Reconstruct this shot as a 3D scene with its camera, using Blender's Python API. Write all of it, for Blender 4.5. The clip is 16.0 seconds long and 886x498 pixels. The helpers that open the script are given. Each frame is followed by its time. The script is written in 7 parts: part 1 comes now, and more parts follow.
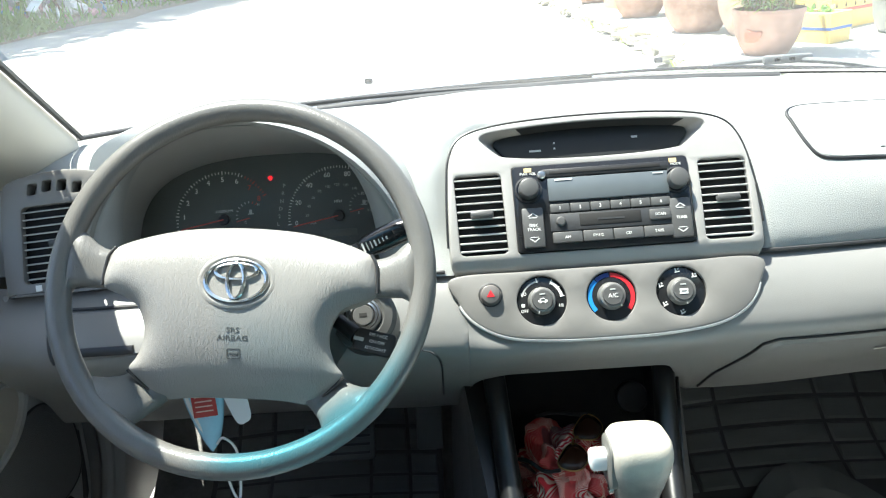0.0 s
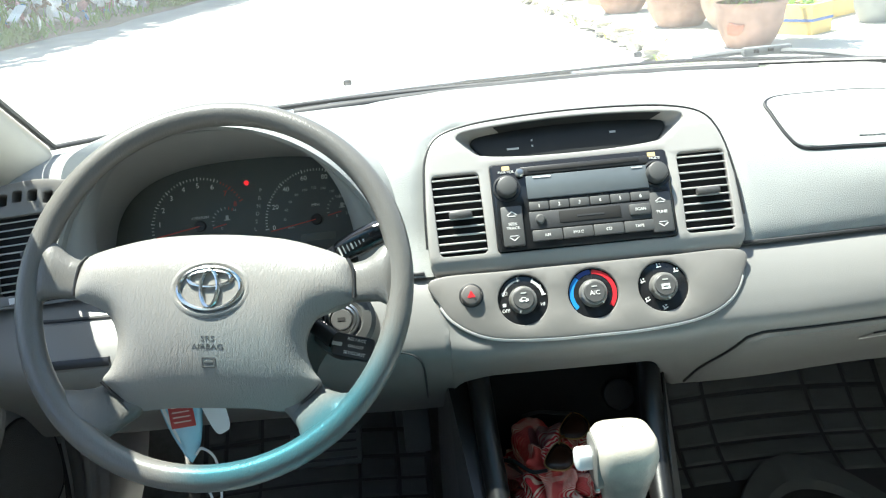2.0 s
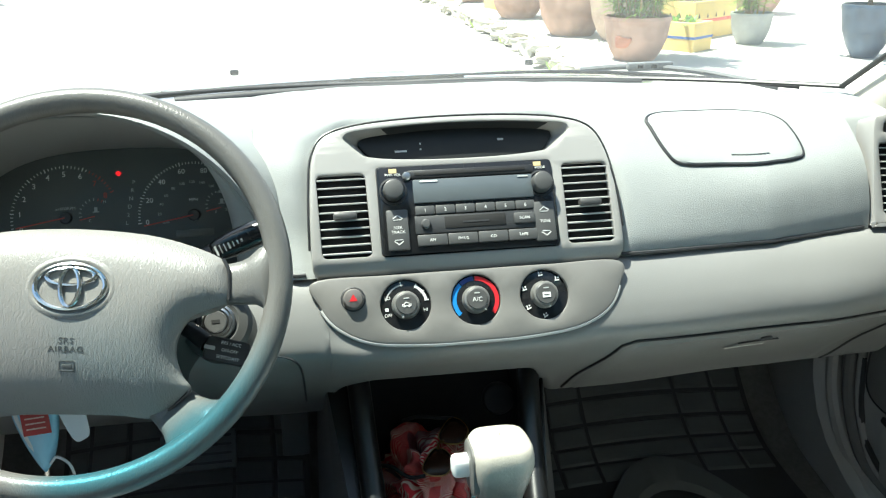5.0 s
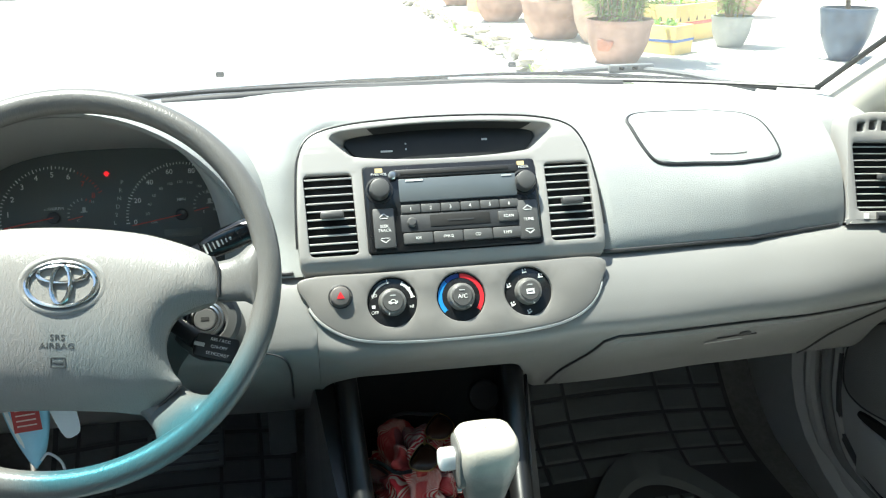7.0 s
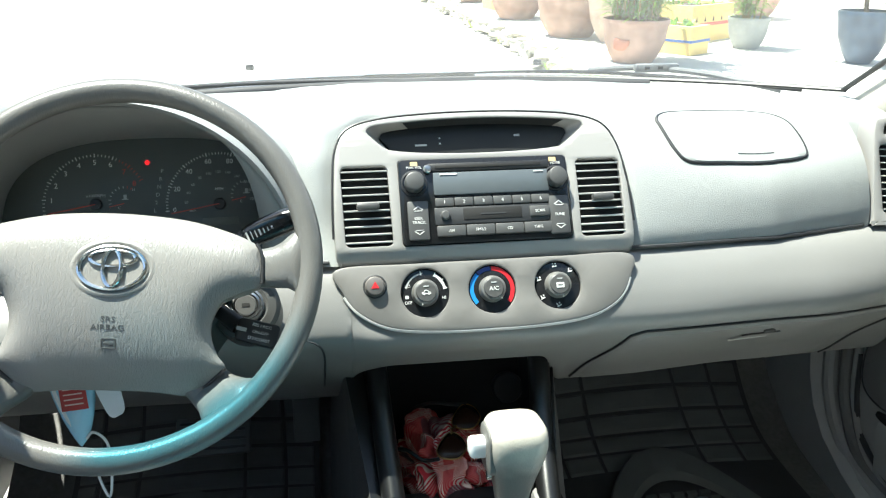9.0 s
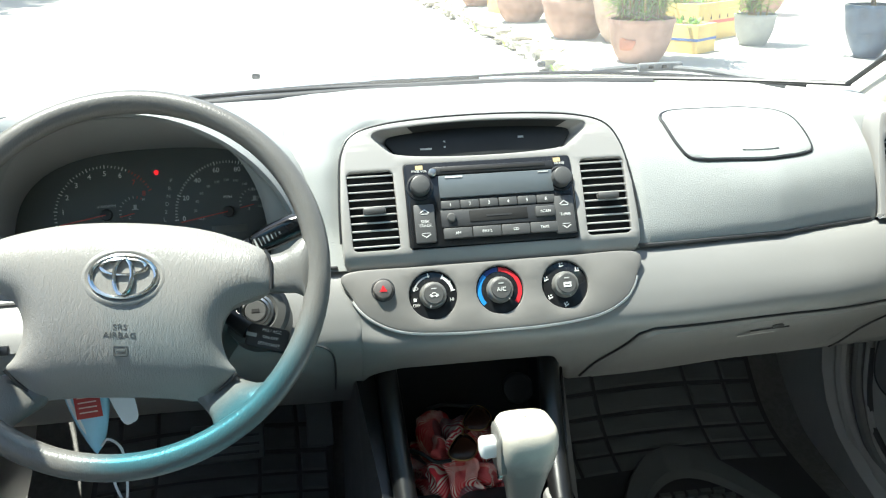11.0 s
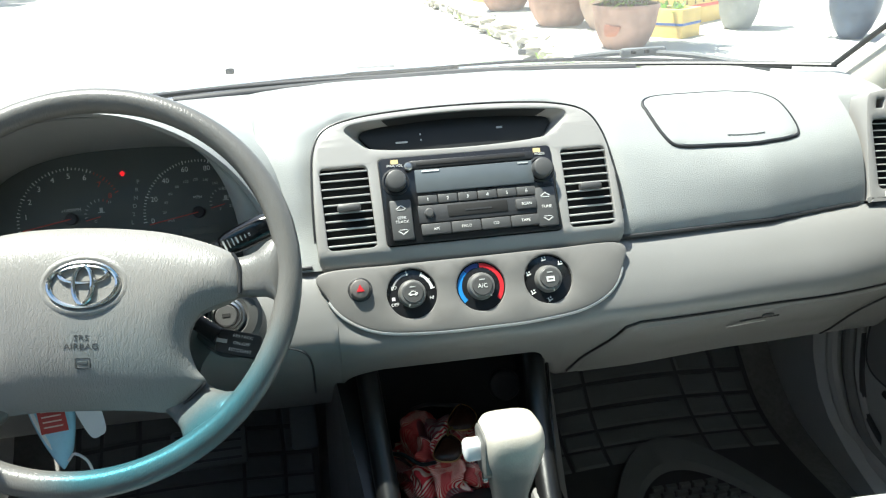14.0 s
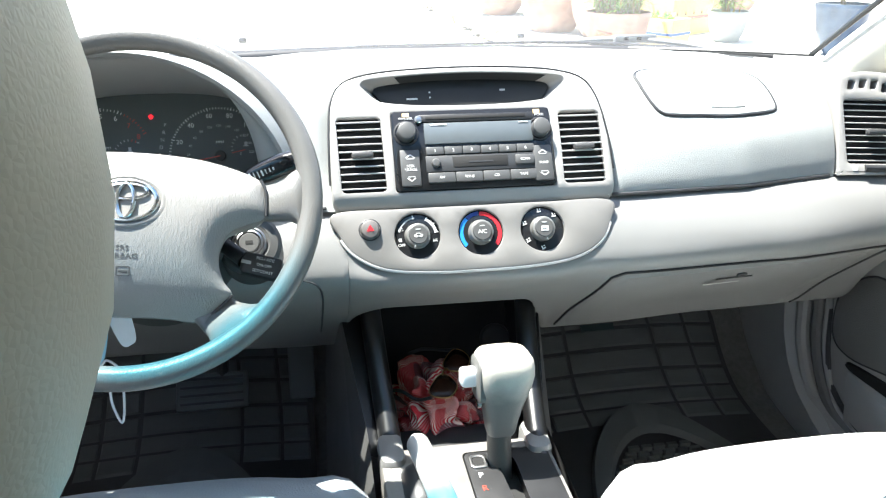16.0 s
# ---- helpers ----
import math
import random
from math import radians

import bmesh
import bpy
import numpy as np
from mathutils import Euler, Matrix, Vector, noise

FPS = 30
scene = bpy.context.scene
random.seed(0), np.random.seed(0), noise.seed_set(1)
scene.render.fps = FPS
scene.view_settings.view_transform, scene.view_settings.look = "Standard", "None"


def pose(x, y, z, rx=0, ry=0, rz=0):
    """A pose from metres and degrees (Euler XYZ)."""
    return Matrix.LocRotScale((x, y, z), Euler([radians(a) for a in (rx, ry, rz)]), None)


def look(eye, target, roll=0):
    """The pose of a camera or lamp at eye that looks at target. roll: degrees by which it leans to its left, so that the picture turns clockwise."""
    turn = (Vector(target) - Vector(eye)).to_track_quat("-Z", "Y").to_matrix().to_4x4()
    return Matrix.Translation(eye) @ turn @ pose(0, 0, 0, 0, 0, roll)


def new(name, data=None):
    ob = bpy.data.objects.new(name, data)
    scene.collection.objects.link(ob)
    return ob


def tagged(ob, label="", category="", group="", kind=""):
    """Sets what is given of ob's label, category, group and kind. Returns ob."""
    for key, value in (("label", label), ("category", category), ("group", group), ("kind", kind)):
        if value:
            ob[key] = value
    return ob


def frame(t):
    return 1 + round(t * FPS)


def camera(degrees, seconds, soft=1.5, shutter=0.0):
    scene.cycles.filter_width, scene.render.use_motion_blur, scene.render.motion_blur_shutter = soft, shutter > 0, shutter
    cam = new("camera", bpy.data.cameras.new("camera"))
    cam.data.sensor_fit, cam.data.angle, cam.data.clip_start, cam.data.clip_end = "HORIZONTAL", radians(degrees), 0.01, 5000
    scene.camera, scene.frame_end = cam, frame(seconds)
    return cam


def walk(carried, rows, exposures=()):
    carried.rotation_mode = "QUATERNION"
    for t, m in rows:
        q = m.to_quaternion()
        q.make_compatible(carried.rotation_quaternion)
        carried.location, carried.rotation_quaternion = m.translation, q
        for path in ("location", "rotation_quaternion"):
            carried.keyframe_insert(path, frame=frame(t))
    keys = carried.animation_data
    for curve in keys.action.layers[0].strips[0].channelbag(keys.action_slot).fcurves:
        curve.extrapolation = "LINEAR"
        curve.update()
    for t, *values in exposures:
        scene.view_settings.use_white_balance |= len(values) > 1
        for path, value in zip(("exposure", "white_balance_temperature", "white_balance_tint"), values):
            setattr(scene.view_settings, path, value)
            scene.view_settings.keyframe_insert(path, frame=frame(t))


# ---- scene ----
cam = camera(57.7, 16.0, soft=1.2)
PATH = [
    (0, (-0.179, -0.002, 1.153), (-0.19, 1.888, 0.501), -4.2),
    (0.5, (-0.175, -0.005, 1.15), (-0.176, 1.883, 0.49), -4.7),
    (1, (-0.164, 0.007, 1.147), (-0.151, 1.895, 0.488), -5.4),
    (1.5, (-0.166, 0.013, 1.146), (-0.153, 1.901, 0.487), -5.6),
    (2, (-0.166, 0.008, 1.149), (-0.154, 1.898, 0.496), -5.5),
    (2.5, (-0.167, -0.005, 1.152), (-0.157, 1.895, 0.527), -5.5),
    (3, (-0.172, -0.012, 1.157), (-0.172, 1.898, 0.563), -5.5),
    (3.5, (-0.166, -0.011, 1.153), (-0.157, 1.902, 0.571), -5.0),
    (4, (-0.169, 0.0, 1.144), (-0.107, 1.902, 0.527), -2.5),
    (4.5, (-0.162, 0.014, 1.145), (0.026, 1.891, 0.479), -0.4),
    (5, (-0.158, 0.022, 1.152), (0.124, 1.883, 0.476), -0.9),
    (7.5, (-0.166, 0.004, 1.152), (0.16, 1.862, 0.485), -0.9),
    (8, (-0.175, 0.004, 1.155), (0.152, 1.862, 0.49), -1.2),
    (8.5, (-0.182, 0.002, 1.154), (0.133, 1.859, 0.48), -0.1),
    (9, (-0.192, -0.009, 1.154), (0.107, 1.849, 0.477), 0.1),
    (11.5, (-0.185, -0.017, 1.154), (0.088, 1.849, 0.488), -2.1),
    (12, (-0.174, -0.01, 1.152), (0.115, 1.85, 0.477), -3.0),
    (12.5, (-0.165, -0.007, 1.151), (0.14, 1.85, 0.474), -3.3),
    (13, (-0.161, 0.0, 1.151), (0.141, 1.86, 0.483), -3.2),
    (13.5, (-0.169, 0.007, 1.148), (0.129, 1.865, 0.471), -3.0),
    (14, (-0.17, 0.011, 1.149), (0.123, 1.866, 0.461), -2.7),
    (14.5, (-0.171, -0.014, 1.148), (0.13, 1.842, 0.466), -2.5),
    (15, (-0.19, -0.044, 1.13), (0.187, 1.797, 0.446), -2.3),
    (15.5, (-0.203, -0.077, 1.123), (0.23, 1.75, 0.435), -1.5),
    (16, (-0.211, -0.079, 1.111), (0.125, 1.773, 0.433), 0.0),
]
walk(cam, [(t, look(eye, target, roll)) for t, eye, target, roll in PATH],
     exposures=[(0.0, 2.0, 6400, 4), (2.2, 1.9, 6400, 1), (3.0, 1.4, 6400, -4), (3.8, 1.3, 6400, -7), (4.6, 1.52, 6400, -3), (9.0, 1.82, 6400, 1), (14.3, 1.55, 6400, 3), (14.8, 1.7, 6400, 4), (15.3, 2.15, 6350, 8), (16.0, 2.45, 6300, 9)])

# ---- light ----
SUN_EL, SUN_AZ = 72.3, -66.0          # degrees above the horizon; to the right of straight ahead
world = bpy.data.worlds.new("sky")
scene.world = world
world.use_nodes = True
wn = world.node_tree
sky = wn.nodes.new("ShaderNodeTexSky")
sky.sky_type, sky.sun_disc = "NISHITA", False
sky.sun_elevation, sky.sun_rotation = radians(SUN_EL), radians(SUN_AZ)
sky.air_density, sky.dust_density = 1.0, 1.5
wn.links.new(sky.outputs[0], wn.nodes["Background"].inputs[0])
wn.nodes["Background"].inputs[1].default_value = 0.10
sun = new("sun", bpy.data.lights.new("sun", "SUN"))
sun.data.energy, sun.data.angle, sun.data.color = 5.0, radians(0.5), (1.0, 0.95, 0.88)
sd = Vector((math.sin(radians(SUN_AZ)) * math.cos(radians(SUN_EL)), math.cos(radians(SUN_AZ)) * math.cos(radians(SUN_EL)), math.sin(radians(SUN_EL))))
sun.matrix_world = look(sd * 40, (0, 0, 0))


# ---- materials ----
def mat(name, color, rough=0.5, metal=0.0, var=0.12, scale=30.0, bump=0.0, bscale=400.0, spec=0.5, grain="noise", coat=0.0, var2=0.0):
    """A surface with large and fine variation of its colour and a fine relief, in object coordinates."""
    m = bpy.data.materials.new(name)
    m.use_nodes = True
    nt = m.node_tree
    p = nt.nodes["Principled BSDF"]
    p.inputs["Metallic"].default_value = metal
    p.inputs["Specular IOR Level"].default_value = spec
    p.inputs["Coat Weight"].default_value = coat
    tc = nt.nodes.new("ShaderNodeTexCoord")
    n1 = nt.nodes.new("ShaderNodeTexNoise")
    n1.inputs["Scale"].default_value, n1.inputs["Detail"].default_value = scale, 6
    n2 = nt.nodes.new("ShaderNodeTexNoise")
    n2.inputs["Scale"].default_value, n2.inputs["Detail"].default_value = scale / 7, 3
    for n in (n1, n2):
        nt.links.new(tc.outputs["Object"], n.inputs["Vector"])
    add = nt.nodes.new("ShaderNodeMath")
    nt.links.new(n1.outputs[0], add.inputs[0])
    nt.links.new(n2.outputs[0], add.inputs[1])
    ramp = nt.nodes.new("ShaderNodeValToRGB")
    ramp.color_ramp.elements[0].position, ramp.color_ramp.elements[1].position = 0.3, 0.7
    half = nt.nodes.new("ShaderNodeMath")
    half.operation = "MULTIPLY"
    half.inputs[1].default_value = 0.5
    nt.links.new(add.outputs[0], half.inputs[0])
    nt.links.new(half.outputs[0], ramp.inputs[0])
    ramp.color_ramp.elements[0].color = (*[c * (1 - var) for c in color], 1)
    ramp.color_ramp.elements[1].color = (*[min(1, c * (1 + var)) for c in color], 1)
    nt.links.new(ramp.outputs[0], p.inputs["Base Color"])
    rr = nt.nodes.new("ShaderNodeMapRange")
    rr.inputs["To Min"].default_value, rr.inputs["To Max"].default_value = max(0.02, rough * 0.85), min(1, rough * 1.15)
    nt.links.new(n1.outputs[0], rr.inputs["Value"])
    nt.links.new(rr.outputs[0], p.inputs["Roughness"])
    if bump:
        if grain == "wrinkle":
            # fine pores with longer soft wrinkles laid over them
            sm = nt.nodes.new("ShaderNodeMapping")
            sm.inputs["Scale"].default_value = (1.35, 0.30, 0.5)
            sm.inputs["Rotation"].default_value = (0.2, 0.1, 0.35)
            nt.links.new(tc.outputs["Object"], sm.inputs[0])
            wr = nt.nodes.new("ShaderNodeTexNoise")
            wr.inputs["Scale"].default_value, wr.inputs["Detail"].default_value, wr.inputs["Distortion"].default_value = bscale * 0.9, 4, 0.5
            nt.links.new(sm.outputs[0], wr.inputs["Vector"])
            vo = nt.nodes.new("ShaderNodeTexVoronoi")
            vo.inputs["Scale"].default_value = bscale * 2.0
            nt.links.new(tc.outputs["Object"], vo.inputs["Vector"])
            # sharp crossing creases
            cr, cm, cs = nt.nodes.new("ShaderNodeTexVoronoi"), nt.nodes.new("ShaderNodeMapRange"), nt.nodes.new("ShaderNodeMath")
            cr.feature = "DISTANCE_TO_EDGE"
            cr.inputs["Scale"].default_value = bscale * 1.05
            warp, wa = nt.nodes.new("ShaderNodeVectorMath"), nt.nodes.new("ShaderNodeTexNoise")
            warp.operation = "MULTIPLY_ADD"
            wa.inputs["Scale"].default_value, wa.inputs["Detail"].default_value = bscale * 0.35, 3
            warp.inputs[1].default_value = (0.006, 0.006, 0.006)
            nt.links.new(tc.outputs["Object"], wa.inputs["Vector"])
            nt.links.new(wa.outputs["Color"], warp.inputs[0])
            nt.links.new(sm.outputs[0], warp.inputs[2])
            nt.links.new(warp.outputs[0], cr.inputs["Vector"])
            cm.inputs["From Max"].default_value = 0.16
            cm.inputs["To Max"].default_value = 0.26
            nt.links.new(cr.outputs["Distance"], cm.inputs["Value"])
            cs.operation = "ADD"
            nt.links.new(wr.outputs[0], cs.inputs[0])
            nt.links.new(cm.outputs[0], cs.inputs[1])
            g = nt.nodes.new("ShaderNodeMix")
            g.inputs["Factor"].default_value = 0.18
            nt.links.new(cs.outputs[0], g.inputs["A"])
            nt.links.new(vo.outputs["Distance"], g.inputs["B"])
        elif grain == "cells":
            g = nt.nodes.new("ShaderNodeTexVoronoi")
            g.feature = "DISTANCE_TO_EDGE"
        else:
            g = nt.nodes.new("ShaderNodeTexNoise")
            g.inputs["Detail"].default_value = 4
        if grain != "wrinkle":
            g.inputs["Scale"].default_value = bscale
            nt.links.new(tc.outputs["Object"], g.inputs["Vector"])
        bp = nt.nodes.new("ShaderNodeBump")
        bp.inputs["Strength"].default_value, bp.inputs["Distance"].default_value = bump, 0.001
        nt.links.new(g.outputs["Distance" if grain == "cells" else 0], bp.inputs["Height"])
        nt.links.new(bp.outputs[0], p.inputs["Normal"])
    return m


def glow(name, color, strength, base=(0.02, 0.02, 0.02)):
    m = mat(name, base, 0.5)
    p = m.node_tree.nodes["Principled BSDF"]
    p.inputs["Emission Color"].default_value, p.inputs["Emission Strength"].default_value = (*color, 1), strength
    return m


def glass(name, tint, gloss=1.0, rough=0.0, dust=0.0):
    """Thin glass: lets light through, tinted, and mirrors by its angle."""
    m = bpy.data.materials.new(name)
    m.use_nodes = True
    nt = m.node_tree
    nt.nodes.remove(nt.nodes["Principled BSDF"])
    tr, gl, mx, lw, pw, ma = (nt.nodes.new("ShaderNode" + k) for k in ("BsdfTransparent", "BsdfGlossy", "MixShader", "LayerWeight", "Math", "Math"))
    pw.operation, ma.operation = "POWER", "MULTIPLY_ADD"
    pw.inputs[1].default_value, ma.inputs[1].default_value, ma.inputs[2].default_value = 5, 0.8 * gloss, 0.05 * gloss
    lw.inputs["Blend"].default_value = 0.5
    tr.inputs[0].default_value = (*tint, 1)
    gl.inputs["Roughness"].default_value = rough
    nt.links.new(lw.outputs["Facing"], pw.inputs[0])
    nt.links.new(pw.outputs[0], ma.inputs[0])
    nt.links.new(ma.outputs[0], mx.inputs[0])
    nt.links.new(tr.outputs[0], mx.inputs[1])
    nt.links.new(gl.outputs[0], mx.inputs[2])
    last = mx.outputs[0]
    if dust:
        # a thin film of dust, uneven, that scatters the sun
        tl, dm, nz, mr = (nt.nodes.new("ShaderNode" + k) for k in ("BsdfTranslucent", "MixShader", "TexNoise", "MapRange"))
        tl.inputs[0].default_value = (0.85, 0.86, 0.84, 1)
        nz.inputs["Scale"].default_value, nz.inputs["Detail"].default_value = 3.0, 8
        mr.inputs["From Min"].default_value, mr.inputs["From Max"].default_value = 0.3, 0.7
        mr.inputs["To Min"].default_value, mr.inputs["To Max"].default_value = dust * 0.6, dust * 1.4
        nt.links.new(nz.outputs[0], mr.inputs["Value"])
        nt.links.new(mr.outputs[0], dm.inputs[0])
        nt.links.new(last, dm.inputs[1])
        nt.links.new(tl.outputs[0], dm.inputs[2])
        last = dm.outputs[0]
    nt.links.new(last, nt.nodes["Material Output"].inputs[0])
    return m


DASH_PAD = mat("grained_dash_plastic", (0.285, 0.298, 0.292), 0.55, bump=0.6, bscale=620, grain="cells", var=0.06, scale=12)
TRIM = mat("smooth_grey_trim", (0.200, 0.199, 0.193), 0.40, bump=0.16, bscale=1100, var=0.05, scale=10)
BEZEL = mat("warm_grey_bezel", (0.31, 0.302, 0.288), 0.32, bump=0.12, bscale=1500, var=0.05, scale=14)
LEATHER = mat("wheel_leather", (0.130, 0.126, 0.118), 0.33, bump=0.32, bscale=250, var=0.10, scale=25, grain="wrinkle")
PADSKIN = mat("pad_vinyl", (0.245, 0.236, 0.222), 0.36, bump=0.50, bscale=350, grain="wrinkle", var=0.06, scale=20)
BLACK = mat("black_plastic", (0.022, 0.022, 0.023), 0.38, bump=0.1, bscale=900, var=0.3)
GLOSSBLACK = mat("glossy_black_plastic", (0.014, 0.0145, 0.016), 0.16, var=0.2)
DARK = mat("charcoal_plastic", (0.035, 0.036, 0.038), 0.45, bump=0.15, bscale=800, var=0.2)
KNOBGREY = mat("dark_knob_rubber", (0.075, 0.075, 0.074), 0.42, bump=0.1, bscale=900)
SLAT = mat("vent_slat_grey", (0.46, 0.45, 0.43), 0.4, var=0.05)
HOLE = mat("vent_duct_black", (0.008, 0.008, 0.008), 0.8)
CHROME = mat("chrome", (0.8, 0.8, 0.8), 0.08, metal=1.0, var=0.03)
STEEL = mat("brushed_steel", (0.5, 0.5, 0.5), 0.3, metal=1.0, var=0.1)
WHITEINK = mat("white_print", (0.75, 0.75, 0.73), 0.5, var=0.03)
GREYINK = mat("grey_print", (0.45, 0.46, 0.45), 0.5, var=0.03)
REDINK = mat("red_print", (0.55, 0.02, 0.03), 0.4, var=0.05)
BLUEINK = mat("blue_print", (0.02, 0.22, 0.60), 0.4, var=0.05)
REDLAMP = glow("lit_red_telltale", (1.0, 0.02, 0.03), 0.35, (0.3, 0.0, 0.0))
NEEDLE = mat("orange_needle", (0.55, 0.06, 0.04), 0.4, var=0.05)
# lightened: the sky mirrored in the radio's display is part of this colour
LCD = mat("lcd_panel_with_reflection", (0.105, 0.120, 0.130), 0.2, var=0.08)
ODO = mat("odometer_lcd", (0.10, 0.11, 0.10), 0.3, var=0.05)
RUBBER = mat("black_rubber_mat", (0.105, 0.112, 0.110), 0.6, bump=0.4, bscale=500, var=0.25, scale=8)
RIBRUBBER = mat("dark_rubber_groove", (0.045, 0.047, 0.047), 0.6, var=0.2)
CARPET = mat("grey_carpet", (0.19, 0.188, 0.18), 0.95, bump=1.0, bscale=700, var=0.25, scale=120, spec=0.1)
SEATSKIN = mat("pale_grey_seat_leather", (0.52, 0.53, 0.53), 0.45, bump=0.5, bscale=260, grain="cells", var=0.05, scale=14)
SEATSHADE = mat("shaded_seat_leather", (0.045, 0.046, 0.046), 0.5, bump=0.5, bscale=260, grain="cells", var=0.06)
BEIGE = mat("beige_pillar_trim", (0.47, 0.445, 0.385), 0.6, bump=0.2, bscale=1100, var=0.04, scale=9)
DOORVINYL = mat("door_vinyl", (0.38, 0.38, 0.37), 0.5, bump=0.3, bscale=700, grain="cells", var=0.06)
DOORTRIM = mat("grey_door_vinyl", (0.32, 0.32, 0.31), 0.5, bump=0.3, bscale=700, grain="cells", var=0.06)
HEADLINE = mat("headliner_cloth", (0.50, 0.49, 0.455), 0.9, bump=0.5, bscale=900, var=0.06)
SILVER = mat("silver_car_paint", (0.62, 0.63, 0.63), 0.25, metal=0.35, var=0.03, coat=1.0)
WORNLITKNOB = mat("worn_sunlit_shift_leather", (0.47, 0.44, 0.385), 0.42, bump=0.35, bscale=420, var=0.10, scale=40)
# the knob's skin is worn to cream at its top, grey below; the sun on its top is in this ramp too
nt = WORNLITKNOB.node_tree
wc, wsep, wrn, wmx, wnz, wad = (nt.nodes.new("ShaderNode" + k) for k in ("TexCoord", "SeparateXYZ", "MapRange", "Mix", "TexNoise", "Math"))
wnz.inputs["Scale"].default_value, wnz.inputs["Detail"].default_value = 60, 4
wad.operation, wad.inputs[1].default_value = "MULTIPLY_ADD", 0.02
wrn.inputs["From Min"].default_value, wrn.inputs["From Max"].default_value = 0.112, 0.150
wmx.data_type = "RGBA"
wmx.inputs["A"].default_value = (0.135, 0.134, 0.128, 1)
nt.links.new(wc.outputs["Object"], wsep.inputs[0])
nt.links.new(wc.outputs["Object"], wnz.inputs["Vector"])
nt.links.new(wnz.outputs[0], wad.inputs[0])
nt.links.new(wsep.outputs["Z"], wad.inputs[2])
nt.links.new(wad.outputs[0], wrn.inputs["Value"])
nt.links.new(wrn.outputs[0], wmx.inputs["Factor"])
nt.links.new(next(k for k in nt.nodes if k.bl_idname == "ShaderNodeValToRGB").outputs[0], wmx.inputs["B"])
nt.links.new(wmx.outputs["Result"], nt.nodes["Principled BSDF"].inputs["Base Color"])
WHITEPLASTIC = mat("white_plastic", (0.72, 0.73, 0.74), 0.35, var=0.05)
GLASS = glass("windscreen_glass", (0.93, 0.97, 0.95), gloss=0.55, dust=0.045)
# the glass is tinted blue-green towards its top edge
nt = GLASS.node_tree
gc, gs, gr = (nt.nodes.new("ShaderNode" + k) for k in ("TexCoord", "SeparateXYZ", "ValToRGB"))
gm_ = nt.nodes.new("ShaderNodeMapRange")
gm_.inputs["From Min"].default_value, gm_.inputs["From Max"].default_value = 0.610, 0.653
nt.links.new(gc.outputs["Object"], gs.inputs[0])
gx_ = nt.nodes.new("ShaderNodeMath")
gx_.operation = "MULTIPLY_ADD"
gx_.inputs[1].default_value = 0.24        # the unseen edge is skewed to place the blue light
gk_ = nt.nodes.new("ShaderNodeMath")
gk_.operation = "MAXIMUM"
gk_.inputs[1].default_value = -0.34
nt.links.new(gs.outputs["X"], gk_.inputs[0])
nt.links.new(gk_.outputs[0], gx_.inputs[0])
nt.links.new(gs.outputs["Y"], gx_.inputs[2])
ge_, gf_ = nt.nodes.new("ShaderNodeMath"), nt.nodes.new("ShaderNodeMath")
ge_.operation, gf_.operation = "MULTIPLY_ADD", "MAXIMUM"      # and bent up near the driver's pillar, to keep light there untinted
ge_.inputs[1].default_value, ge_.inputs[2].default_value, gf_.inputs[1].default_value = -0.9, -0.9 * 0.50, 0.0
gs_ = nt.nodes.new("ShaderNodeMath")
nt.links.new(gs.outputs["X"], ge_.inputs[0])
nt.links.new(ge_.outputs[0], gf_.inputs[0])
nt.links.new(gx_.outputs[0], gs_.inputs[0])
nt.links.new(gf_.outputs[0], gs_.inputs[1])
nt.links.new(gs_.outputs[0], gm_.inputs["Value"])
nt.links.new(gm_.outputs[0], gr.inputs[0])
gr.color_ramp.interpolation = "EASE"
gr.color_ramp.elements[0].color, gr.color_ramp.elements[1].color = (0.125, 0.57, 0.75, 1), (0.965, 0.985, 0.97, 1)
nt.links.new(gr.outputs[0], next(k for k in nt.nodes if k.bl_idname == "ShaderNodeBsdfTransparent").inputs[0])
GOLD = mat("gold_metal", (0.45, 0.30, 0.13), 0.3, metal=1)
SIDEGLASS = glass("tinted_side_glass", (0.30, 0.33, 0.315))
# unseen rear panes, darkened to cut the light from behind
REARGLASS = glass("dark_rear_glass", (0.15, 0.16, 0.155))
LENS = glass("clear_lens", (0.98, 0.98, 0.98), 0.12)
CLIMATE = mat("warm_grey_dial_plate", (0.175, 0.169, 0.160), 0.36, bump=0.12, bscale=1500, var=0.05, scale=14)
CONSOLE = mat("console_grey_plastic", (0.085, 0.085, 0.083), 0.5, bump=0.3, bscale=700, grain="cells", var=0.08)
SEAL = mat("ribbed_door_seal", (0.15, 0.15, 0.147), 0.6, bump=0.4, bscale=300, var=0.1)
POSTBLACK = mat("smooth_black_post", (0.007, 0.0073, 0.0076), 0.3, bump=0.1, bscale=900, var=0.2)
BINBLACK = mat("bin_black_plastic", (0.016, 0.017, 0.018), 0.5, spec=0.3, bump=0.15, bscale=800, var=0.2)
SMOKED = mat("smoked_screen", (0.030, 0.032, 0.033), 0.35, var=0.1, spec=0.12)
SOFTSILVER = mat("soft_grey_metallic", (0.20, 0.197, 0.185), 0.34, metal=0.3, var=0.05)
# darker than the pad: the relief's shade is put into the letters' colour
EMBOSS = mat("embossed_shadow", (0.085, 0.082, 0.077), 0.5, var=0.1)
SATIN = mat("satin_chrome", (0.58, 0.58, 0.57), 0.18, metal=1.0, var=0.04)


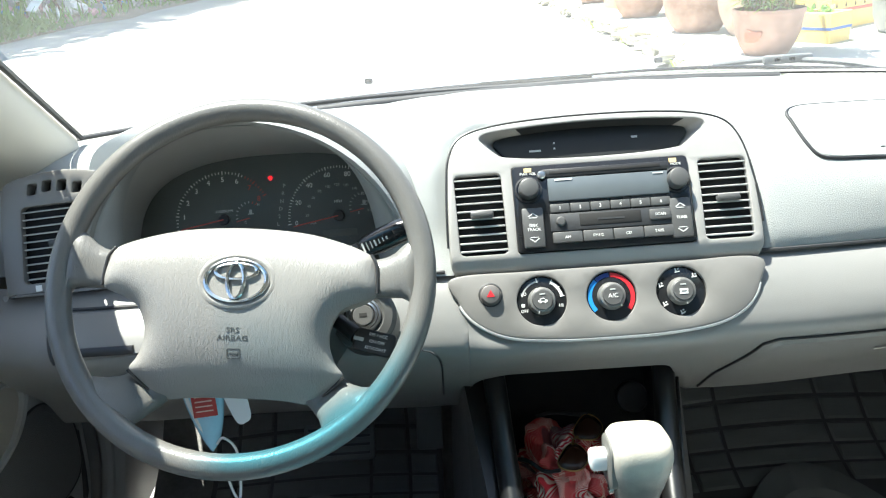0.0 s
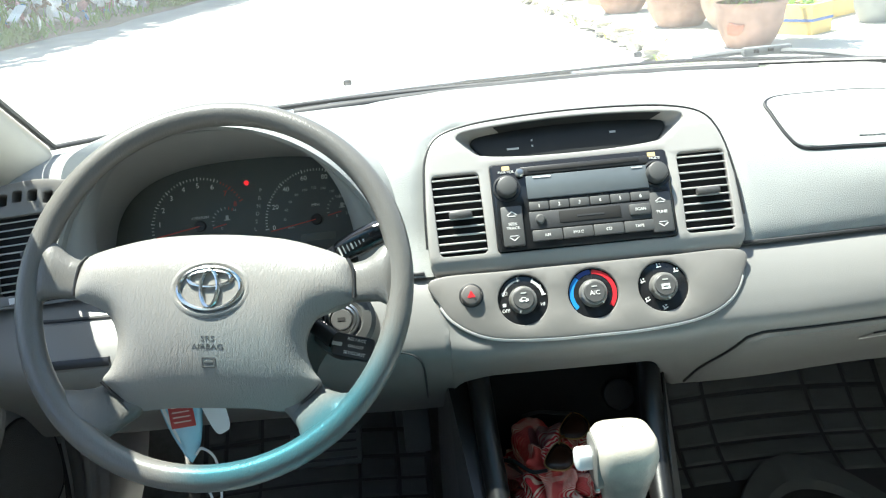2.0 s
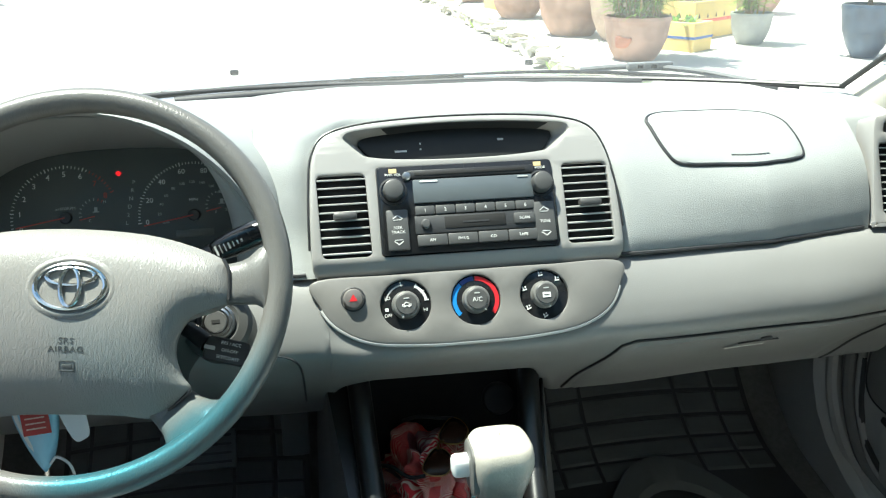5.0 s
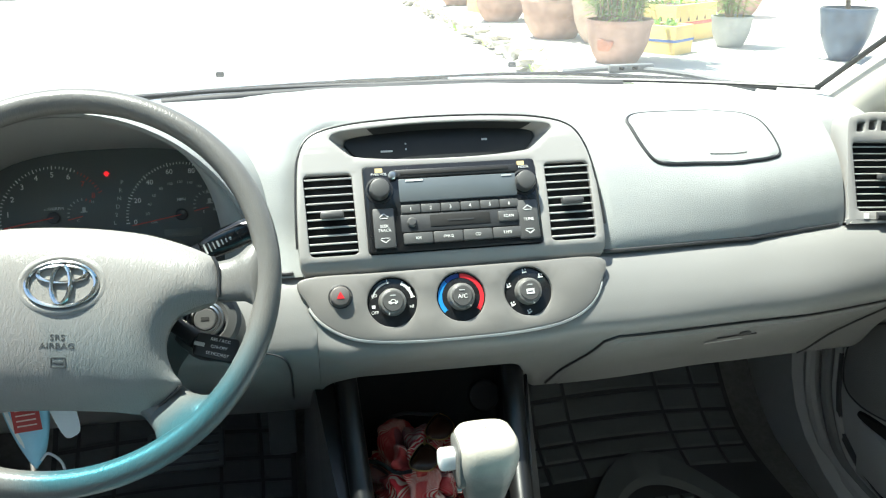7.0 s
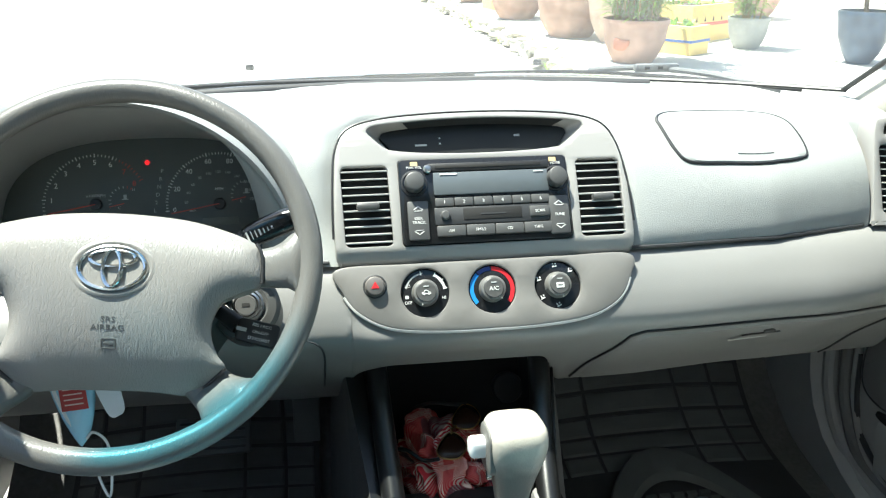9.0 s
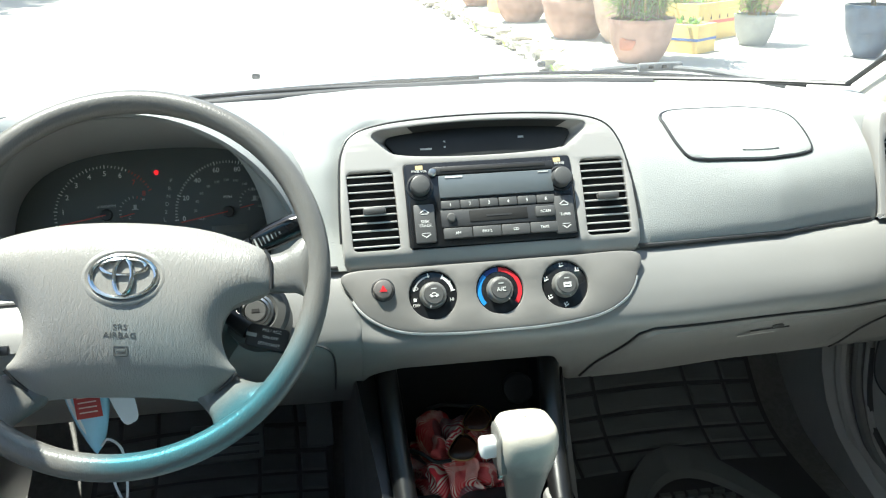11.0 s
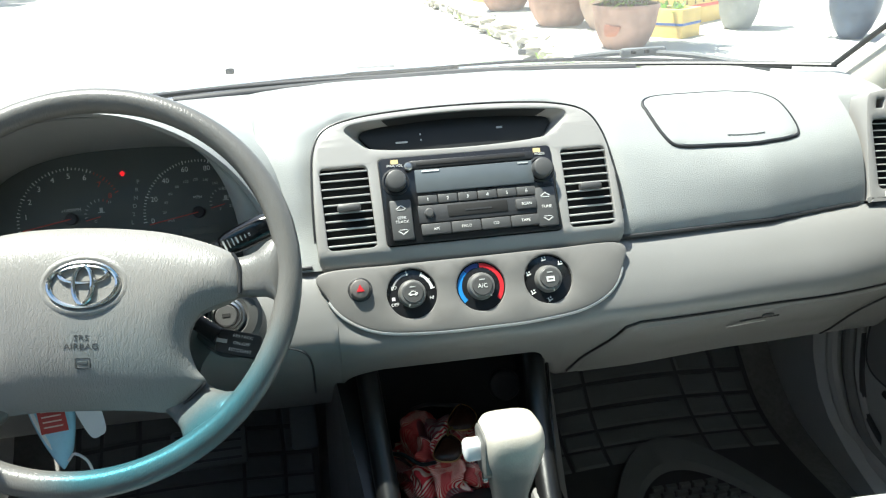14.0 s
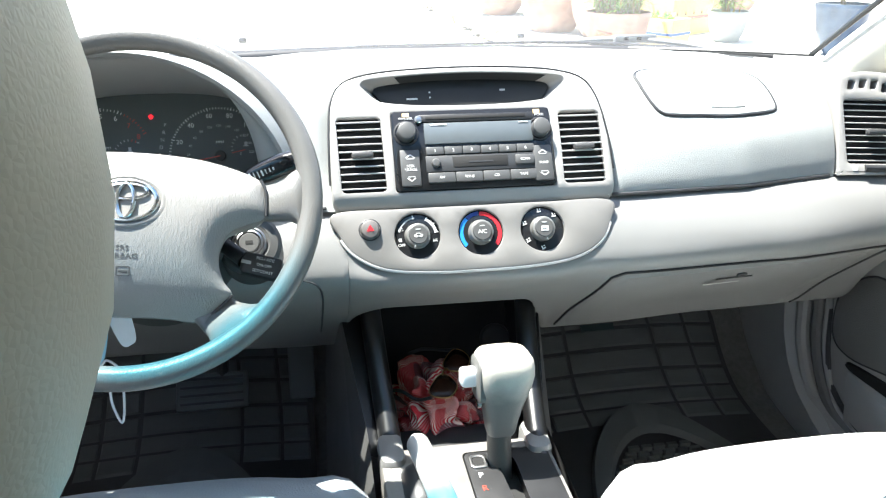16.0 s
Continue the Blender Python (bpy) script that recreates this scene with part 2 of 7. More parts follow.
# ---- shape helpers ----
def mesh_of(bm, name, material, smooth=True, angle=35):
    bmesh.ops.recalc_face_normals(bm, faces=bm.faces)
    me = bpy.data.meshes.new(name)
    if smooth:
        for f in bm.faces:
            f.smooth = True
        lim = radians(angle)
        for e in bm.edges:
            if len(e.link_faces) == 2 and e.calc_face_angle(0) > lim:
                e.smooth = False
    bm.to_mesh(me)
    bm.free()
    me.materials.append(material)
    return me


def part(name, bm, material, parent, label="", m=None, angle=35):
    ob = new(name, mesh_of(bm, name, material, angle=angle))
    ob.parent = parent
    if m is not None:
        ob.matrix_local = m
    if label:
        tagged(ob, label)
    return ob


def thing(name, label, category, m=None, group="", kind=""):
    ob = new(name)
    ob.empty_display_size = 0.05
    if m is not None:
        ob.matrix_world = m
    return tagged(ob, label, category, group, kind)


def solo(name, bm, material, label, category, m=None, group="", kind="", angle=35):
    ob = new(name, mesh_of(bm, name, material, angle=angle))
    if m is not None:
        ob.matrix_world = m
    return tagged(ob, label, category, group, kind)


def tilted(origin, lean, turn=0.0):
    """A frame on a face that leans back: X to the right, Y up the face, Z out of it towards the seats."""
    a = radians(lean)
    m = Matrix(((1, 0, 0), (0, math.sin(a), -math.cos(a)), (0, math.cos(a), math.sin(a)))).to_4x4()
    return Matrix.Translation(origin) @ m @ Matrix.Rotation(radians(turn), 4, "Z")


def spline(pts, n):
    """n points along a Catmull-Rom curve through pts."""
    pts = [Vector(p) for p in pts]
    k = len(pts) - 1
    ext = [2 * pts[0] - pts[1], *pts, 2 * pts[-1] - pts[-2]]
    out = []
    for i in range(n):
        u = i * k / (n - 1)
        j = min(int(u), k - 1)
        f = u - j
        a, b, c, d = ext[j:j + 4]
        out.append(0.5 * (2 * b + (c - a) * f + (2 * a - 5 * b + 4 * c - d) * f * f + (3 * b - a - 3 * c + d) * f ** 3))
    return out


def grid(rows, closed=False, bm=None):
    """A sheet through rows of points; closed joins each row's ends."""
    bm = bm or bmesh.new()
    vs = [[bm.verts.new(p) for p in r] for r in rows]
    w = len(vs[0])
    for a, b in zip(vs, vs[1:]):
        for i in range(w if closed else w - 1):
            j = (i + 1) % w
            bm.faces.new((a[i], a[j], b[j], b[i]))
    return bm


def cap(bm, ring):
    bm.faces.new(ring)


def tube(pts, r, n=12, bm=None, ends=True, flat=1.0, closed=False):
    """A swept tube; r is one radius or one for each point; flat squeezes it along its second axis."""
    bm = bm or bmesh.new()
    pts = [Vector(p) for p in pts]
    rad = r if isinstance(r, (list, tuple)) else [r] * len(pts)
    rings, up = [], None
    for i, p in enumerate(pts):
        if closed:
            d = pts[(i + 1) % len(pts)] - pts[i - 1]
        else:
            d = pts[min(i + 1, len(pts) - 1)] - pts[max(i - 1, 0)]
        d.normalize()
        if up is None:
            up = d.orthogonal().normalized()
        up = (up - d * up.dot(d)).normalized()
        side = d.cross(up)
        rings.append([bm.verts.new(p + rad[i] * (math.cos(a) * up + flat * math.sin(a) * side)) for a in (2 * math.pi * k / n for k in range(n))])
    m = len(rings)
    for i in range(m if closed else m - 1):
        a, b = rings[i], rings[(i + 1) % m]
        for k in range(n):
            bm.faces.new((a[k], a[(k + 1) % n], b[(k + 1) % n], b[k]))
    if ends and not closed:
        bm.faces.new(rings[0][::-1])
        bm.faces.new(rings[-1])
    return bm


def lathe(profile, n=32, bm=None):
    """A turned solid about Z from (radius, height) pairs."""
    bm = bm or bmesh.new()
    rows = []
    for r, z in profile:
        if r < 1e-6:
            rows.append([bm.verts.new((0, 0, z))])
        else:
            rows.append([bm.verts.new((r * math.cos(2 * math.pi * k / n), r * math.sin(2 * math.pi * k / n), z)) for k in range(n)])
    for a, b in zip(rows, rows[1:]):
        for k in range(n):
            q = [a[k % len(a)], a[(k + 1) % len(a)], b[(k + 1) % len(b)], b[k % len(b)]]
            q = list(dict.fromkeys(q))
            if len(q) > 2:
                bm.faces.new(q)
    return bm


def box(sx, sy, sz, bev=0.0, c=(0, 0, 0), bm=None, seg=2):
    own = bmesh.new()
    bmesh.ops.create_cube(own, size=1, matrix=Matrix.Translation(c) @ Matrix.Diagonal((sx, sy, sz, 1)))
    if bev:
        bmesh.ops.bevel(own, geom=own.edges[:], offset=bev, segments=seg, affect="EDGES", profile=0.5)
    if bm is None:
        return own
    me = bpy.data.meshes.new("tmp")
    own.to_mesh(me)
    own.free()
    bm.from_mesh(me)
    bpy.data.meshes.remove(me)
    return bm


def rounded(w, h, r, n=5, cx=0.0, cy=0.0, skew=0.0):
    """The outline of a rounded rectangle, anticlockwise."""
    out = []
    for sx, sy, a0 in ((1, 1, 0), (-1, 1, 90), (-1, -1, 180), (1, -1, 270)):
        for k in range(n + 1):
            a = radians(a0 + 90 * k / n)
            x, y = sx * (w / 2 - r) + r * math.cos(a), sy * (h / 2 - r) + r * math.sin(a)
            out.append((cx + x + skew * y, cy + y))
    return out


def shrink(loop, d):
    """The outline moved inwards by d (anticlockwise outlines)."""
    out, n = [], len(loop)
    for i in range(n):
        a, b, c = Vector(loop[i - 1]), Vector(loop[i]), Vector(loop[(i + 1) % n])
        t = (c - a).normalized()
        out.append((b.x - t.y * d, b.y + t.x * d))
    return out


def plate(outer, holes=(), z0=-0.01, z1=0.0, bev=0.0015, back=False):
    """A plate with its front at z1, softened edges and holes that go through it."""
    bm = bmesh.new()
    edges = []
    for k, loop in enumerate((outer, *holes)):
        s, b = (1, bev) if k == 0 else (-1, min(bev, 0.0015))
        rings = [[bm.verts.new((*p, z)) for p in shrink(loop, s * d)] for d, z in ((b, z1), (b * 0.3, z1 - b * 0.3), (0, z1 - b), (0, z0))]
        n = len(loop)
        for p, q in zip(rings, rings[1:]):
            for i in range(n):
                bm.faces.new((p[i], p[(i + 1) % n], q[(i + 1) % n], q[i]))
        edges += [bm.edges.get((rings[0][i], rings[0][(i + 1) % n])) for i in range(n)]
    bmesh.ops.triangle_fill(bm, edges=edges, use_beauty=True, use_dissolve=False)
    if back:
        bmesh.ops.holes_fill(bm, edges=bm.edges[:], sides=0)
    return bm


def dome(outline, centre, steps):
    """A cushion-shaped cap: rings shrink towards centre as (share, height)."""
    bm = bmesh.new()
    cx, cy = centre
    rows = [[(cx + (x - cx) * s, cy + (y - cy) * s, h) for x, y in outline] for s, h in steps]
    grid(rows, True, bm)
    bm.verts.ensure_lookup_table()
    n = len(outline)
    bm.faces.new(bm.verts[-n:])
    return bm


def smooth2(pts, n, closed=True):
    """A smooth closed outline through plane points."""
    k = len(pts)
    out = []
    for i in range(n):
        u = i * k / n
        j = int(u)
        f = u - j
        a, b, c, d = (Vector(pts[(j + o) % k]) for o in (-1, 0, 1, 2))
        q = 0.5 * (2 * b + (c - a) * f + (2 * a - 5 * b + 4 * c - d) * f * f + (3 * b - a - 3 * c + d) * f ** 3)
        out.append((q.x, q.y))
    return out


def text(body, size, material, parent, x, y, z, turn=0.0, name="lettering", depth=0.0002, width=1.0):
    cu = bpy.data.curves.new("t", "FONT")
    cu.body, cu.size, cu.align_x, cu.align_y, cu.extrude, cu.resolution_u = body, size, "CENTER", "CENTER", depth, 3
    tmp = bpy.data.objects.new("t", cu)
    scene.collection.objects.link(tmp)
    me = bpy.data.meshes.new_from_object(tmp)
    bpy.data.objects.remove(tmp)
    bpy.data.curves.remove(cu)
    me.materials.clear()
    me.materials.append(material)
    ob = new(name, me)
    ob.parent = parent
    ob.matrix_local = Matrix.Translation((x, y, z)) @ Matrix.Rotation(radians(turn), 4, "Z") @ Matrix.Diagonal((width, 1, 1, 1))
    return ob


def bar(w, h, material, parent, x, y, z, turn=0.0, name="printed_bar", d=0.0005):
    return part(name, box(w, h, d), material, parent, m=Matrix.Translation((x, y, z)) @ Matrix.Rotation(radians(turn), 4, "Z"))


def lerp(a, b, f):
    return a + (b - a) * f


# ---- the dashboard ----
dashboard = thing("dashboard", "grey moulded plastic dashboard with a padded grained top", "dashboard")


def stations(table, x, n):
    """The section of a moulding at x, as (y, z) points, between the tabled ones."""
    xs = [r[0] for r in table]
    i = max(0, min(len(xs) - 2, sum(x >= k for k in xs) - 1))
    f = (x - xs[i]) / (xs[i + 1] - xs[i])
    f = f * f * (3 - 2 * f)
    pts = [(lerp(a[0], b[0], f), lerp(a[1], b[1], f), 0) for a, b in zip(table[i][1], table[i + 1][1])]
    return [(p.x, p.y) for p in spline(pts, n)]


def moulding(table, x0, x1, nx, n):
    rows = []
    for i in range(nx + 1):
        x = lerp(x0, x1, i / nx)
        rows.append([(x, y, z) for y, z in stations(table, x, n)])
    return grid(rows)


# sections of the padded top, from the windscreen's foot to the crease under the pad
END = [(1.27, 0.928), (1.12, 0.955), (0.99, 0.962), (0.955, 0.955), (0.925, 0.93), (0.905, 0.90), (0.892, 0.865), (0.886, 0.832)]
SIDE = [(1.36, 0.935), (1.22, 0.968), (1.09, 0.978), (0.99, 0.966), (0.91, 0.925), (0.874, 0.893), (0.857, 0.852), (0.855, 0.829)]
NEAR = [(1.42, 0.935), (1.26, 0.970), (1.08, 0.983), (0.972, 0.973), (0.916, 0.937), (0.882, 0.898), (0.855, 0.852), (0.850, 0.828)]
MID = [(1.43, 0.935), (1.27, 0.972), (1.10, 0.984), (1.00, 0.981), (0.976, 0.965), (0.945, 0.905), (0.905, 0.855), (0.862, 0.822)]
VENTS = [(1.30, 0.928), (1.20, 0.950), (1.08, 0.957), (1.01, 0.953), (0.985, 0.935), (0.965, 0.90), (0.950, 0.865), (0.94, 0.832)]
WELL = [(1.42, 0.935), (1.26, 0.965), (1.16, 0.968), (1.10, 0.96), (1.06, 0.94), (1.045, 0.91), (1.04, 0.87), (1.04, 0.83)]
VALLEY = [(1.42, 0.935), (1.26, 0.967), (1.12, 0.976), (0.985, 0.976), (0.938, 0.950), (0.908, 0.907), (0.885, 0.866), (0.860, 0.828)]
NEAR_L = [(1.42, 0.935), (1.26, 0.970), (1.08, 0.983), (0.962, 0.976), (0.919, 0.946), (0.893, 0.905), (0.872, 0.865), (0.846, 0.828)]
PAD = [(-0.75, VENTS), (-0.640, VENTS), (-0.606, VALLEY), (-0.594, WELL), (-0.250, WELL), (-0.238, VALLEY), (-0.19, NEAR_L), (-0.12, MID), (0.12, MID), (0.19, NEAR), (0.36, SIDE), *[(0.36 + 0.145 * f, [(lerp(a[0], b[0], 0.7 * f), lerp(a[1], b[1], 0.7 * f)) for a, b in zip(SIDE, END)]) for f in (0.2, 0.4, 0.6, 0.8, 1.0)], (0.515, VENTS), (0.71, VENTS)]
part("upper_pad", moulding(PAD, -0.75, 0.71, 150, 40), DASH_PAD, dashboard, "grained grey padded dashboard top")
# the long groove in the top near the glass
part("defroster_groove", tube([(x, 1.262 - 0.35 * x * x, 0.9725 - 0.02 * x * x) for x in (lerp(-0.36, 0.34, k / 24) for k in range(25))], 0.006, 8, flat=0.3), DARK, dashboard, "narrow dark defroster slot")

# the smooth lower trim
L_END = [(0.895, 0.832), (0.878, 0.824), (0.860, 0.806), (0.848, 0.778), (0.850, 0.748), (0.885, 0.712), (0.93, 0.66), (0.97, 0.605), (1.02, 0.60)]
L_SIDE = [(0.868, 0.831), (0.850, 0.822), (0.830, 0.803), (0.812, 0.777), (0.810, 0.750), (0.842, 0.715), (0.915, 0.655), (0.965, 0.602), (1.02, 0.60)]
L_NEAR = [(0.862, 0.831), (0.846, 0.821), (0.827, 0.802), (0.810, 0.776), (0.804, 0.750), (0.832, 0.712), (0.905, 0.650), (0.962, 0.596), (1.02, 0.595)]
L_R = [(lerp(a[0], b[0], 0.75), lerp(a[1], b[1], 0.75)) for a, b in zip(L_SIDE, L_END)]
L_KNEE = [(0.872, 0.832), (0.856, 0.827), (0.832, 0.812), (0.806, 0.792), (0.797, 0.770), (0.828, 0.728), (0.91, 0.66), (0.965, 0.602), (1.02, 0.60)]
L_LEFT = [(0.897, 0.832), (0.880, 0.827), (0.852, 0.810), (0.830, 0.788), (0.828, 0.764), (0.862, 0.722), (0.93, 0.66), (0.97, 0.605), (1.02, 0.60)]
LOWER = [(-0.72, L_LEFT), (-0.58, L_KNEE), (-0.44, L_KNEE), (-0.20, L_NEAR), (0.20, L_NEAR), (0.40, L_SIDE), (0.62, L_R), (0.668, [(y + 0.045, z - 0.004) for y, z in L_R])]
C_MID = [(0.850, 0.825), (0.845, 0.818), (0.833, 0.802), (0.814, 0.776), (0.800, 0.754), (0.808, 0.733), (0.834, 0.708), (0.868, 0.676), (0.915, 0.632)]
CENTRE = LOWER[:4] + [(-0.178, L_NEAR), (-0.128, C_MID), (0.095, C_MID), (0.126, L_NEAR)] + LOWER[4:]


def opening(x):
    """Height of the trim's lower edge over the storage bin; None beside it."""
    if not -0.1625 <= x <= 0.0905:
        return None
    u = max(0.0, (-0.110 - x) / 0.0525, (x - 0.060) / 0.0305)
    return 0.698 - 0.017 * x - 0.055 * (1 - max(0.0, 1 - u ** 2.1) ** 0.48)


def trim_row(x, n=44):
    """The trim's section at x, cut off at the opening, in even steps, with the lip turned back."""
    pts = [Vector((x, y, z)) for y, z in stations(CENTRE, x, 160)]
    z0 = opening(x)
    if z0 is not None:
        k = next((i for i, p in enumerate(pts) if p.z < z0), len(pts) - 1)
        a, b = pts[k - 1], pts[k]
        pts = pts[:k] + [a.lerp(b, min(1.0, (a.z - z0) / (a.z - b.z)))]
    run = [0.0]
    for a, b in zip(pts, pts[1:]):
        run.append(run[-1] + (b - a).length)
    row, i = [], 0
    for k in range(n):
        d = run[-1] * k / (n - 1)
        while i < len(run) - 2 and run[i + 1] < d:
            i += 1
        row.append(pts[i].lerp(pts[i + 1], min(1.0, (d - run[i]) / (run[i + 1] - run[i]))))
    back = ((0.003, -0.0012), (0.007, 0.0), (0.045, 0.004)) if z0 is not None else ((0.001, -0.001), (0.002, -0.001), (0.004, -0.002))
    return row + [row[-1] + Vector((0, dy, dz)) for dy, dz in back]


xs = [lerp(-0.715, -0.19, k / 34) for k in range(34)] + [lerp(-0.19, -0.163, k / 4) for k in range(5)] + [lerp(-0.1625, -0.112, (k / 16) ** 2) for k in range(17)] + [lerp(-0.106, 0.060, k / 18) for k in range(19)] + [lerp(0.0905, 0.062, (k / 14) ** 2) for k in range(14, -1, -1)] + [lerp(0.091, 0.668, k / 62) for k in range(63)]
part("lower_trim", grid([trim_row(x) for x in xs]), TRIM, dashboard, "smooth light grey lower dashboard trim", angle=50)
part("panel_seam", tube(spline([(-0.240, 0.8045, 0.763), (-0.212, 0.8040, 0.758), (-0.199, 0.8035, 0.750), (-0.1945, 0.8135, 0.731), (-0.195, 0.8500, 0.6945), (-0.197, 0.9145, 0.640)], 30), 0.0013, 6), DARK, dashboard, "thin dark seam between the trims")

# ---- the centre stack ----
STACK = tilted((0, 0.842, 0.850), 35)
outer = smooth2([(0.161, -0.0180), (0.1725, -0.0125), (0.1755, 0.0), (0.175, 0.035), (0.1725, 0.08), (0.1655, 0.118), (0.150, 0.143), (0.115, 0.155), (0.06, 0.1605), (0, 0.162), (-0.06, 0.1605), (-0.118, 0.155), (-0.155, 0.143), (-0.170, 0.118), (-0.1745, 0.08), (-0.1765, 0.035), (-0.1765, 0.0), (-0.1735, -0.0125), (-0.162, -0.0180), (-0.09, -0.0184), (0, -0.0185), (0.09, -0.018)], 120)
window = smooth2([(0.128, 0.1405), (0.1245, 0.1335), (0.113, 0.1215), (0.10, 0.1145), (0.06, 0.110), (0, 0.1085), (-0.06, 0.110), (-0.104, 0.1145), (-0.118, 0.1215), (-0.1295, 0.1335), (-0.133, 0.1405), (-0.120, 0.1472), (-0.06, 0.1525), (0, 0.154), (0.06, 0.1525), (0.118, 0.1475)][::-1], 60)
vent_l = rounded(0.054, 0.094, 0.006, 4, -0.1385, 0.049, -0.02)
vent_r = rounded(0.054, 0.094, 0.006, 4, 0.1385, 0.049, 0.02)
radio_hole = rounded(0.2, 0.101, 0.004, 3, 0, 0.0505)


def bulge(y):
    """How far the panel's face falls back below the vents and over the arch."""
    return -1.2 * max(0.0, 0.075 - y) ** 2 - 1.2 * max(0.0, y - 0.115) ** 2 - 24.0 * max(0.0, 0.002 - y) ** 2


def curved(bm, y0, y1, n):
    """Bends a flat panel along its height, cut into n bands first."""
    for k in range(1, n):
        bmesh.ops.bisect_plane(bm, geom=bm.verts[:] + bm.edges[:] + bm.faces[:], dist=1e-6, plane_co=(0, lerp(y0, y1, k / n), 0), plane_no=(0, 1, 0))
    for v in bm.verts:
        v.co.z += bulge(v.co.y)
    return bm


stack = part("centre_bezel", curved(plate(outer, (window, vent_l, vent_r, radio_hole), -0.022, 0.004, 0.004), -0.0185, 0.162, 26), BEZEL, dashboard, "warm grey panel around radio and vents", STACK)
part("seam", tube([(x, y, 0.0015 + bulge(y)) for x, y in shrink(outer[::-1], -0.0012) if y > 0.012] if sum(a[0] * b[1] - b[0] * a[1] for a, b in zip(outer, outer[1:])) < 0 else [(x, y, 0.0015 + bulge(y)) for x, y in shrink(outer, -0.0012) if y > 0.012], 0.0012, 8), BLACK, stack, "dark seam round the panel")
# dark tube standing in for the shadow under the panel's lower edge
part("under_edge_shade", tube([(x, -0.0165, -0.006 + bulge(-0.0165)) for x in np.linspace(-0.171, 0.170, 30)], 0.005, 10), DARK, stack, "dark strip for the shadow under the panel's lower edge")
# recessed display under the arch
display = thing("clock_display", "dark recessed dashboard clock display with faint marks", "display", STACK)
rim = [(x, y, 0.001) for x, y in window]
part("recess", grid([rim, [(x * 0.975, 0.132 + (y - 0.132) * 0.985, -0.004) for x, y in window], [(x * 0.90, 0.132 + (y - 0.132) * 0.97, -0.016) for x, y in window], [(x * 0.84, 0.132 + (y - 0.132) * 0.96, -0.030) for x, y in window]], True), BEZEL, display, "grey funnel round the display")
top = [i for i in range(len(window)) if window[i][1] > 0.1490]
# a smoked sheet over the funnel's upper wall stands in for its shade
part("arch_shade", grid([[(window[i][0] * a, 0.132 + (window[i][1] - 0.132) * b - 0.0004, z) for i in top] for a, b, z in ((0.995, 0.99, 0.0005), (0.97, 0.975, -0.004), (0.90, 0.955, -0.016))]), SMOKED, display, "dark sheet for the shade under the arch")
part("screen", plate([(x * 0.875, 0.132 + (y - 0.132) * 0.985) for x, y in window], (), -0.032, -0.016, 0.001), SMOKED, display, "smoked dark display window")
for x, y, w, h in ((-0.045, 0.136, 0.002, 0.002), (-0.045, 0.129, 0.002, 0.002), (0.05, 0.137, 0.007, 0.0025), (-0.068, 0.1275, 0.014, 0.0022)):
    bar(w, h, GREYINK, display, x, y, -0.0155)


def vent(name, m, w, h, slats, tab, label, skew=0.0, aim=17, thick=0.0019):
    """A louvred air vent: dark duct, thin slats and a sliding tab."""
    v = thing(name, label, "air vent", m, "dashboard air vents")
    part("duct", box(w + 0.004, h + 0.004, 0.03, 0.001, (0, 0, -0.022)), HOLE, v)
    for k in range(slats):
        y = -h / 2 + h * (k + 0.5) / slats
        part("slat", box(w, thick, 0.008, 0.0005), SLAT, v, m=Matrix.Translation((skew * y, y, -0.0045)) @ Matrix.Rotation(radians(aim), 4, "X"))
    t = part("slider_tab", box(0.026, 0.0075, 0.010, 0.0025), KNOBGREY, v, m=Matrix.Translation((0.001, tab, 0.004)))
    return v


vent("air_vent", STACK @ Matrix.Translation((-0.1385, 0.049, 0.0015)) @ Matrix.Rotation(radians(3), 4, "X"), 0.053, 0.093, 10, -0.002, "rectangular grey louvred vent beside the radio", -0.02)
vent("air_vent", STACK @ Matrix.Translation((0.1385, 0.049, 0.0015)) @ Matrix.Rotation(radians(3), 4, "X"), 0.053, 0.093, 10, -0.002, "rectangular grey louvred vent beside the radio", 0.02)

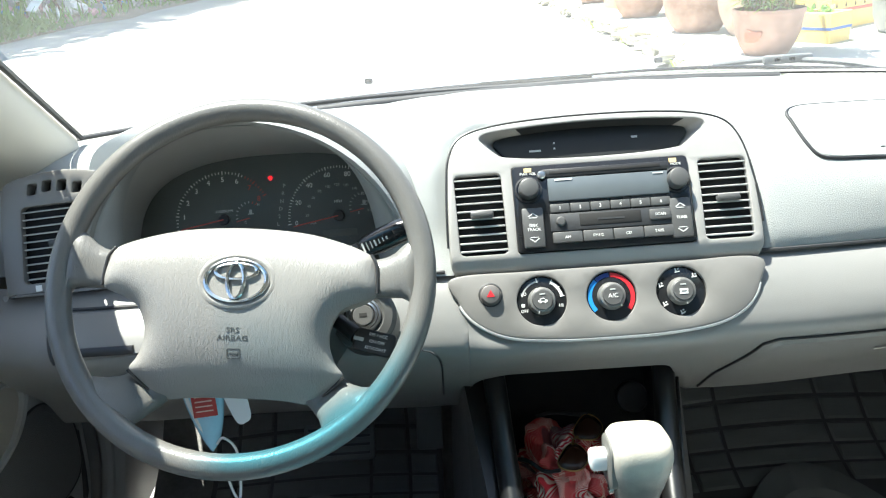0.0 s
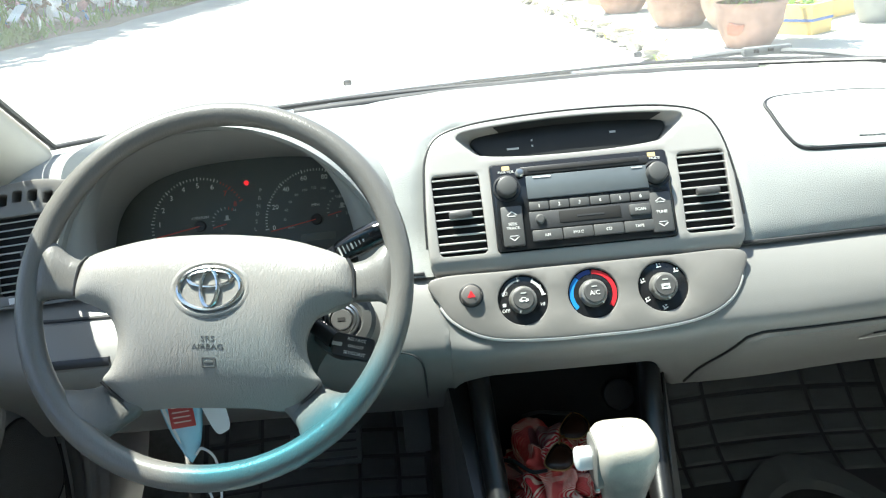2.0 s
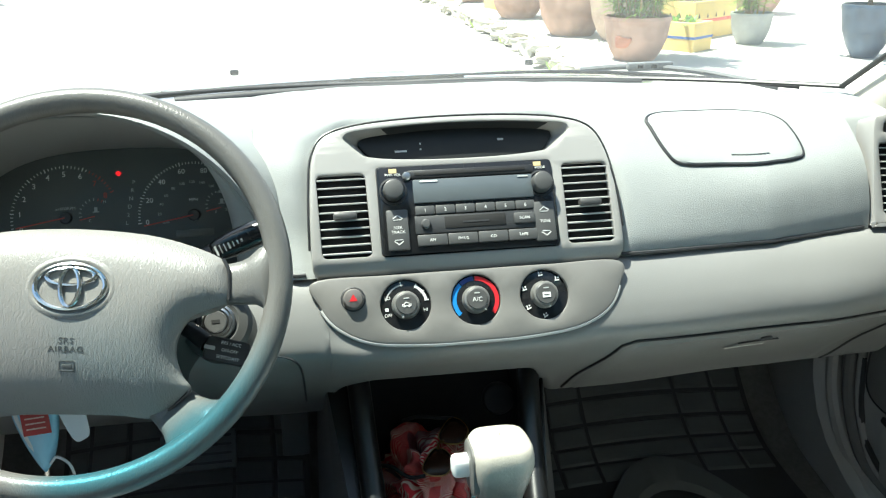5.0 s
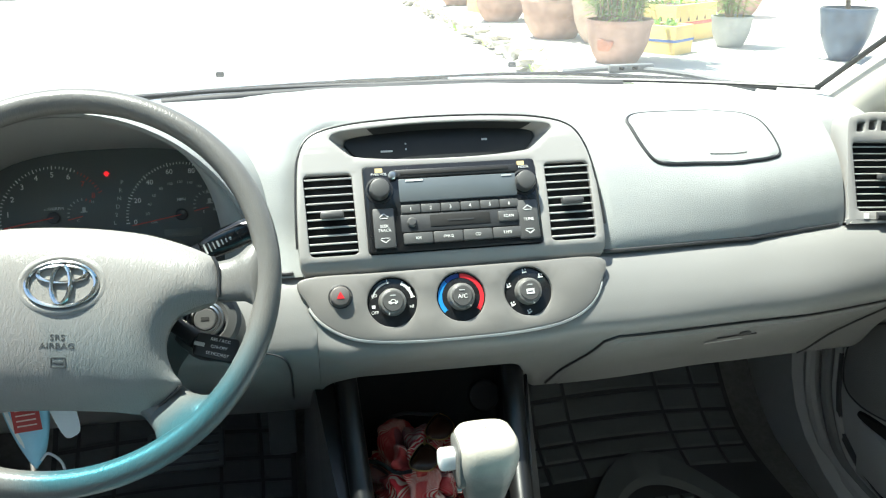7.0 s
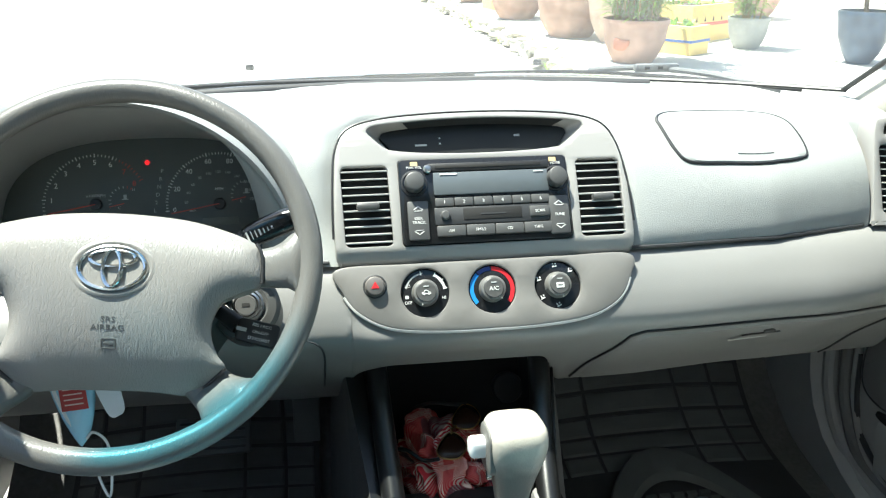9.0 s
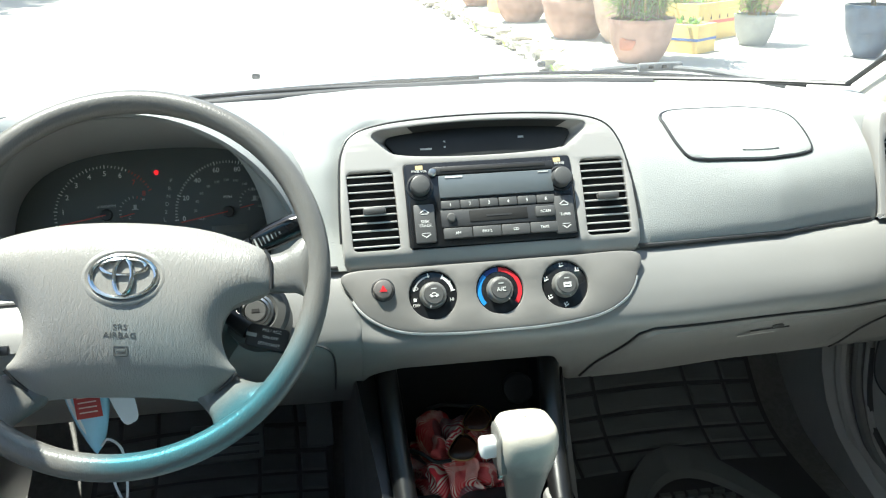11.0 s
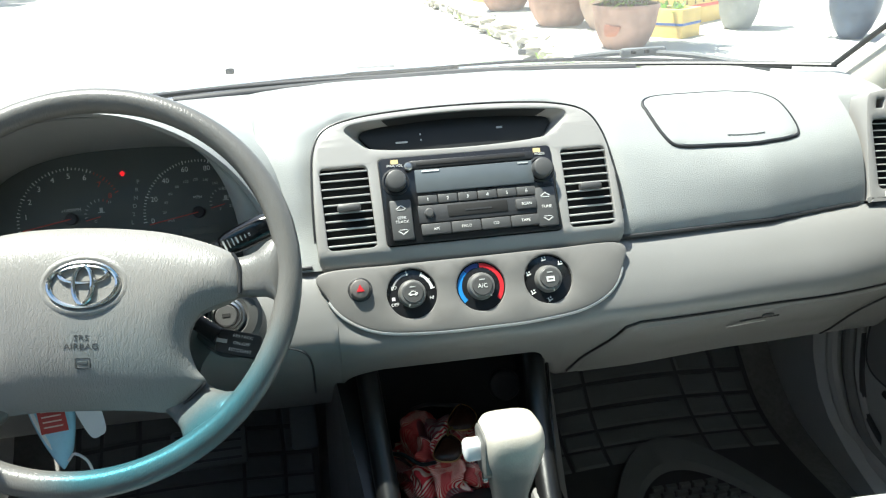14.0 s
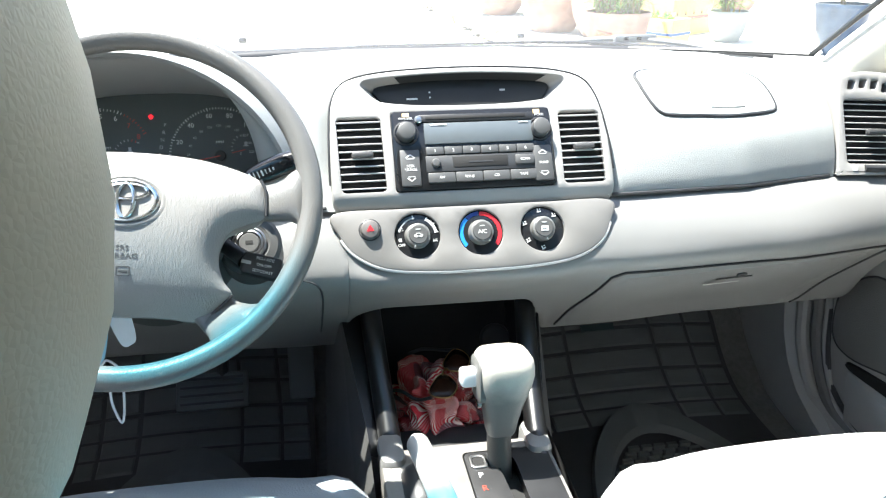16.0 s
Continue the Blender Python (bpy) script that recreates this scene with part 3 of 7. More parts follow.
# outer vents in their own housings
for sx in (-1, 1):
    m = tilted((-0.621, 0.885, 0.895) if sx < 0 else (0.566, 0.895, 0.893), 20, sx * -3)
    hous = thing("vent_housing", "grey end panel of the dashboard with demister slots", "panel", m, "dashboard vent panels")
    out = smooth2([(0.066, -0.063), (0.068, -0.058), (0.068, 0.0), (0.063, 0.054), (0.05, 0.070), (0, 0.077), (-0.040, 0.073), (-0.052, 0.062), (-0.0545, 0.0), (-0.0545, -0.058), (-0.053, -0.063), (0, -0.065)], 72)
    if sx < 0:
        out = [(-x, y) for x, y in out][::-1]
    hv = rounded(0.088, 0.088, 0.006, 4, 0, -0.006, -0.06 * sx)
    slots = [rounded(0.0105, 0.0125, 0.002, 3, (-0.026 if sx < 0 else -0.034) + 0.0172 * k, 0.0575 + 0.0016 * k * (2.4 - k), 0.2) for k in range(4)]
    # left housing darker, right paler: shade and sun are put into their colours
    part("housing", plate(out, (hv, *slots), -0.03, 0.004, 0.003), CLIMATE if sx < 0 else BEZEL, hous)
    part("slot_backing", box(0.080, 0.020, 0.006, 0, (0.0 if sx < 0 else -0.008, 0.058, -0.018)), HOLE, hous)
    part("thumb_wheel", tube([(-0.016, -0.056, 0.004), (0.016, -0.056, 0.004)], 0.005, 12), DARK, hous, "ribbed dark thumb wheel")
    part("icon", box(0.007, 0.007, 0.001, 0, (-0.030, -0.056, 0.0045)), WHITEINK, hous)
    part("icon", box(0.007, 0.007, 0.001, 0, (0.030, -0.056, 0.0045)), WHITEINK, hous)
    vent("air_vent", m @ Matrix.Translation((0, -0.006, 0.001)), 0.088, 0.086, 10, 0.0, "wide grey louvred vent at the end of the dashboard", 0.0, 8, 0.0015)

# ---- radio ----
radio = thing("car_radio", "black double-height car radio with cassette and disc slots", "radio", STACK @ Matrix.Translation((0, 0.0505, 0.0032)) @ Matrix.Rotation(radians(4.2), 4, "X"))
RW, RH = 0.2, 0.1
AMBER = mat("amber_print", (0.68, 0.52, 0.26), 0.5, var=0.05)


def ruv(u, v):
    return (u - 0.5) * RW, (0.5 - v) * RH


def rpart(name, u0, v0, u1, v1, z, material, bev=0.001, label="", d=0.004):
    (xa, ya), (xb, yb) = ruv(u0, v0), ruv(u1, v1)
    return part(name, box(xb - xa, ya - yb, d, bev), material, radio, label, Matrix.Translation(((xa + xb) / 2, (ya + yb) / 2, z)))


part("faceplate", plate(rounded(RW, RH, 0.005, 4), (), -0.02, 0.001, 0.0015), GLOSSBLACK, radio)
rpart("disc_slot_trim", 0.17, 0.06, 0.89, 0.155, 0.001, BLACK)
rpart("disc_slot", 0.21, 0.085, 0.84, 0.125, 0.0032, HOLE, 0.0005, d=0.001)
rpart("display_window", 0.195, 0.17, 0.875, 0.44, 0.0015, LCD, 0.0012, "unlit display glass, its sky reflection painted grey-blue")
for k in range(6):
    u = 0.195 + 0.1133 * k
    b = rpart("preset_button", u + 0.002, 0.475, u + 0.111, 0.575, 0.002, KNOBGREY, 0.0012)
    x, y = ruv(u + 0.056, 0.528)
    text(str(k + 1), 0.0056, WHITEINK, radio, x, y, 0.0042, name="button_number")
for u, name in ((0.035, "SEEK\nTRACK"), (0.862, "TUNE")):
    rpart("rocker_button", u, 0.50, u + 0.12, 0.955, 0.002, KNOBGREY, 0.0018)
    x, y = ruv(u + 0.06, 0.73)
    text(name, 0.0047, WHITEINK, radio, x, y, 0.0042, name="button_lettering")
    for s in (1, -1):
        bm = bmesh.new()
        q = [(-0.006, 0), (0, 0.0045 * s), (0.006, 0), (0.0045, 0), (0, 0.0033 * s), (-0.0045, 0)]
        bm.faces.new([bm.verts.new((a, b, 0)) for a, b in q])
        bmesh.ops.triangulate(bm, faces=bm.faces[:])
        part("arrow_mark", bm, WHITEINK, radio, m=Matrix.Translation((x, y + s * 0.0125, 0.0045)))
        bar(0.009, 0.0006, WHITEINK, radio, x, y + s * 0.0112, 0.0043)
for k, name in enumerate(("AM", "FM1/2", "CD", "TAPE")):
    u = 0.195 + 0.17 * k
    rpart("band_button", u + 0.002, 0.80, u + 0.168, 0.925, 0.002, KNOBGREY, 0.0012)
    x, y = ruv(u + 0.085, 0.865)
    text(name, 0.0046, WHITEINK, radio, x, y, 0.0042, name="button_lettering")
rpart("cassette_panel", 0.19, 0.585, 0.885, 0.79, 0.001, DARK, 0.001)
rpart("cassette_door", 0.355, 0.605, 0.70, 0.745, 0.0028, HOLE, 0.001, "black cassette flap", 0.002)
bar(0.030, 0.0018, DARK, radio, *ruv(0.53, 0.68), 0.0040)
rpart("scan_button", 0.745, 0.615, 0.865, 0.74, 0.0038, KNOBGREY, 0.0018)
text("SCAN", 0.0046, WHITEINK, radio, *ruv(0.805, 0.68), 0.0062, name="button_lettering")
part("eject_button", lathe([(0.0055, -0.002), (0.0055, 0.003), (0.004, 0.0045), (0, 0.005)], 20), KNOBGREY, radio, "small round grey button", Matrix.Translation((*ruv(0.25, 0.68), 0.002)))
part("eject_button", lathe([(0.0048, -0.002), (0.0048, 0.003), (0.0035, 0.0045), (0, 0.005)], 20), STEEL, radio, "small round metal button", Matrix.Translation((*ruv(0.165, 0.125), 0.002)))
for u in (0.085, 0.925):
    x, y = ruv(u, 0.285)
    part("knob_ring", lathe([(0.0155, 0), (0.0155, 0.0015), (0.0135, 0.002), (0.0135, 0)], 32), BLACK, radio, m=Matrix.Translation((x, y, 0.001)))
    k = part("radio_knob", lathe([(0.0117, 0), (0.0114, 0.010), (0.0105, 0.0122), (0.009, 0.013), (0, 0.0125)], 36), KNOBGREY, radio, "round dark volume knob", Matrix.Translation((x, y, 0.001)))
    bar(0.0085, 0.0048, AMBER, radio, x + (0.001 if u < 0.5 else -0.002), y + 0.0232, 0.0016)
    text("PWR VOL" if u < 0.5 else "MODE", 0.0042, WHITEINK, radio, x + 0.001, y + 0.0186, 0.0017, name="button_lettering")
bar(0.020, 0.0018, WHITEINK, radio, *ruv(0.285, 0.195), 0.0040)
bar(0.012, 0.0016, GREYINK, radio, *ruv(0.82, 0.195), 0.0040)

# ---- climate dials on their curved plate ----
CLIM = tilted((-0.003, 0.8240, 0.7985), 30)
plate_out = smooth2([(0.171, 0.032), (0.167, 0.002), (0.150, -0.022), (0.115, -0.038), (0.06, -0.0445), (0, -0.0455), (-0.06, -0.0445), (-0.115, -0.038), (-0.150, -0.020), (-0.168, 0.004), (-0.173, 0.032), (-0.09, 0.034), (0, 0.034), (0.09, 0.034)], 90)
dials = ((-0.0755, 0.0, "fan"), (0.002, 0.0, "heat"), (0.0795, 0.0, "flow"))
# the sun's highlight along moulded edges is put into this pale colour
LIT_EDGE = mat("sunlit_moulded_edge", (0.58, 0.57, 0.55), 0.3, var=0.05)
cp = part("climate_plate", plate(plate_out[::-1], [rounded(0.0556, 0.0556, 0.0277, 8, x, y) for x, y, _ in dials], -0.012, 0.005, 0.003), CLIMATE, dashboard, "grey curved plate holding the climate dials", CLIM)
part("bright_edge", tube([(x, y, 0.0015) for x, y in plate_out[3:62] if y < 0.004], 0.0024, 8), LIT_EDGE, cp, "raised edge of the plate, its sun highlight painted pale")
for x, y, kind in dials:
    d = thing("climate_dial", {"fan": "black fan speed dial with white marks", "heat": "black temperature dial with blue and red arc", "flow": "black airflow dial with white symbols"}[kind], "dial", CLIM @ Matrix.Translation((x, y, 0.0025)), "climate dials")
    part("disc", lathe([(0.0285, -0.007), (0.0285, -0.002), (0.0268, -0.0012), (0.0, -0.001)], 40), GLOSSBLACK, d)
    part("knob_skirt", lathe([(0.0156, -0.001), (0.0150, 0.002), (0.0144, 0.0065), (0.0137, 0.0083), (0.0120, 0.0090), (0.0118, 0.0083), (0, 0.0083)], 40), SOFTSILVER, d, "soft grey metallic knob")
    part("knob_cap", lathe([(0.0116, 0.0082), (0.0116, 0.0093), (0.0107, 0.0101), (0, 0.0105)], 36), KNOBGREY, d)
    bar(0.006, 0.0012, GREYINK, d, 0, 0.0062, 0.0107)

    def arc(a0, a1, r0, r1, material, name):
        ring = [radians(lerp(a0, a1, k / 16)) for k in range(17)]
        part(name, grid([[(r * math.cos(a), r * math.sin(a), -0.0006) for a in ring] for r in (r0, r1)]), material, d)
    if kind == "heat":
        arc(132, 220, 0.0215, 0.0262, BLUEINK, "blue_arc")
        arc(92, 130, 0.0215, 0.0262, mat("deep_blue_print", (0.02, 0.05, 0.22), 0.4), "blue_arc")
        arc(88, -40, 0.0215, 0.0262, REDINK, "red_arc")
        text("A/C", 0.0068, WHITEINK, d, 0, -0.001, 0.0107)
    elif kind == "fan":
        arc(165, 95, 0.0215, 0.0232, GREYINK, "white_arc")
        arc(60, 10, 0.0215, 0.0245, WHITEINK, "white_arc")
        for a in (100, 60, 35, 10):
            bar(0.005, 0.001, WHITEINK, d, 0.0235 * math.cos(radians(a)), 0.0235 * math.sin(radians(a)), -0.0005, a)
        text("LO", 0.0050, WHITEINK, d, -0.0195, 0.0085, -0.0006)
        text("OFF", 0.0050, WHITEINK, d, -0.0198, -0.0105, -0.0006)
        text("HI", 0.0052, WHITEINK, d, 0.0212, -0.0065, -0.0006)
        bar(0.0036, 0.0036, WHITEINK, d, -0.0210, -0.0040, -0.0005)
        part("symbol", tube(spline([(-0.0048, -0.0012, 0), (-0.0046, 0.0002, 0), (-0.0028, 0.0006, 0), (-0.0016, 0.0022, 0), (0.0014, 0.0022, 0), (0.0028, 0.0006, 0), (0.0046, 0.0002, 0), (0.0048, -0.0012, 0)], 28), 0.0004, 6), WHITEINK, d, m=Matrix.Translation((0, -0.001, 0.0107)))
        bar(0.0100, 0.0008, WHITEINK, d, 0, -0.0022, 0.0107, name="symbol")
        for wx in (-0.0026, 0.0026):
            part("symbol", lathe([(0.0013, 0), (0.0013, 0.0003), (0, 0.0003)], 12), WHITEINK, d, m=Matrix.Translation((wx, -0.0024, 0.0106)))
    else:
        for a in (95, 45, 160, 215, 268):
            cx, cy = 0.0232 * math.cos(radians(a)), 0.0232 * math.sin(radians(a))
            bm = box(0.0055, 0.0013, 0.0004, 0, (0, -0.0012, 0))
            box(0.0012, 0.0042, 0.0004, 0, (-0.0012, 0.0008, 0), bm)
            box(0.0016, 0.0016, 0.0004, 0, (0.0018, 0.0016, 0), bm)
            part("symbol", bm, WHITEINK, d, m=Matrix.Translation((cx, cy, -0.0005)) @ Matrix.Rotation(radians(a / 9), 4, "Z"))
        part("symbol", box(0.009, 0.0058, 0.0004), WHITEINK, d, m=Matrix.Translation((0, -0.0015, 0.0107)))
        part("symbol", box(0.006, 0.0012, 0.0004), DARK, d, m=Matrix.Translation((0, -0.0015, 0.0110)))
    part("pointer", box(0.0009, 0.005, 0.0008), GREYINK, d, m=Matrix.Rotation(radians({"fan": -20, "heat": 35, "flow": 12}[kind]), 4, "Z") @ Matrix.Translation((0, -0.0132, 0.0083)))
hz = thing("hazard_button", "round grey hazard warning button with red triangle", "button", CLIM @ Matrix.Translation((-0.132, 0.010, 0.004)))
part("ring", lathe([(0.0135, -0.002), (0.0135, 0.0015), (0.0122, 0.002), (0.0118, -0.001)], 32), DARK, hz)
part("cap", lathe([(0.0116, -0.001), (0.0112, 0.005), (0.0095, 0.0075), (0.005, 0.0088), (0, 0.009)], 32), mat("brown_grey_button", (0.13, 0.12, 0.115), 0.35, var=0.05), hz)
bm = bmesh.new()
bm.faces.new([bm.verts.new(p) for p in ((-0.0045, -0.003, 0.0094), (0.0045, -0.003, 0.0094), (0, 0.0048, 0.0094))])
part("triangle", bm, REDINK, hz)

# ---- glove box and airbag cover ----
glove = thing("glove_box", "light grey glove box door with recessed latch", "glove box")


def on_lower(x, k, off=0.0):
    """A point on the lower trim at x; k runs from 0 at the crease to 1 at the foot; off lifts it off."""
    s = stations(LOWER, x, 41)
    i = min(39, int(k * 40))
    f = k * 40 - i
    y, z = lerp(s[i][0], s[i + 1][0], f), lerp(s[i][1], s[i + 1][1], f)
    dy, dz = s[i + 1][0] - s[i][0], s[i + 1][1] - s[i][1]
    n = math.hypot(dy, dz)
    return Vector((x, y + off * dz / n, z - off * dy / n))


coin = thing("coin_box", "small grey flap with a dark finger slot in the lower dashboard", "flap")
rows = []
for i in range(17):
    f = i / 16
    rows.append([on_lower(lerp(-0.628, -0.470, f) + 0.012 * g * g * (1 - f), lerp(0.20, 0.475, g) - 0.015 * f * g, 0.0045 if 0 < k < 10 and 0 < i < 16 else -0.003) for k, g in ((k, k / 10) for k in range(11))])
part("flap", grid(rows), TRIM, coin, "smooth grey flap")
part("gap", tube([on_lower(lerp(-0.470, -0.630, k / 12), 0.195, 0.001) for k in range(13)] + [on_lower(-0.631 + 0.012 * (k / 10) ** 2, lerp(0.20, 0.48, k / 10), 0.001) for k in range(11)], 0.0022, 6), DARK, coin, "dark gap round the flap")
part("finger_slot", grid([[on_lower(lerp(-0.603, -0.528, k / 10), v, o) for v, o in ((0.396, 0.0045), (0.402, 0.0075), (0.412, 0.0075), (0.432, 0.006), (0.445, 0.0045))] for k in range(11)]), BLACK, coin, "dark finger slot")

GLOVE_LIFT = 0.0032          # how far the door stands proud
rows = []
for i in range(31):
    f = i / 30
    row = []
    for k in range(15):
        g = k / 14
        left = lerp(0.170, 0.142, g) + 0.02 * max(0, 0.12 - g) / 0.12
        right = lerp(0.598, 0.524, g) - 0.02 * max(0, 0.12 - g) / 0.12
        edge = min(f, 1 - f) * 30
        lift = GLOVE_LIFT if 0 < k < 14 and edge >= 1 else -0.004
        row.append(on_lower(lerp(left, right, f), lerp(0.548, 0.86, g), lift))
    rows.append(row)
part("door", grid(rows), TRIM, glove, "smooth light grey door")
seam = [on_lower(lerp(0.184, 0.58, k / 30), 0.541, 0.0012) for k in range(31)]
seam = [on_lower(lerp(0.139, 0.168, k / 10), lerp(0.83, 0.565, k / 10), 0.0012) for k in range(11)] + seam
seam += [on_lower(lerp(0.590, 0.600, k / 3), lerp(0.541, 0.560, k / 3), 0.0012) for k in range(1, 4)] + [on_lower(lerp(0.600, 0.528, k / 10), lerp(0.56, 0.86, k / 10), 0.0008) for k in range(1, 11)]
part("gap", tube(seam, 0.0017, 8), BLACK, glove, "dark shadow gap around the door")


def on_door_face(x0, x1, k0, k1, skew, off, n=12):
    """A strip on the glove box door, its upper edge moved along by skew."""
    return grid([[on_lower(lerp(x0, x1, i / n) + skew * (1 - g), lerp(k0, k1, g), off) for g in (0, 0.25, 0.5, 0.75, 1)] for i in range(n + 1)])


# the pull's hollow is coloured on: darker strip, shade line, pale lit edge
latch = part("latch", on_door_face(0.318, 0.372, 0.634, 0.660, 0.010, GLOVE_LIFT + 0.0016), CLIMATE, glove, "darker strip standing in for the shaded finger pull")
part("pull_shadow", tube([on_lower(lerp(0.328, 0.382, k / 10), 0.6335, GLOVE_LIFT + 0.0014) for k in range(11)], 0.0010, 6), DARK, latch)
part("pull_edge", tube([on_lower(lerp(0.318, 0.372, k / 10), 0.661, GLOVE_LIFT + 0.0014) for k in range(11)], 0.0010, 6), LIT_EDGE, latch, "lower edge of the pull, its highlight painted pale")
part("lock", tube([on_lower(0.3620 + 0.0065 * math.cos(a), 0.618 + 0.0060 * math.sin(a), GLOVE_LIFT + 0.0014) for a in (2 * math.pi * k / 20 for k in range(20))], 0.0016, 6, closed=True), KNOBGREY, latch, "round key lock")
part("keyhole", on_door_face(0.3575, 0.3665, 0.615, 0.621, 0.0, GLOVE_LIFT + 0.0022, 4), HOLE, latch)


def on_pad(x, k, off=0.0):
    s = stations(PAD, x, 61)
    i = min(59, int(k * 60))
    f = k * 60 - i
    y, z = lerp(s[i][0], s[i + 1][0], f), lerp(s[i][1], s[i + 1][1], f)
    dy, dz = s[i + 1][0] - s[i][0], s[i + 1][1] - s[i][1]
    n = math.hypot(dy, dz)
    return Vector((x, y + off * dz / n, z - off * dy / n))


for xa, xb in ((0.176, 0.508), (-0.236, -0.184)):
    part("crease", tube([on_pad(lerp(xa, xb, k / 30), 0.985, 0.0) for k in range(31)], 0.0024, 8), DARK, dashboard, "dark crease under the pad")
bag = thing("airbag_cover", "grey passenger airbag cover set into the dashboard top", "airbag cover")
ol = smooth2([(0.2375, 0.472), (0.246, 0.452), (0.27, 0.441), (0.33, 0.436), (0.375, 0.438), (0.405, 0.446), (0.420, 0.470), (0.425, 0.51), (0.426, 0.557), (0.423, 0.593), (0.412, 0.608), (0.382, 0.612), (0.318, 0.614), (0.273, 0.622), (0.256, 0.613), (0.248, 0.578), (0.2425, 0.535), (0.2390, 0.497)], 80)
oc = (0.345, 0.53)
lv = ((1.0, -0.001), (0.985, 0.0022), (0.95, 0.0034), (0.8, 0.0038), (0.6, 0.004), (0.4, 0.004), (0.2, 0.004))
rows = [[on_pad(lerp(oc[0], x, s), lerp(oc[1], k, s), h) for x, k in ol] for s, h in lv]
bm = grid(rows, True)
bm.verts.ensure_lookup_table()
bm.faces.new(bm.verts[-80:])
part("cover", bm, DASH_PAD, bag)
part("groove", tube([on_pad(x, k, 0.0006) for x, k in ol], 0.0022, 8, closed=True), BLACK, bag, "dark groove round the cover")
for k in range(10):
    p = on_pad(0.330 + 0.0050 * k, 0.580, 0.0045)
    part("embossed_mark", box(0.0040, 0.0022, 0.0016, 0.0003), DASH_PAD, bag, m=Matrix.Translation(p) @ Matrix.Rotation(radians(-62), 4, "X"))

# ---- instrument cluster ----
HX, HB = -0.407, 0.835       # middle and foot of the hood's arch


def arch(w, top, y, foot=HB, n=40, p=2.3, drop=0.0, mid=HX):
    """An arch in the plane y, from its left foot over the top to its right foot."""
    out = []
    for k in range(n + 1):
        a = math.pi * (1 - k / n)
        c, s = math.cos(a), math.sin(a)
        x = mid + w * math.copysign(abs(c) ** (2 / p), c)
        z = foot + (top - foot) * abs(s) ** (2 / p)
        out.append((x, y + drop * (1 - abs(s)), z))
    return out


hood = thing("instrument_hood", "grey grained hood arching over the instruments", "dashboard")
part("hood_shell", grid([arch(0.1830, 1.0110, 0.870, p=1.95), arch(0.1855, 1.0140, 0.863, p=1.97), arch(0.1890, 1.0165, 0.861, p=2.0), arch(0.194, 1.0175, 0.867, p=2.0), arch(0.206, 1.016, 0.884, p=2.05), arch(0.222, 1.011, 0.914, p=2.1), arch(0.240, 1.002, 0.96, 0.84, p=2.2), arch(0.258, 0.990, 1.05, 0.86), arch(0.276, 0.974, 1.16, 0.88), arch(0.295, 0.95, 1.28, 0.89)]), DASH_PAD, hood)
part("hood_bevel", grid([arch(0.1830, 1.0110, 0.870, p=1.95), arch(0.1760, 1.0106, 0.8695, p=2.05), arch(0.1640, 1.0097, 0.872, p=2.25), arch(0.1540, 1.0082, 0.877, p=2.5), arch(0.1490, 1.0068, 0.883, p=2.65), arch(0.1478, 1.0060, 0.890, p=2.65)]), DASH_PAD, hood, "broad grained front edge of the hood")
part("inner_cowl", grid([arch(lerp(0.1478, 0.172, f), lerp(1.006, 0.956, f ** 0.85), lerp(0.890, 0.978, f), p=lerp(2.65, 2.6, min(1.0, f)), mid=lerp(HX, -0.388, f)) for f in (0, 0.08, 0.2, 0.4, 0.6, 0.8, 0.94, 1.0, 1.2)]), DOORTRIM, hood, "darker inner cowl around the dials")
FACE = tilted((-0.39, 0.965, 0.900), 22)
cluster = thing("instrument_cluster", "black instrument cluster with white numerals and red needles", "gauge", FACE)
part("faceplate", plate(smooth2([(0.175, -0.08), (0.168, -0.035), (0.163, 0.012), (0.145, 0.044), (0.100, 0.060), (0.035, 0.062), (-0.030, 0.062), (-0.100, 0.060), (-0.142, 0.044), (-0.165, 0.008), (-0.172, -0.036), (-0.178, -0.08), (0, -0.085)], 80), (), -0.01, 0, 0.001), mat("dark_dial_face", (0.10, 0.112, 0.106), 0.5, var=0.1, spec=0.2), cluster)
part("lens", grid([[(-0.175, -0.08, 0.035), (-0.15, 0.045, 0.012)], [(0.0, -0.09, 0.040), (0.0, 0.062, 0.015)], [(0.165, -0.08, 0.035), (0.145, 0.045, 0.012)]]), LENS, cluster, "clear plastic lens")


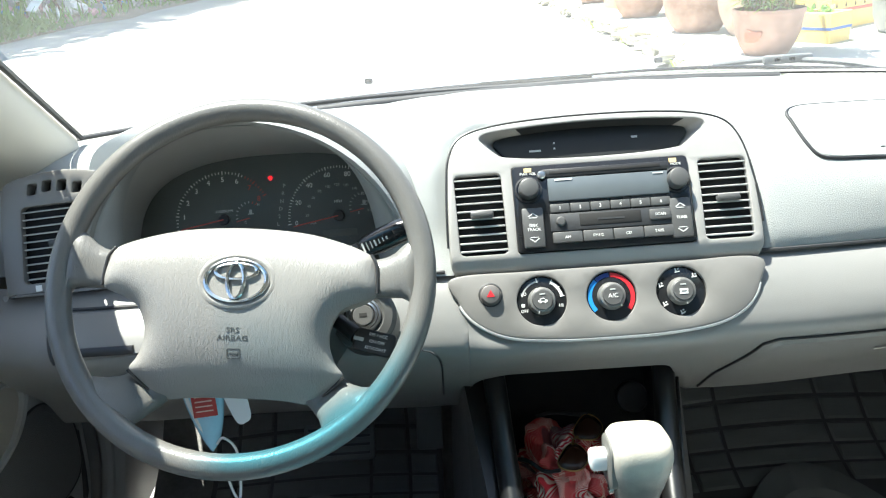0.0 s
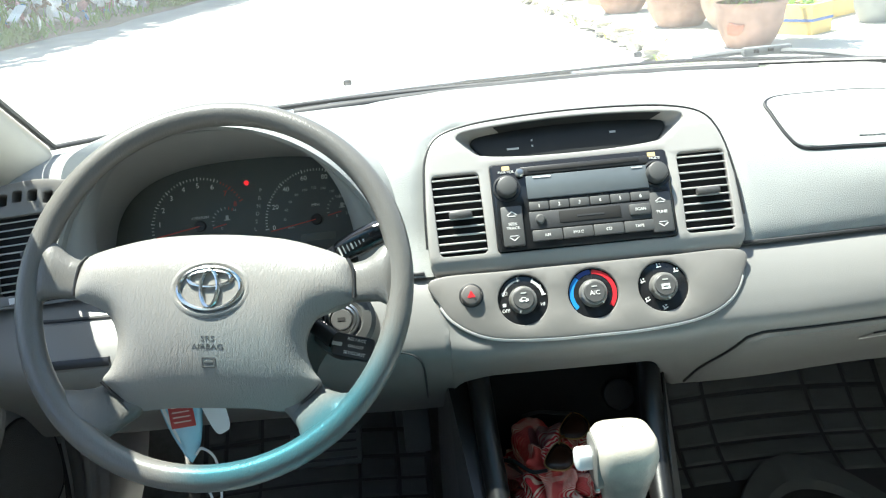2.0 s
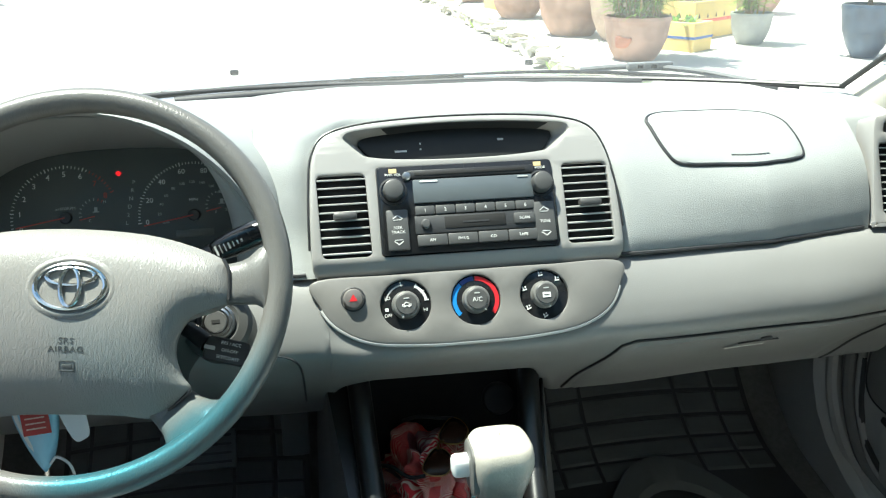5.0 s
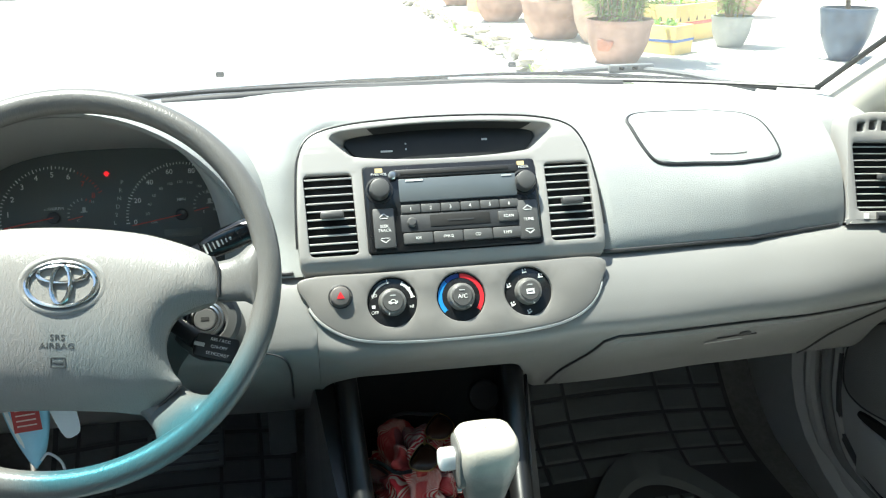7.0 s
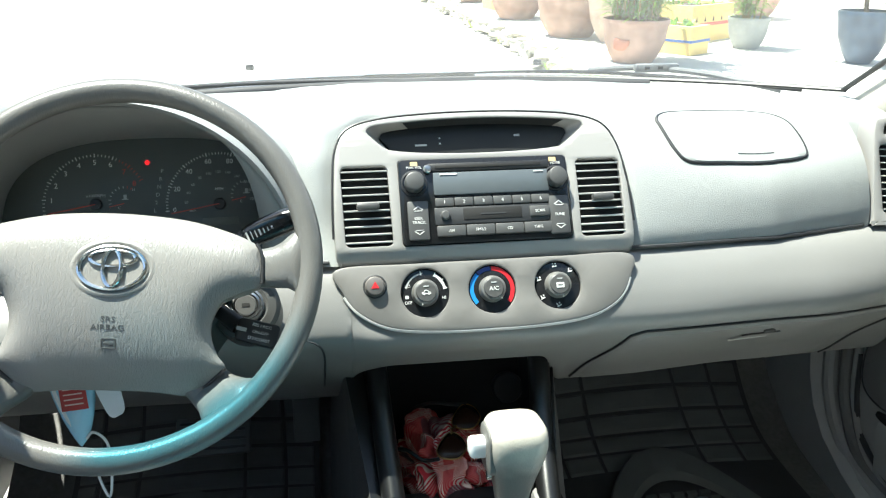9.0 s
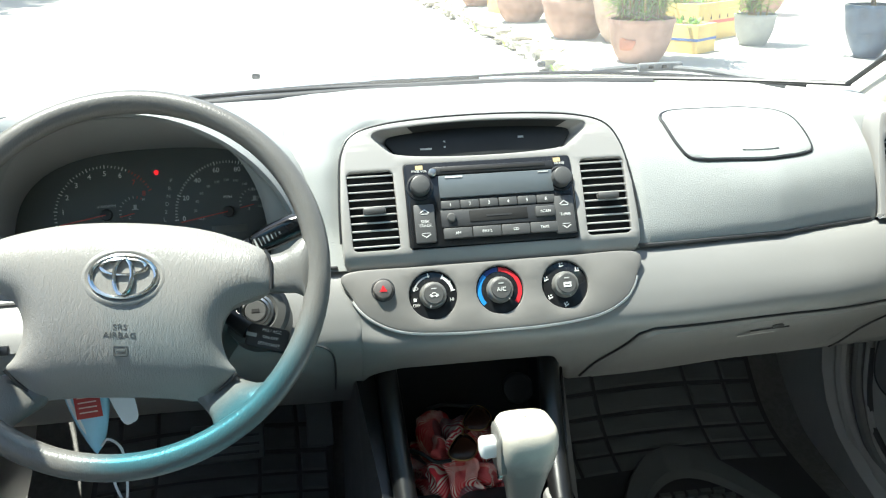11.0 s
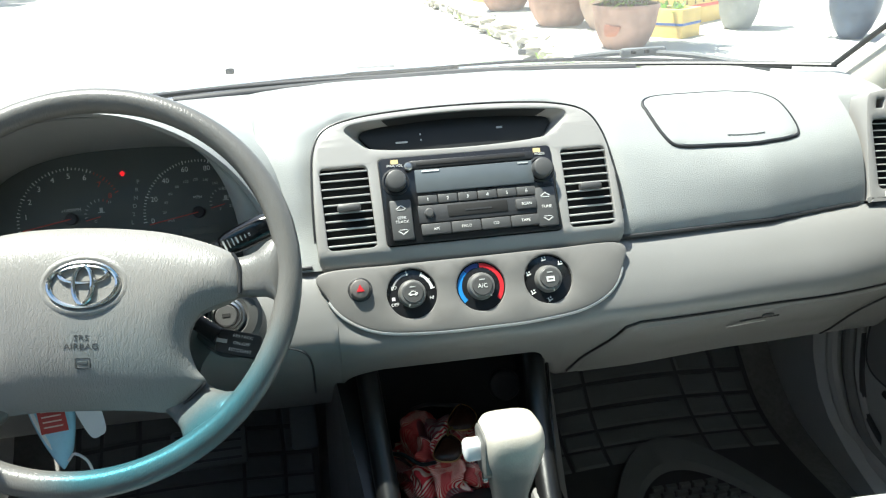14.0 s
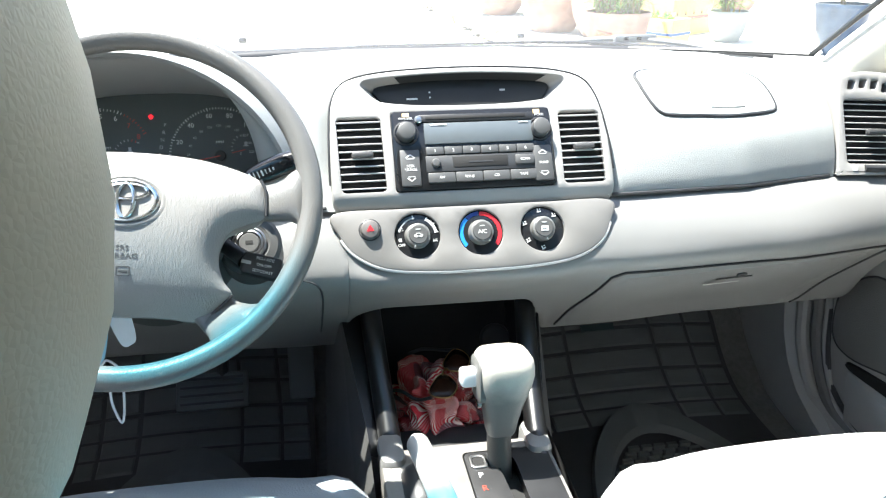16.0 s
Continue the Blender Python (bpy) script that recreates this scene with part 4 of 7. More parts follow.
def dial(cx, cy, r, a0, a1, labels, size, ticks, needle, red_from=99):
    for k in range(ticks + 1):
        a = radians(lerp(a0, a1, k / ticks))
        big = k % (ticks // (len(labels) - 1)) == 0
        ln = 0.0045 if big else 0.0028
        bar(ln, 0.0011 if big else 0.0008, NEEDLE if k / ticks >= red_from else WHITEINK, cluster, cx + (r + 0.0085) * math.cos(a), cy + (r + 0.0085) * math.sin(a), 0.0004, math.degrees(a), "tick_mark", 0.0003)
    for k, s in enumerate(labels):
        a = radians(lerp(a0, a1, k / (len(labels) - 1)))
        text(s, size, NEEDLE if k / (len(labels) - 1) > red_from else WHITEINK, cluster, cx + r * math.cos(a), cy + r * math.sin(a), 0.0004, name="numeral")
    a = radians(needle)
    part("needle", box(r + 0.004, 0.0013, 0.001, 0.0003, ((r + 0.004) / 2, 0, 0)), NEEDLE, cluster, "thin red needle", Matrix.Translation((cx, cy, 0.004)) @ Matrix.Rotation(a, 4, "Z"))
    part("needle_hub", lathe([(0.007, 0), (0.007, 0.003), (0.006, 0.004), (0, 0.0045)], 28), BLACK, cluster, m=Matrix.Translation((cx, cy, 0)))


dial(-0.062, -0.021, 0.050, 193, 28, [str(k) for k in range(9)], 0.0088, 40, 190, 0.8)
dial(0.080, -0.026, 0.053, 186, -8, [str(k) for k in range(0, 141, 20)], 0.0082, 56, 190)
for k, s in enumerate(("km/h", "20", "40", "60", "80", "100", "120", "140", "160", "180", "200", "220")):
    a = radians(lerp(192, -2, k / 11.5))
    if k:
        text(s, 0.0045, GREYINK, cluster, 0.080 + 0.039 * math.cos(a), -0.026 + 0.039 * math.sin(a), 0.0004, name="numeral")
text("x1000RPM", 0.0050, GREYINK, cluster, -0.062, -0.0105, 0.0004)
text("MPH", 0.0050, WHITEINK, cluster, 0.080, -0.008, 0.0004)
text("km/h", 0.0038, GREYINK, cluster, 0.048, -0.033, 0.0004)
for cx, cy in ((-0.030, -0.018), (0.111, -0.016)):
    for k in range(9):
        a = radians(lerp(190, 60, k / 8))
        bar(0.003, 0.0008, NEEDLE if k > 6 and cx < 0 else GREYINK, cluster, cx + 0.0165 * math.cos(a), cy + 0.0165 * math.sin(a), 0.0005, math.degrees(a), "tick_mark", 0.0003)
    part("needle", box(0.017, 0.001, 0.0008, 0, (-0.0085, 0, 0)), NEEDLE, cluster, m=Matrix.Translation((cx, cy - 0.003, 0.002)) @ Matrix.Rotation(radians(12), 4, "Z"))
    bm = box(0.0035, 0.005, 0.0004)
    box(0.0075, 0.001, 0.0004, 0, (0, -0.003, 0), bm)
    part("symbol", bm, GREYINK, cluster, m=Matrix.Translation((cx + 0.001, cy + 0.005, 0.0005)))
    text("H" if cx < 0 else "F", 0.0045, GREYINK, cluster, cx + 0.011, cy + 0.013, 0.0005)
    text("C" if cx < 0 else "E", 0.0045, GREYINK, cluster, cx - 0.006, cy - 0.008, 0.0005)
for k, s in enumerate("PRND2L"):
    text(s, 0.0065, GREYINK, cluster, lerp(0.0145, 0.0045, k / 5), lerp(0.016, -0.031, k / 5), 0.0004, name="gear_letter")
bm = box(0.0036, 0.0056, 0.0006, 0.001)
box(0.0068, 0.0013, 0.0006, 0, (0, 0.0005, 0), bm)
part("warning_lamp", bm, REDLAMP, cluster, "lit red warning lamp", Matrix.Translation((-0.002, 0.027, 0.0006)))
part("odometer", box(0.042, 0.0085, 0.001, 0.0003), ODO, cluster, "grey odometer display", Matrix.Translation((0.080, -0.047, 0.0005)))

# ---- steering wheel ----
WHEEL = tilted((-0.3755, 0.711, 0.8930), 35, -6.2)
wheel = thing("steering_wheel", "grey leather steering wheel with four spokes and airbag pad", "steering wheel", WHEEL)
part("rim", tube([(0.1732 * math.cos(a), 0.1732 * math.sin(a), 0.0) for a in (2 * math.pi * k / 96 for k in range(96))], 0.0118, 20, closed=True), LEATHER, wheel, "thick grey leather rim, worn smooth")
half = [(0.055, 0.0465), (0.095, 0.0368), (0.1215, 0.0255), (0.1272, 0.014), (0.1295, -0.0118), (0.1140, -0.0195), (0.0965, -0.0290), (0.0880, -0.0450), (0.0875, -0.0610), (0.0935, -0.0765), (0.1010, -0.0880), (0.0870, -0.1012), (0.0718, -0.1128), (0.0400, -0.1107)]
pad_out = smooth2([(-x, y) for x, y in half] + [(0.0, -0.1100)] + half[::-1] + [(0.0, 0.0500)], 174)
pad_line = np.array(smooth2([(-x, y) for x, y in half] + [(0.0, -0.1100)] + half[::-1] + [(0.0, 0.0500)], 700))
pad_step = np.sqrt(((pad_line - np.roll(pad_line, 1, 0)) ** 2).sum(1))


def pad_height(x, y):
    """The pad's face: steep at its edge, soft in the middle, falling away below."""
    gap = np.maximum(np.sqrt(((pad_line - (x, y)) ** 2).sum(1)), 1e-4)
    d = float((pad_step / gap ** 3).sum() / 2) ** -0.5          # soft distance to the edge
    return 0.002 + 0.0160 * (1 - math.exp(-d / 0.0120)) - 2.2 * max(0.0, 0.004 - y) ** 2 - 3.2 * max(0.0, y - 0.004) ** 2 - 5.0 * max(0.0, -0.088 - y) ** 2


rows = [[(x * sh, -0.03 + (y + 0.03) * sh, pad_height(x, y) - dz) for x, y in pad_out] for sh, dz in ((0.86, 0.036), (0.94, 0.024), (0.985, 0.013), (0.998, 0.005))]
for s in (1.0, 0.992, 0.98, 0.965, *[0.945 - 0.025 * k for k in range(37)], 0.02):
    ring = [(x * s, -0.03 + (y + 0.03) * s) for x, y in pad_out]
    rows.append([(x, y, pad_height(x, y)) for x, y in ring])
bm = grid(rows, True)
bm.verts.ensure_lookup_table()
bm.faces.new(bm.verts[-len(pad_out):])
part("airbag_pad", bm, PADSKIN, wheel, "grained grey airbag pad", angle=60)


def spoke(line, shear=0.0, name="spoke"):
    """A spoke from sections (middle, half width, half depth, depth's middle) laid along a line."""
    rows, sq = [], [0.7, 0.7, 0.75, 0.9, 1.0, 1.0, 1.0]
    for i, (cx, cy, hw, hd, z) in enumerate(line):
        a, b = line[max(i - 1, 0)], line[min(i + 1, len(line) - 1)]
        d = Vector((b[0] - a[0], b[1] - a[1])).normalized()
        sx, sy = -d.y, d.x
        rows.append([(cx + sx * hw * math.copysign(abs(math.cos(t)) ** sq[i], math.cos(t)), cy + sy * hw * math.copysign(abs(math.cos(t)) ** sq[i], math.cos(t)), z - shear * max(0.0, 1 - i / 4) * sy * hw * math.cos(t) + hd * math.copysign(abs(math.sin(t)) ** (0.7 if i < 3 else 1.1), math.sin(t))) for t in (2 * math.pi * k / 24 for k in range(24))])
    part(name, grid(rows, True), LEATHER, wheel)


for s in (1, -1):
    spoke([(s * 0.116, 0.0050, 0.0180, 0.010, -0.0100), (s * 0.130, 0.0055, 0.0190, 0.0115, -0.0090), (s * 0.140, 0.0065, 0.0200, 0.0115, -0.0070), (s * 0.149, 0.008, 0.0225, 0.0115, -0.0040), (s * 0.156, 0.010, 0.0275, 0.0112, -0.0015), (s * 0.162, 0.010, 0.0340, 0.0098, -0.0005), (s * 0.167, 0.010, 0.039, 0.006, 0)], 0.16)
    spoke([(s * 0.074, -0.092, 0.0200, 0.009, -0.0310), (s * 0.086, -0.1030, 0.0210, 0.0115, -0.0345), (s * 0.095, -0.1105, 0.0225, 0.0125, -0.0265), (s * 0.1030, -0.1170, 0.0265, 0.0130, -0.0140), (s * 0.1090, -0.1222, 0.033, 0.0112, -0.0045), (s * 0.1135, -0.1260, 0.039, 0.007, 0)])
# dark seams between pad and spokes
for s in (1, -1):
    for line in (((0.1225, 0.0255), (0.1278, 0.016), (0.1298, 0.002), (0.1302, -0.0122)), ((0.1018, -0.0885), (0.0878, -0.1016), (0.0724, -0.1132))):
        part("seam", tube(spline([(s * x, y, pad_height(s * x, y) + 0.0008) for x, y in line], 16), 0.0016, 8), BLACK, wheel, "dark seam between pad and spoke")
# emblem: an oval ring with two crossing oval rings in a shallow oval dish
em = part("emblem", lathe([(0.0005, 0), (0.0275, 0), (0.0305, 0.0004), (0.0325, 0.0019), (0.0345, 0.0021), (0.0385, 0.0002)], 48), PADSKIN, wheel, "oval chrome emblem", Matrix.Translation((0.001, -0.0072, pad_height(0.001, -0.0072) - 0.0014)) @ Matrix.Rotation(radians(2), 4, "X") @ Matrix.Rotation(radians(2), 4, "Z") @ Matrix.Diagonal((1, 0.70, 1, 1)))


def oval(w, h, cy, r, z):
    return tube([(w * math.cos(a), (cy + h * math.sin(a)) / 0.70, z) for a in (2 * math.pi * k / 48 for k in range(48))], r, 8, closed=True)


part("ring", oval(0.0285, 0.0195, 0, 0.0026, 0.0016), SATIN, em)
part("ring", oval(0.0195, 0.0072, 0.0085, 0.0022, 0.0022), SATIN, em)
part("ring", oval(0.0078, 0.0165, -0.0005, 0.0022, 0.0030), SATIN, em)
for word, y, wd in (("SRS", -0.0522, 1.22), ("AIRBAG", -0.0592, 1.22)):
    ob = text(word, 0.0068, EMBOSS, wheel, 0.0, 0.0, 0.0, name="embossed_lettering", depth=0.0001)
    for v in ob.data.vertices:
        v.co.x, v.co.y = 0.001 + v.co.x * wd, v.co.y + y
        v.co.z += pad_height(v.co.x, v.co.y) + 0.00025
horn = part("horn_mark", plate(rounded(0.013, 0.0095, 0.0015, 3), (rounded(0.0105, 0.0070, 0.001, 3),), -0.002, 0.0003, 0.0001), EMBOSS, wheel, m=Matrix.Translation((0.002, -0.0725, pad_height(0.002, -0.0725) + 0.0001)) @ Matrix.Rotation(radians(18), 4, "X"))
part("horn_symbol", plate([(-0.0042, -0.0008), (-0.001, -0.0018), (0.0042, -0.0022), (0.0042, 0.0020), (-0.001, 0.0014), (-0.0042, 0.0008)], (), -0.001, 0.0002, 0.0001), EMBOSS, horn)

# ---- steering column ----
# on shroud and lock surround this dark grey also holds the wheel's shade
COLUMN = mat("dark_grey_column_plastic", (0.065, 0.065, 0.063), 0.45, bump=0.15, bscale=900, var=0.1)
COL = tilted((-0.377, 0.755, 0.862), 35)
col = thing("steering_column", "dark grey moulded steering column shroud", "steering column", COL)
part("shroud", grid([[(r * 1.15 * math.cos(a) * (1 + 0.12 * math.cos(2 * a)), r * math.sin(a) * 1.0 - 0.012, z) for a in (2 * math.pi * k / 40 for k in range(40))] for r, z in ((0.050, 0.025), (0.062, 0.02), (0.068, 0.0), (0.072, -0.05), (0.08, -0.13))], True), COLUMN, col)
part("shroud_front", lathe([(0.0, 0.022), (0.05, 0.021), (0.06, 0.014)], 40), DARK, col, m=Matrix.Translation((0, -0.012, 0)))
ig = thing("ignition_lock", "round metal ignition keyhole in a dark surround", "lock", tilted((-0.2700, 0.760, 0.8235), 35))
part("surround", lathe([(0.034, -0.05), (0.034, -0.004), (0.030, 0.001), (0.022, 0.003), (0.0185, 0.001)], 40), COLUMN, ig)
part("ring", lathe([(0.0185, 0.001), (0.0180, 0.0045), (0.0160, 0.0052), (0.0150, 0.003), (0.0145, 0.0046), (0.0125, 0.0052), (0.0112, 0.002)], 36), STEEL, ig)
part("barrel", lathe([(0.0112, 0.0), (0.0108, 0.0045), (0.0098, 0.0056), (0, 0.0058)], 36), KNOBGREY, ig, "dark metal key barrel")
part("keyhole", box(0.0078, 0.0036, 0.001), HOLE, ig, m=Matrix.Translation((0, 0, 0.0058)))
# cruise control stalk, with its printed paddle
CR = tilted((-0.2570, 0.7135, 0.8150), 33, -17)
cr = thing("cruise_stalk", "black cruise control stalk with white print", "stalk", CR)
part("paddle", plate(rounded(0.041, 0.0225, 0.004, 4), (), -0.014, 0.002, 0.002), BLACK, cr)
part("stem", tube([(-0.02, 0.004, -0.006), (-0.038, 0.012, -0.008), (-0.06, 0.02, -0.02)], [0.009, 0.008, 0.009], 12), BLACK, cr)
for k, s in enumerate(("RES / ACC", "ON-OFF", "SET/COAST")):
    text(s, 0.0042, WHITEINK, cr, 0.003, 0.0066 - 0.0066 * k, 0.0023, depth=0.0001)
bar(0.010, 0.0036, GREYINK, cr, -0.0155, 0.0, 0.0024)
# wiper stalk
wp = thing("wiper_stalk", "black wiper stalk with white markings", "stalk")
axis = [WHEEL @ Vector(p) for p in ((0.060, 0.022, -0.072), (0.103, 0.049, -0.062), (0.141, 0.0685, -0.060), (0.168, 0.0800, -0.058))]
part("arm", tube(axis[:2], [0.007, 0.009], 14), BLACK, wp)
part("grip", tube([axis[1], axis[1].lerp(axis[2], 0.15), axis[1].lerp(axis[2], 0.5), axis[2], axis[3]], [0.009, 0.0115, 0.0130, 0.0132, 0.0105], 18), GLOSSBLACK, wp)
d = (axis[2] - axis[1]).normalized()
eye0 = Vector((-0.17, 0.0, 1.14))
for k in range(7):
    p = axis[1].lerp(axis[2], 0.08 + 0.10 * k)
    out = (eye0 - p)
    out = (out - d * out.dot(d)).normalized()
    mm = Matrix((d, out.cross(d), out)).transposed().to_4x4()
    mm.translation = p + out * 0.0125
    part("print_mark", box(0.0011 if k % 3 else 0.0019, 0.010 - 0.0012 * k, 0.001), WHITEINK, wp, m=mm)

# packet that hangs under the column, with tag and cord
pk = thing("hanging_packet", "pale blue plastic packet with red label hanging on white cord", "packet", tilted((-0.435, 0.715, 0.751), 12, 4))
out = smooth2([(0.020, 0.045), (0.021, 0.01), (0.013, -0.025), (0.004, -0.040), (-0.001, -0.040), (-0.012, -0.012), (-0.019, 0.02), (-0.021, 0.045)][::-1], 48)
part("pouch", dome(out, (0, 0.012), [(0.97, -0.006), (1, 0.0), (0.95, 0.003), (0.8, 0.006), (0.5, 0.008), (0.2, 0.0085)]), mat("pale_blue_film", (0.36, 0.62, 0.78), 0.2, var=0.15, scale=60, bump=0.4, bscale=120), pk)
part("label", box(0.024, 0.032, 0.001), mat("red_label", (0.42, 0.03, 0.03), 0.35, var=0.1), pk, "red label with pale print", Matrix.Translation((0.004, 0.013, 0.0088)))
for k in range(5):
    bar(0.017, 0.0012, mat("pale_print", (0.75, 0.55, 0.5), 0.5) if k == 0 else bpy.data.materials["pale_print"], pk, 0.004, 0.003 + 0.005 * k, 0.0098)
part("fold", tube(spline([(-0.016, 0.045, 0.004), (-0.013, 0.015, 0.0055), (-0.006, -0.012, 0.005), (0.0, -0.034, 0.003)], 14), [0.0035] * 10 + [0.003, 0.0026, 0.002, 0.0015], 8, flat=0.5), WHITEPLASTIC, pk, "white folded edge of the packet")
part("tag", plate(smooth2([(0.012, 0.03), (0.013, -0.012), (0.006, -0.021), (-0.004, -0.016), (-0.008, 0.03)][::-1], 30)[::-1], (), -0.0008, 0.0006, 0.0002), WHITEPLASTIC, pk, "white card tag", Matrix.Translation((0.032, 0.004, 0.002)) @ Matrix.Rotation(radians(8), 4, "Z"))
part("cord", tube(spline([(0.008, -0.034, 0.004), (0.016, -0.028, 0.006), (0.026, -0.042, 0.004), (0.024, -0.075, 0.0), (0.018, -0.098, -0.002), (0.012, -0.075, 0.0), (0.014, -0.05, 0.002)], 40), 0.0013, 6), WHITEPLASTIC, pk, "thin white looped cord")

# ---- centre console ----
con = thing("centre_console", "dark centre console with storage bin and gear lever plate", "console")
part("side_wall", grid([[(-0.180, 1.06, 0.66), (-0.172, 0.90, 0.672), (-0.150, 0.77, 0.565), (-0.152, 0.60, 0.545), (-0.155, 0.30, 0.54)], [(-0.192, 1.06, 0.5), (-0.185, 0.90, 0.5), (-0.168, 0.77, 0.5), (-0.168, 0.6, 0.5), (-0.168, 0.3, 0.5)], [(-0.20, 1.06, 0.28), (-0.195, 0.9, 0.28), (-0.18, 0.77, 0.28), (-0.18, 0.6, 0.28), (-0.18, 0.3, 0.28)]]), CONSOLE, con, "dark grey side panel of the console")
part("side_wall", grid([[(0.112, 1.06, 0.64), (0.100, 0.90, 0.655), (0.074, 0.77, 0.560), (0.070, 0.60, 0.545), (0.072, 0.30, 0.54)], [(0.126, 1.06, 0.5), (0.113, 0.90, 0.5), (0.090, 0.77, 0.5), (0.086, 0.6, 0.5), (0.088, 0.3, 0.5)], [(0.14, 1.06, 0.28), (0.135, 0.9, 0.28), (0.12, 0.77, 0.28), (0.12, 0.6, 0.28), (0.12, 0.3, 0.28)]]), CONSOLE, con, "dark grey side panel of the console")
for sx, top, foot in ((-1, (-0.134, 0.905, 0.690), (-0.124, 0.765, 0.560)), (1, (0.079, 0.905, 0.690), (0.0535, 0.735, 0.562))):
    t, f = Vector(top), Vector(foot)
    part("post", tube(spline([t + Vector((0, 0.03, 0.02)), t, t.lerp(f, 0.5) + Vector((0, 0.006, -0.004)), f, f + Vector((0, -0.03, -0.012))], 16), [0.014] * 12 + [0.013, 0.012, 0.011, 0.010], 14), POSTBLACK, con, "smooth black post beside the bin")
part("inner_wall", grid([[(-0.178, 0.94, 0.69), (-0.172, 0.90, 0.672), (-0.150, 0.77, 0.565), (-0.15, 0.74, 0.555)], [(-0.132, 0.95, 0.70), (-0.130, 0.91, 0.675), (-0.122, 0.77, 0.55), (-0.122, 0.74, 0.545)]]), POSTBLACK, con, "dark strip between side panel and post")
part("inner_wall", grid([[(0.104, 0.94, 0.67), (0.100, 0.90, 0.655), (0.074, 0.77, 0.560), (0.072, 0.74, 0.55)], [(0.080, 0.95, 0.70), (0.077, 0.91, 0.675), (0.055, 0.77, 0.55), (0.054, 0.74, 0.545)]]), POSTBLACK, con, "dark strip between side panel and post")
# the bin: back, floor and inner sides
part("bin", grid([[(-0.134, 0.80, 0.545), (-0.140, 0.90, 0.67), (-0.142, 0.93, 0.70)], [(-0.122, 0.80, 0.49), (-0.128, 1.00, 0.49), (-0.13, 1.09, 0.70)], [(0.066, 0.80, 0.49), (0.085, 1.00, 0.49), (0.09, 1.09, 0.70)], [(0.078, 0.80, 0.545), (0.098, 0.90, 0.67), (0.10, 0.93, 0.70)]]), BINBLACK, con, "black storage bin under the panel")
part("bin_shelf", box(0.235, 0.06, 0.05, 0.012, (-0.027, 1.055, 0.645)), BINBLACK, con, m=None)
part("bin_front", box(0.19, 0.05, 0.05, 0.008, (-0.032, 0.79, 0.515)), BLACK, con)
sk = part("power_socket", lathe([(0.023, -0.01), (0.023, 0.006), (0.021, 0.009), (0.017, 0.010), (0, 0.009)], 30), DARK, con, "round black power socket cap", tilted((0.068, 1.012, 0.560), 24))
part("socket_plate", plate(smooth2([(0.045, 0.05), (0.05, -0.04), (0, -0.05), (-0.05, -0.04), (-0.055, 0.0), (-0.02, 0.035)], 40), (), -0.02, 0.0, 0.004), BINBLACK, con, m=tilted((0.055, 1.018, 0.560), 24))
# top plate with the selector gate
TOP = Matrix.Translation((-0.038, 0.60, 0.548)) @ Matrix.Rotation(radians(4), 4, "X")
part("top_plate", plate(rounded(0.205, 0.38, 0.02, 5, 0.0, -0.05), (rounded(0.104, 0.20, 0.008, 4, 0.046, 0.02),), -0.05, 0.004, 0.006), mat("scuffed_console", (0.17, 0.162, 0.15), 0.55, bump=0.4, bscale=200, var=0.3, scale=30), con, "scuffed grey console top", TOP)
for sx in (-0.083, 0.094):
    part("shoulder", dome(rounded(0.03, 0.06, 0.012, 4), (0, 0), [(1, -0.02), (1, 0.004), (0.9, 0.010), (0.6, 0.013), (0.2, 0.014)]), TRIM, con, "rounded grey shoulder", TOP @ Matrix.Translation((sx - 0.005, 0.135, 0.0)))
# the parking brake lever lies beside the selector
pbk = thing("parking_brake", "pale grey parking brake lever with a push button in its tip", "brake lever")
grip = spline([(-0.0985, 0.714, 0.586), (-0.0970, 0.700, 0.587), (-0.0930, 0.660, 0.588), (-0.0880, 0.600, 0.590), (-0.0840, 0.520, 0.594), (-0.0820, 0.430, 0.600)], 30)
part("grip", tube(grip, [0.0075, 0.0105, 0.0122] + [0.0130 + 0.0001 * k for k in range(27)], 18), DOORVINYL, pbk, "smooth pale grey grip")
part("push_button", tube([Vector((-0.0985, 0.712, 0.586)), Vector((-0.0990, 0.722, 0.586)), Vector((-0.0991, 0.724, 0.586))], [0.0058, 0.0056, 0.0035], 14), WHITEPLASTIC, pbk, "pale push button")
part("boot", dome(rounded(0.042, 0.085, 0.016, 5), (0, 0), [(1, -0.006), (0.97, 0.006), (0.8, 0.016), (0.55, 0.022), (0.3, 0.024)]), DARK, pbk, "dark rubber boot", TOP @ Matrix.Translation((-0.062, 0.062, 0.0)))
gate = thing("selector_gate", "black gear selector plate with gear letters", "gear selector", TOP @ Matrix.Translation((0.046, 0.02, 0.0)))
part("gate_plate", plate(rounded(0.102, 0.198, 0.007, 4), (smooth2([(0.008, 0.082), (0.009, 0.0), (0.020, -0.04), (0.020, -0.09), (-0.006, -0.09), (-0.011, 0.0), (-0.013, 0.082)][::-1], 40)[::-1],), -0.02, 0.004, 0.002), BLACK, gate)
part("gate_well", box(0.09, 0.18, 0.004, 0, (0, 0, -0.016)), HOLE, gate)
for k, (s, m_) in enumerate((("P", WHITEINK), ("R", NEEDLE), ("N", mat("green_print", (0.05, 0.35, 0.12), 0.5)), ("D", WHITEINK), ("2", WHITEINK), ("L", WHITEINK))):
    text(s, 0.012, m_, gate, -0.038, 0.056 - 0.022 * k, 0.0046, name="gear_letter")
